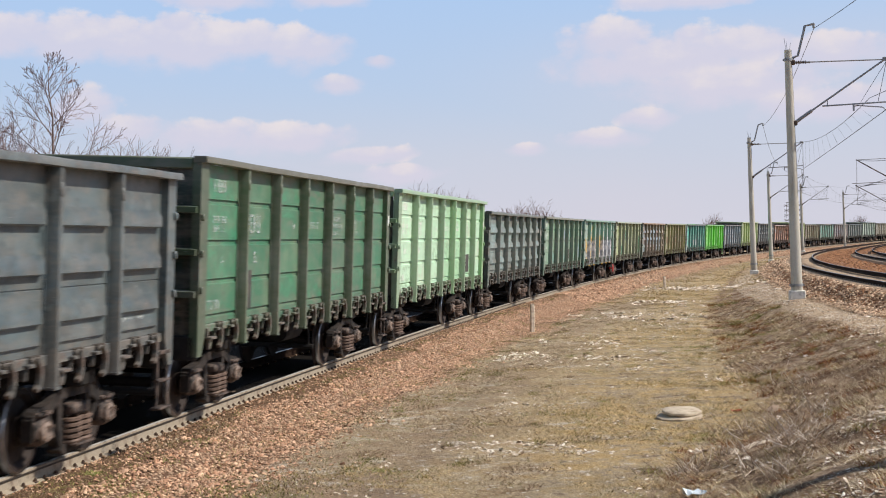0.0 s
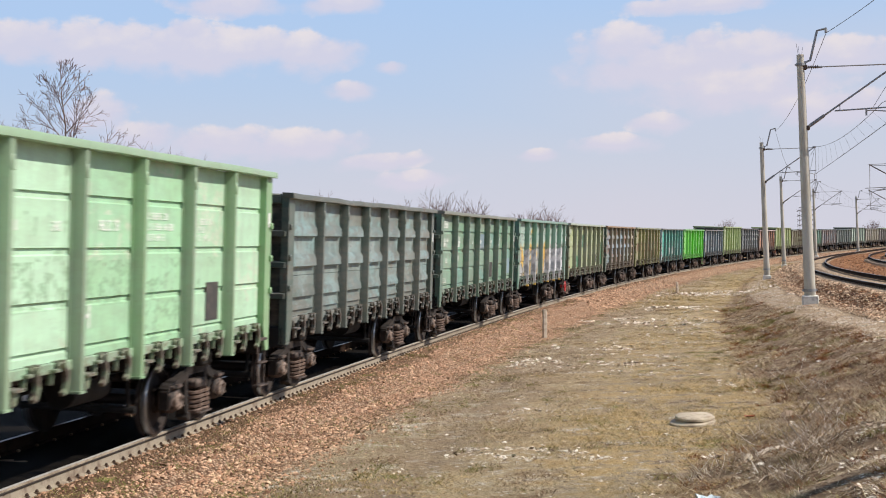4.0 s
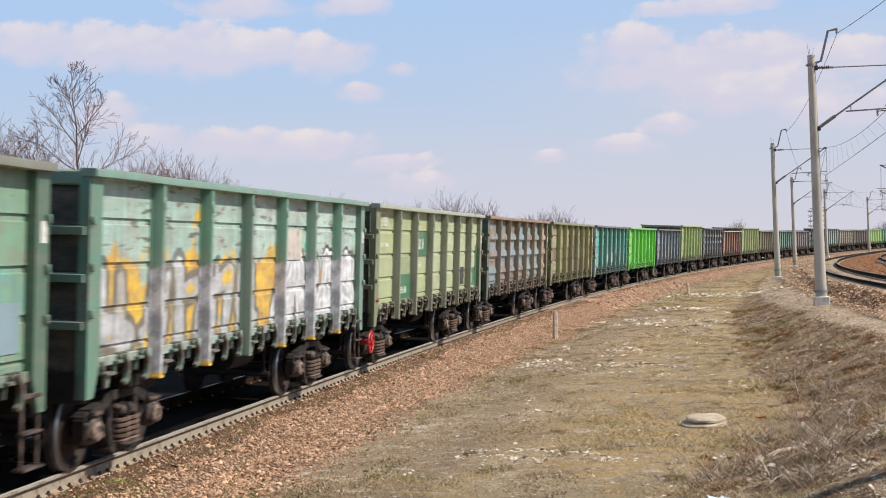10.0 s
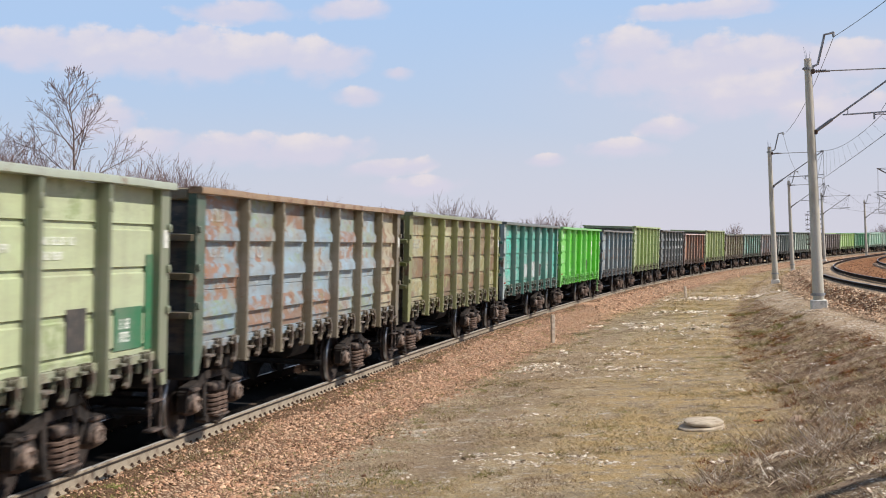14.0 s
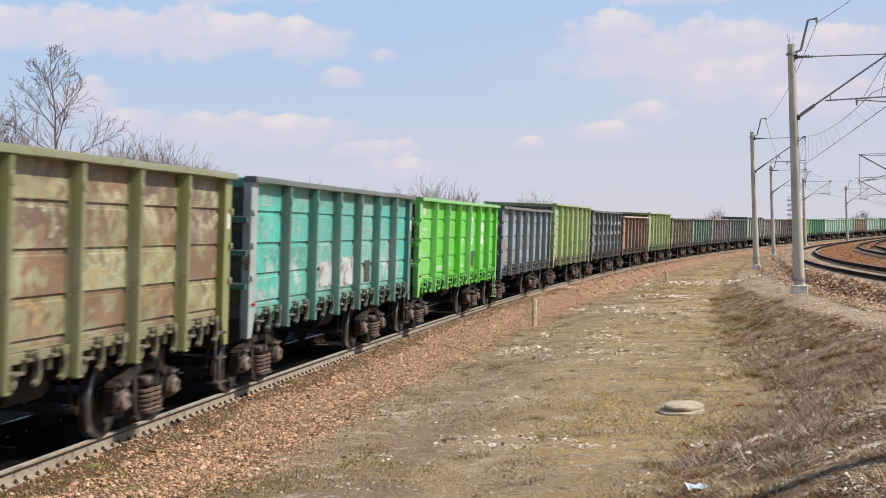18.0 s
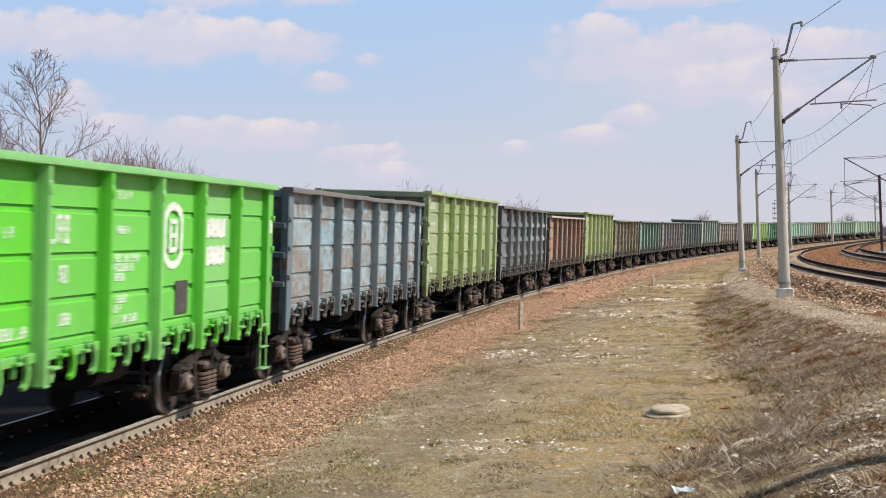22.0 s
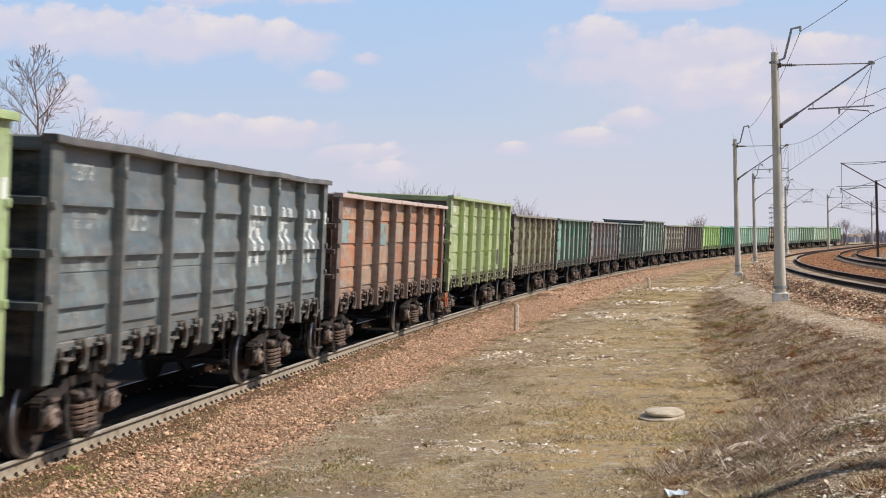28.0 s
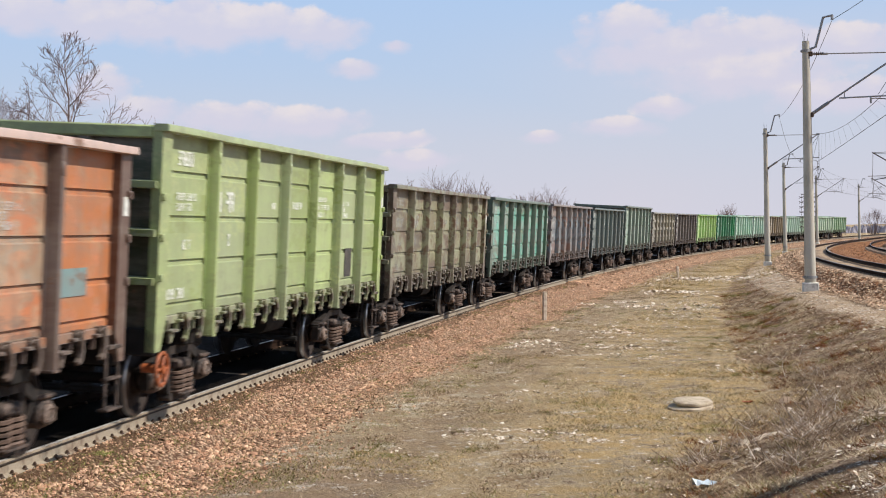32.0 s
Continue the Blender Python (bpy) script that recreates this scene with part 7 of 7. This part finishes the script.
def train():
    low, tall = 3.46, 3.74
    blue = patch((120, 152, 165), "blue_touch_up")
    dgreen = patch((22, 112, 68), "dark_green_touch_up")
    pale = patch((222, 212, 196), "pale_primer", 1.0)
    cool = patch((196, 208, 208), "cool_primer", 1.6)
    cyan = patch((120, 156, 156), "pale_blue_remnant", 1.5)
    plate = lambda k=5: (k, 0.55, 0.85, 0.08, 0.32, M_PLATE, "chalk_plate", "dark chalk plate")
    rust_brown = (0.10, 0.045, 0.022, 1)
    # colour, label, extras; in the train's order
    specs = [
        dict(patchy=1.6, grime=0.4, streak=0.45, cells=((0.2, 0.4, (86, 100, 102)), (0.7, 0.85, (76, 92, 98))), rgb=(60, 72, 74), h=low, style="pressed", label="dark blue-grey open wagon with pressed steel sides", fade=(88, 102, 104),
             marks=((6, 0.25, 0.10, 0.8, 0.14), (5, 0.5, 0.08, 0.5, 0.14), (6, 0.6, 0.2, 0.3, 0.1))),
        dict(cells=((0.8, 0.9, (70, 112, 82)), (0.1, 0.2, (52, 138, 98))), grime=0.5, patchy=1.5, fade_amount=0.4, rgb=(33, 108, 74), h=tall, style="grooved", label="dark green open wagon with white stencilling", trim=(70, 92, 60), cap=(96, 92, 66), fade=(86, 122, 90), rust=0.14, patches=[(1, 0.08, 0.4, 0.06, 0.33, M_PLATE, "chalk_plate", "dark chalk plate")]),
        dict(cells=((0.86, 0.93, (206, 214, 190)), (0.02, 0.10, (130, 168, 128))), rgb=(170, 212, 174), h=tall, style="grooved", label="clean mint green open wagon", fade=(166, 208, 166), rust=0.08, streak=0.25, trim=(152, 190, 142), patches=[plate()]),
        dict(cells=((0.12, 0.30, (132, 162, 160)), (0.62, 0.78, (124, 126, 114)), (0.88, 1.05, (92, 108, 100))), grime=0.5, rgb=(104, 122, 118), h=low, style="pressed", label="weathered grey-green open wagon with a bent top rail", fade=(102, 122, 116), fade_amount=0.6, rust=0.24, streak=0.55, patchy=1.4, bent=True, trim=(78, 98, 88), cap=(84, 88, 76), worn=(1.5, 3.0, (140, 164, 162)), marks=((2, 0.2, 0.62, 0.8, 0.3), (1, 0.05, 0.28, 0.2, 0.14), (3, 0.2, 0.60, 0.7, 0.2), (4, 0.2, 0.62, 0.6, 0.12))),
        dict(grime=0.35, cells=((0.15, 0.32, (112, 160, 150)), (0.70, 0.82, (132, 150, 128))), rgb=(118, 160, 132), h=low, style="grooved", label="faded sage green open wagon with blue touch-ups", fade=(128, 164, 138), rust=0.14, streak=0.5, trim=(84, 122, 100), cap=(112, 114, 92),
             patches=[(3, 0.03, 0.92, 0.55, 0.78, blue, "paint_patch", "blue repainted square"), (6, 0.08, 0.9, 0.1, 0.36, blue, "paint_patch", "blue repainted square"), plate(4)]),
        dict(gash=0.85, cells=((0.70, 0.90, (76, 186, 146)),), rgb=(166, 196, 184), h=low, style="grooved", label="mint green open wagon covered in yellow and silver graffiti", fade=(176, 196, 184), rust=0.22, streak=0.6, tags=True, trim=(112, 160, 138), tag_trim=True, patches=[(4, 0.15, 0.8, 0.52, 0.78, pale, "paint_patch", "pale repainted square")], marks=()),
        dict(cells=((0.9, 1.0, (140, 156, 104)), (0.05, 0.16, (178, 184, 146))), rgb=(168, 180, 134), h=low, style="grooved", label="pale olive open wagon with dark green repainted squares", fade=(168, 178, 130), rust=0.04, trim=(128, 138, 106), cap=(172, 184, 156),
             patches=[(2, 0.04, 0.99, 0.5, 0.8, dgreen, "paint_patch", "dark green square"), (3, 0.05, 0.5, 0.78, 0.95, dgreen, "paint_patch", "dark green square"), (1, 0.1, 0.98, 0.02, 0.3, dgreen, "paint_patch", "dark green square"), (6, 0.3, 0.8, 0.04, 0.3, dgreen, "paint_patch", "dark green square"), (6, 0.84, 0.985, 0.02, 0.62, dgreen, "paint_patch", "dark green stripe"), plate(5)],
             marks=((0, 0.3, 0.90, 0.55, 0.19), (2, 0.16, 0.65, 1.1, 0.24), (3, 0.1, 0.86, 0.5, 0.09), (3, 0.1, 0.81, 0.5, 0.09), (2, 0.45, 0.40, 0.25, 0.15), (1, 0.3, 0.12, 0.8, 0.14), (4, 0.15, 0.72, 0.9, 0.085), (4, 0.15, 0.66, 1.1, 0.085), (5, 0.15, 0.70, 0.9, 0.085), (5, 0.15, 0.62, 0.6, 0.085), (6, 0.4, 0.2, 0.3, 0.12), (6, 0.4, 0.12, 0.3, 0.12), (0, 0.3, 0.64, 0.7, 0.09))),
        dict(cells=((0.02, 0.20, (150, 98, 54)), (0.30, 0.40, (132, 152, 110)), (0.92, 1.2, (140, 92, 54)), (0.66, 0.76, (150, 168, 180))), odd={6: (178, 166, 126)}, patchy=1.7, grime=0.45, post=(58, 92, 66), rgb=(132, 158, 174), h=low, style="pressed", label="blue-grey open wagon blotched with orange rust", fade=(150, 146, 124), fade_amount=0.4, rust=0.34, rust_c=(0.16, 0.07, 0.026, 1), streak=0.5, trim=(120, 108, 78), cap=(140, 108, 66), cap_rust=0.5),
        dict(cells=((0.06, 0.30, (112, 78, 48)), (0.38, 0.50, (172, 152, 98)), (0.82, 1.1, (98, 68, 50)), (0.54, 0.61, (188, 192, 160))), grime=0.5, rgb=(134, 132, 84), h=low, style="grooved", label="olive open wagon with brown rusted side plates", fade=(158, 154, 110), rust=0.44, rust_c=(0.17, 0.08, 0.034, 1), worn=(2.5, 3.3, (190, 188, 152)), patchy=1.8, trim=(138, 142, 76), marks=((0, 0.3, 0.7, 0.6, 0.2), (1, 0.2, 0.72, 0.5, 0.24))),
        dict(grime=0.4, cells=((0.86, 0.98, (150, 182, 176)), (0.04, 0.14, (58, 128, 112))), rgb=(46, 170, 150), h=low, style="grooved", label="teal open wagon with grey primer patches", fade=(66, 184, 164), rust=0.20, streak=0.3, post=(158, 172, 170), trim=(62, 136, 122), cap=(92, 98, 88), worn=(1.42, 2.15, (190, 200, 196)),
             patches=[(2, 0.45, 0.985, 0.10, 0.34, cool, "paint_patch", "pale blue-grey primer square"), (3, 0.02, 0.985, 0.08, 0.37, cool, "paint_patch", "pale blue-grey primer square"), (4, 0.02, 0.40, 0.10, 0.36, cool, "paint_patch", "pale blue-grey primer square"), plate(4)]),
        dict(rgb=(92, 188, 50), h=low, style="grooved", label="freshly painted bright green open wagon", fade=(98, 192, 56), rust=-0.2, streak=0.05, hardware=True, step_c=(92, 188, 50), patches=[plate(4)],
             marks=((0, 0.2, 0.90, 0.5, 0.18), (0, 0.25, 0.66, 0.7, 0.07), (0, 0.25, 0.60, 0.7, 0.07), (0, 0.1, 0.36, 0.8, 0.07), (0, 0.1, 0.31, 0.9, 0.07), (1, 0.4, 0.66, 0.5, 0.12), (2, 0.08, 0.68, 1.2, 0.32), (2, 0.35, 0.42, 0.3, 0.2), (2, 0.35, 0.16, 0.3, 0.14), (1, 0.5, 0.12, 0.7, 0.13), (3, 0.3, 0.9, 0.5, 0.1), (3, 0.3, 0.68, 0.4, 0.1), (3, 0.08, 0.50, 1.2, 0.1), (3, 0.08, 0.44, 1.0, 0.1), (3, 0.08, 0.38, 0.7, 0.1), (3, 0.08, 0.24, 0.8, 0.1), (3, 0.08, 0.18, 0.6, 0.1), (3, 0.08, 0.11, 1.2, 0.1)),
             emblem=True),
        dict(cells=((0.74, 0.88, (142, 118, 98)), (0.12, 0.26, (118, 108, 100)), (0.45, 0.55, (176, 190, 190))), patchy=1.5, grime=0.6, rgb=(146, 180, 194), h=low, style="grooved", label="faded blue-grey open wagon flecked with rust", fade=(128, 146, 150), fade_amount=0.45, streak=0.45, rust=0.42, rust_c=(0.155, 0.10, 0.062, 1), faint=True, trim=(92, 118, 128), cap=(92, 86, 78), bent=True, marks=(), patches=[(1, 0.1, 0.5, 0.04, 0.3, patch((122, 96, 86), "brown_patch"), "paint_patch", "brown bare square")]),
        dict(grime=0.35, cells=((0.88, 1.0, (132, 150, 86)), (0.05, 0.14, (164, 178, 118))), rgb=(150, 170, 110), h=3.8, style="grooved", label="yellow-green open wagon with high sides", fade=(154, 172, 110), rust=0.04, streak=0.2, patches=[plate()]),
        dict(patchy=1.5, streak=0.5, cells=((0.15, 0.3, (98, 114, 118)), (0.7, 0.85, (74, 82, 84))), grime=0.5, rgb=(86, 100, 106), h=3.66, style="pressed", label="dark slate open wagon with pressed sides and large pale marks", fade=(100, 114, 118), rust=0.12, trim=(78, 90, 90), cap=(72, 66, 58), bent=True, letters=True, worn=(1.45, 2.9, (116, 132, 134))),
        dict(cells=((0.06, 0.30, (198, 116, 70)), (0.40, 0.56, (184, 150, 116)), (0.60, 0.64, (138, 152, 146)), (0.80, 1.05, (156, 92, 58))), patchy=1.6, odd={6: (192, 122, 78)}, grime=0.85, streak=0.5, rgb=(178, 118, 80), h=low, style="grooved", label="rusty orange-brown open wagon with pale blue remnants", fade=(172, 142, 112), fade_amount=0.75, rust=0.40, rust_c=(0.36, 0.125, 0.048, 1), worn=(1.5, 3.3, (160, 134, 108)), trim=(104, 76, 62), cap=(204, 172, 156), cap_rust=0.34,
             patches=[(0, 0.1, 0.6, 0.55, 0.8, cyan, "paint_patch", "pale blue remnant"), (2, 0.1, 0.8, 0.52, 0.78, cyan, "paint_patch", "pale blue remnant"), (6, 0.2, 0.6, 0.2, 0.36, cyan, "paint_patch", "pale blue remnant")]),
        dict(grime=0.35, cells=((0.88, 1.0, (142, 156, 92)), (0.05, 0.14, (176, 186, 128))), rgb=(153, 169, 109), h=3.8, style="grooved", label="light yellow-green open wagon with high sides", fade=(160, 178, 112), rust=0.06, streak=0.25, patches=[plate()], handwheel=True),
        dict(cells=((0.1, 0.35, (96, 74, 56)), (0.55, 0.7, (146, 150, 116)), (0.85, 1.1, (88, 76, 62))), grime=0.6, rgb=(112, 106, 80), h=low, style="grooved", label="brown and olive open wagon, heavily worn", fade=(132, 134, 104), fade_amount=0.6, rust=0.46, rust_c=rust_brown, worn=(1.5, 3.2, (150, 152, 120)), patchy=1.6),
        dict(cells=((0.1, 0.26, (156, 184, 172)), (0.8, 0.95, (120, 110, 90))), grime=0.5, rgb=(80, 164, 144), h=low, style="grooved", label="worn teal open wagon with rusty streaks", fade=(110, 176, 160), rust=0.36, worn=(1.5, 3.2, (150, 170, 160)), patchy=1.6, streak=0.5, trim=(84, 112, 92)),
        dict(cells=((0.1, 0.3, (104, 124, 134)), (0.7, 0.9, (134, 92, 74))), rgb=(112, 104, 100), h=low, style="grooved", label="grey-brown open wagon with faded sides", fade=(138, 128, 126), fade_amount=0.5, rust=0.42, rust_c=rust_brown, worn=(1.5, 3.2, (124, 138, 144)), patchy=1.6),
        dict(rgb=(78, 94, 90), h=low, style="grooved", label="dark grey-green open wagon with dusty sides", fade=(88, 102, 98), rust=0.08),
        dict(rgb=(142, 164, 148), h=tall, style="grooved", label="pale grey-green open wagon with high sides", fade=(150, 170, 156), rust=0.06, trim=(112, 130, 116)),
        dict(rgb=(122, 118, 100), h=low, style="pressed", label="brown-grey open wagon with scuffed sides", fade=(134, 132, 118), rust=0.28, rust_c=rust_brown),
        dict(rgb=(84, 78, 72), h=low, style="grooved", label="dark brown-grey open wagon with rust stains", fade=(96, 92, 84), rust=0.22, rust_c=rust_brown),
        dict(rgb=(144, 180, 98), h=low, style="grooved", label="bright yellow-green open wagon with clean paint", fade=(148, 184, 106), rust=0.02),
        dict(rgb=(26, 122, 78), h=low, style="grooved", label="deep green open wagon with clean paint", fade=(34, 128, 86), rust=0.02),
        dict(rgb=(150, 182, 162), h=low, style="grooved", label="pale green open wagon with clean paint", fade=(140, 182, 156), rust=0.05),
        dict(rgb=(142, 172, 154), h=low, style="grooved", label="dull mint green open wagon with dusty sides", fade=(130, 172, 148), rust=0.10),
        dict(rgb=(122, 108, 80), h=low, style="grooved", label="olive brown open wagon with rusted plates", fade=(132, 122, 94), rust=0.30, rust_c=rust_brown),
        dict(rgb=(152, 180, 162), h=low, style="grooved", label="faded green open wagon with dusty ribs", fade=(146, 180, 158), rust=0.08),
        dict(rgb=(108, 140, 110), h=low, style="grooved", label="green open wagon with white stencilling", fade=(116, 146, 118), rust=0.08),
        dict(rgb=(156, 182, 152), h=low, style="grooved", label="very pale green open wagon", fade=(162, 186, 158), rust=0.05),
        dict(rgb=(122, 156, 118), h=low, style="grooved", label="green open wagon at the train's end", fade=(130, 162, 126), rust=0.06),
    ]
    for i, d in enumerate(specs):
        gain = 1.05 if i < 16 else 1.13                # rear wagons are paled further: distance haze put into their paint
        d["rgb"], d["fade"] = ([min(250, gain * v) for v in d[key_]] for key_ in ("rgb", "fade"))
        key = "wagon_paint"
        common = dict(fade=lin(*d["fade"]), fade_amount=d.get("fade_amount", 0.35), rust_amount=d.get("rust", 0.12), streak=d.get("streak", 0.35), rust=d.get("rust_c", (0.13, 0.055, 0.025, 1)))
        s = dict(h=d["h"], style=d["style"], label=d["label"], bent=d.get("bent", False))
        s["paint"] = paint(key, lin(*d["rgb"]), tags=d.get("tags"), worn=(*d["worn"][:2], lin(*d["worn"][2])) if "worn" in d else None, patchy=d.get("patchy", 0.9), grime=(d.get("grime", 0.15), d["h"]), cells=[(lo, hi, lin(*tint)) for lo, hi, tint in d.get("cells", ())], gash=d.get("gash", 0.0), **common)
        if "trim" in d:
            s["trim"] = paint("wagon_trim", lin(*[0.93 * v for v in d["trim"]]), rust_amount=max(0.1, d.get("rust", 0.1) * 0.6), streak=d.get("streak", 0.35))
        if "tag_trim" in d:
            s["sprayed"] = paint("sprayed_trim", lin(*d["trim"]), rust_amount=0.12, streak=0.35, dip=2.42)
        if "cap" in d:
            s["cap"] = paint("top_rail_paint", lin(*d["cap"]), rust_amount=d.get("cap_rust", 0.22), streak=0.3, patchy=2.0)
        if d.get("hardware"):
            s["hardware"] = s["paint"]
        else:
            own = d.get("trim", d["rgb"])
            s["hardware"] = paint("latch_paint", lin(*[0.70 * v + 0.13 * e for v, e in zip(own, (96, 74, 60))]), rust_amount=0.62, streak=0.6, patchy=4.0, rust=(0.07, 0.045, 0.032, 1))
            s["sill"] = paint("sill_paint", lin(*[0.85 * v + 0.1 * e for v, e in zip(d["rgb"], (96, 74, 60))]), rust_amount=0.36, streak=0.9, patchy=2.5)
        if "post" in d:
            s["post"] = paint("post_paint", lin(*d["post"]), rust_amount=0.3, streak=0.4)
        if "step_c" in d:
            s["step"] = patch(d["step_c"], "step_paint")
        # end sheets: side colour cut to a third, the gap's shade painted in
        s["end"] = paint("shaded_end_paint", lin(*[0.34 * v + 4 for v in d["rgb"]]), rust_amount=0.2, streak=0.5, grime=(0.7, d["h"]))
        s["odd"] = {k: paint("odd_plate", lin(*c), rust_amount=0.54, streak=0.5, patchy=2.2, rust=common["rust"], fade=lin(*d["fade"])) for k, c in d.get("odd", {}).items()}
        if "marks" in d:
            s["marks"] = d["marks"]
        if d.get("grime", 0) >= 0.4:
            s["ink"] = M_FADED
        s["patches"] = d.get("patches", ())
        root = wagon(s, i)
        if d.get("emblem"):
            g = Geo()
            x, z = EDGES[4] * 0.5 + EDGES[5] * 0.5 - 0.05, 2.62
            ring = [(0.40 * math.cos(a), 0.25 * math.sin(a) + (0.20 if math.sin(a) >= 0 else -0.20)) for a in np.linspace(0.1, 2 * math.pi + 0.1, 25)[:-1]]
            for k in range(24):
                (x0, z0), (x1, z1) = ring[k], ring[(k + 1) % 24]
                g.add([(x + x0, -(SKIN + 0.012), z + z0), (x + x1, -(SKIN + 0.012), z + z1), (x + x1 * 0.72, -(SKIN + 0.012), z + z1 * 0.76), (x + x0 * 0.72, -(SKIN + 0.012), z + z0 * 0.76)], [(0, 1, 2, 3)])
            g.box((x - 0.12, -(SKIN + 0.012), z), (0.09, 0.004, 0.46))
            g.box((x + 0.12, -(SKIN + 0.012), z), (0.09, 0.004, 0.40))
            g.box((x, -(SKIN + 0.012), z + 0.19), (0.26, 0.004, 0.07))
            g.box((x, -(SKIN + 0.0125), z), (0.26, 0.004, 0.06))
            g.box((x, -(SKIN + 0.012), z - 0.19), (0.26, 0.004, 0.07))
            for zz in (2.72, 2.32):
                b = Geo()
                for kk in range(6):
                    b.box((EDGES[5] * 0.45 + EDGES[6] * 0.55 - 0.38 + 0.152 * kk, -(SKIN + 0.012), zz + 0.02 * (kk % 2)), (0.13, 0.004, 0.27))
                b.box((EDGES[5] * 0.45 + EDGES[6] * 0.55, -(SKIN + 0.010), zz - 0.02), (0.88, 0.004, 0.16))
                part("lettering", b, M_WHITE, root, "white painted block")["kind"] = "stuff"
            part("emblem", g, M_WHITE, root, "white painted oval emblem")
        if d.get("letters") or d.get("faint"):
            g = Geo()
            lo, hi = SILL, d["h"] - 0.16
            steps, depth = [0.0], [0.0]
            for f, hh, dd in ((0.50, 0.25, 0.085), (0.77, 0.25, 0.085)) if d["style"] == "pressed" else ():
                z = lo + (hi - lo) * f
                steps += [z - hh / 2, z - hh / 2 + 0.022, z + hh / 2 - 0.10, z + hh / 2]
                depth += [0.0, dd, dd * 0.9, 0.0]

            def bar(x, z, w, tall):
                """A painted upright that follows the pressed relief."""
                zs = sorted([z - tall / 2, z + tall / 2] + [q for q in steps if abs(q - z) < tall / 2 - 0.005])
                for z0, z1 in zip(zs[:-1], zs[1:]):
                    y0, y1 = (-(SKIN + 0.007 + float(np.interp(q, steps, depth))) for q in (z0, z1))
                    g.add([(x - w / 2, y0, z0), (x + w / 2, y0, z0), (x + w / 2, y1, z1), (x - w / 2, y1, z1)], [(0, 1, 2, 3)])
            for k in (4, 5, 6):
                x = EDGES[k] * 0.5 + EDGES[k + 1] * 0.5
                for dx, dz, ww, hh in ((-0.24, 0, 0.18, 0.64), (-0.05, 0.02, 0.20, 0.22), (0.18, 0.17, 0.24, 0.28), (0.20, -0.18, 0.22, 0.26)):
                    bar(x + dx, 2.76 + dz, ww, hh)
                for dx in (-0.28, 0.22):
                    bar(x + dx * 0.85, 2.26, 0.20, 0.34)
            part("lettering", g, M_LETTER if d.get("letters") else M_FADED, root, "large pale painted marks")["kind"] = "stuff"
        if d.get("handwheel") or i == 6:
            g = Geo()
            c = (-5.72, -1.30, 0.62) if i == 6 else (-5.72, -1.36, 0.70)
            rim = [(c[0] + 0.21 * math.cos(a), c[1], c[2] + 0.21 * math.sin(a)) for a in np.linspace(0, 2 * math.pi, 21)]
            g.tube(rim, 0.025, 6, caps=False)
            g.tube([(c[0], c[1] - 0.04, c[2]), (c[0], -1.1, c[2])], 0.06, 10)
            wheel = part("brake_handwheel", g, M_RED if i == 6 else M_ORANGE, root, "red handbrake wheel" if i == 6 else "orange handbrake wheel")
            for a in range(6):
                spoke = Geo().tube([c, (c[0] + 0.21 * math.cos(a * math.pi / 3), c[1], c[2] + 0.21 * math.sin(a * math.pi / 3))], 0.02, 5)
                part("spoke", spoke, M_RED if i == 6 else M_ORANGE, wheel)
        if i in (6, 9, 10):
            g = Geo().box((-HALF + 0.2, -(SIDE + 0.075), 1.50), (0.13, 0.04, 0.05), bevel=0.012)
            part("lamp_bracket", g, M_RED, root, "small red lamp bracket")


train()




# ---- what moves ----
def motions():
    cant = Matrix.Rotation(CANT, 4, "X")
    times = [float(t) for t in range(33)]
    fine = [k / 10 for k in range(321)]
    for i, (root, sets) in enumerate(WAGONS):
        rows = []
        for t in times:
            mid = -4.657457 + 13.92 * i - rolled(t) + 6.96
            xs, ys, _ = broad([mid - 4.33, mid + 4.33])
            hd = math.atan2(ys[1] - ys[0], xs[1] - xs[0])
            rows.append((t, Matrix.Translation(((xs[0] + xs[1]) / 2, (ys[0] + ys[1]) / 2, 0)) @ Matrix.Rotation(hd, 4, "Z") @ cant))
        walk(root, rows)
        spin = [(t, math.degrees(-(rolled(t) - rolled(0)) / 0.4785)) for t in fine]
        for wheelset, x in sets:
            walk(wheelset, [(t, pose(x, 0, 0.4785, 0, a + 37 * x, 0)) for t, a in spin])


motions()
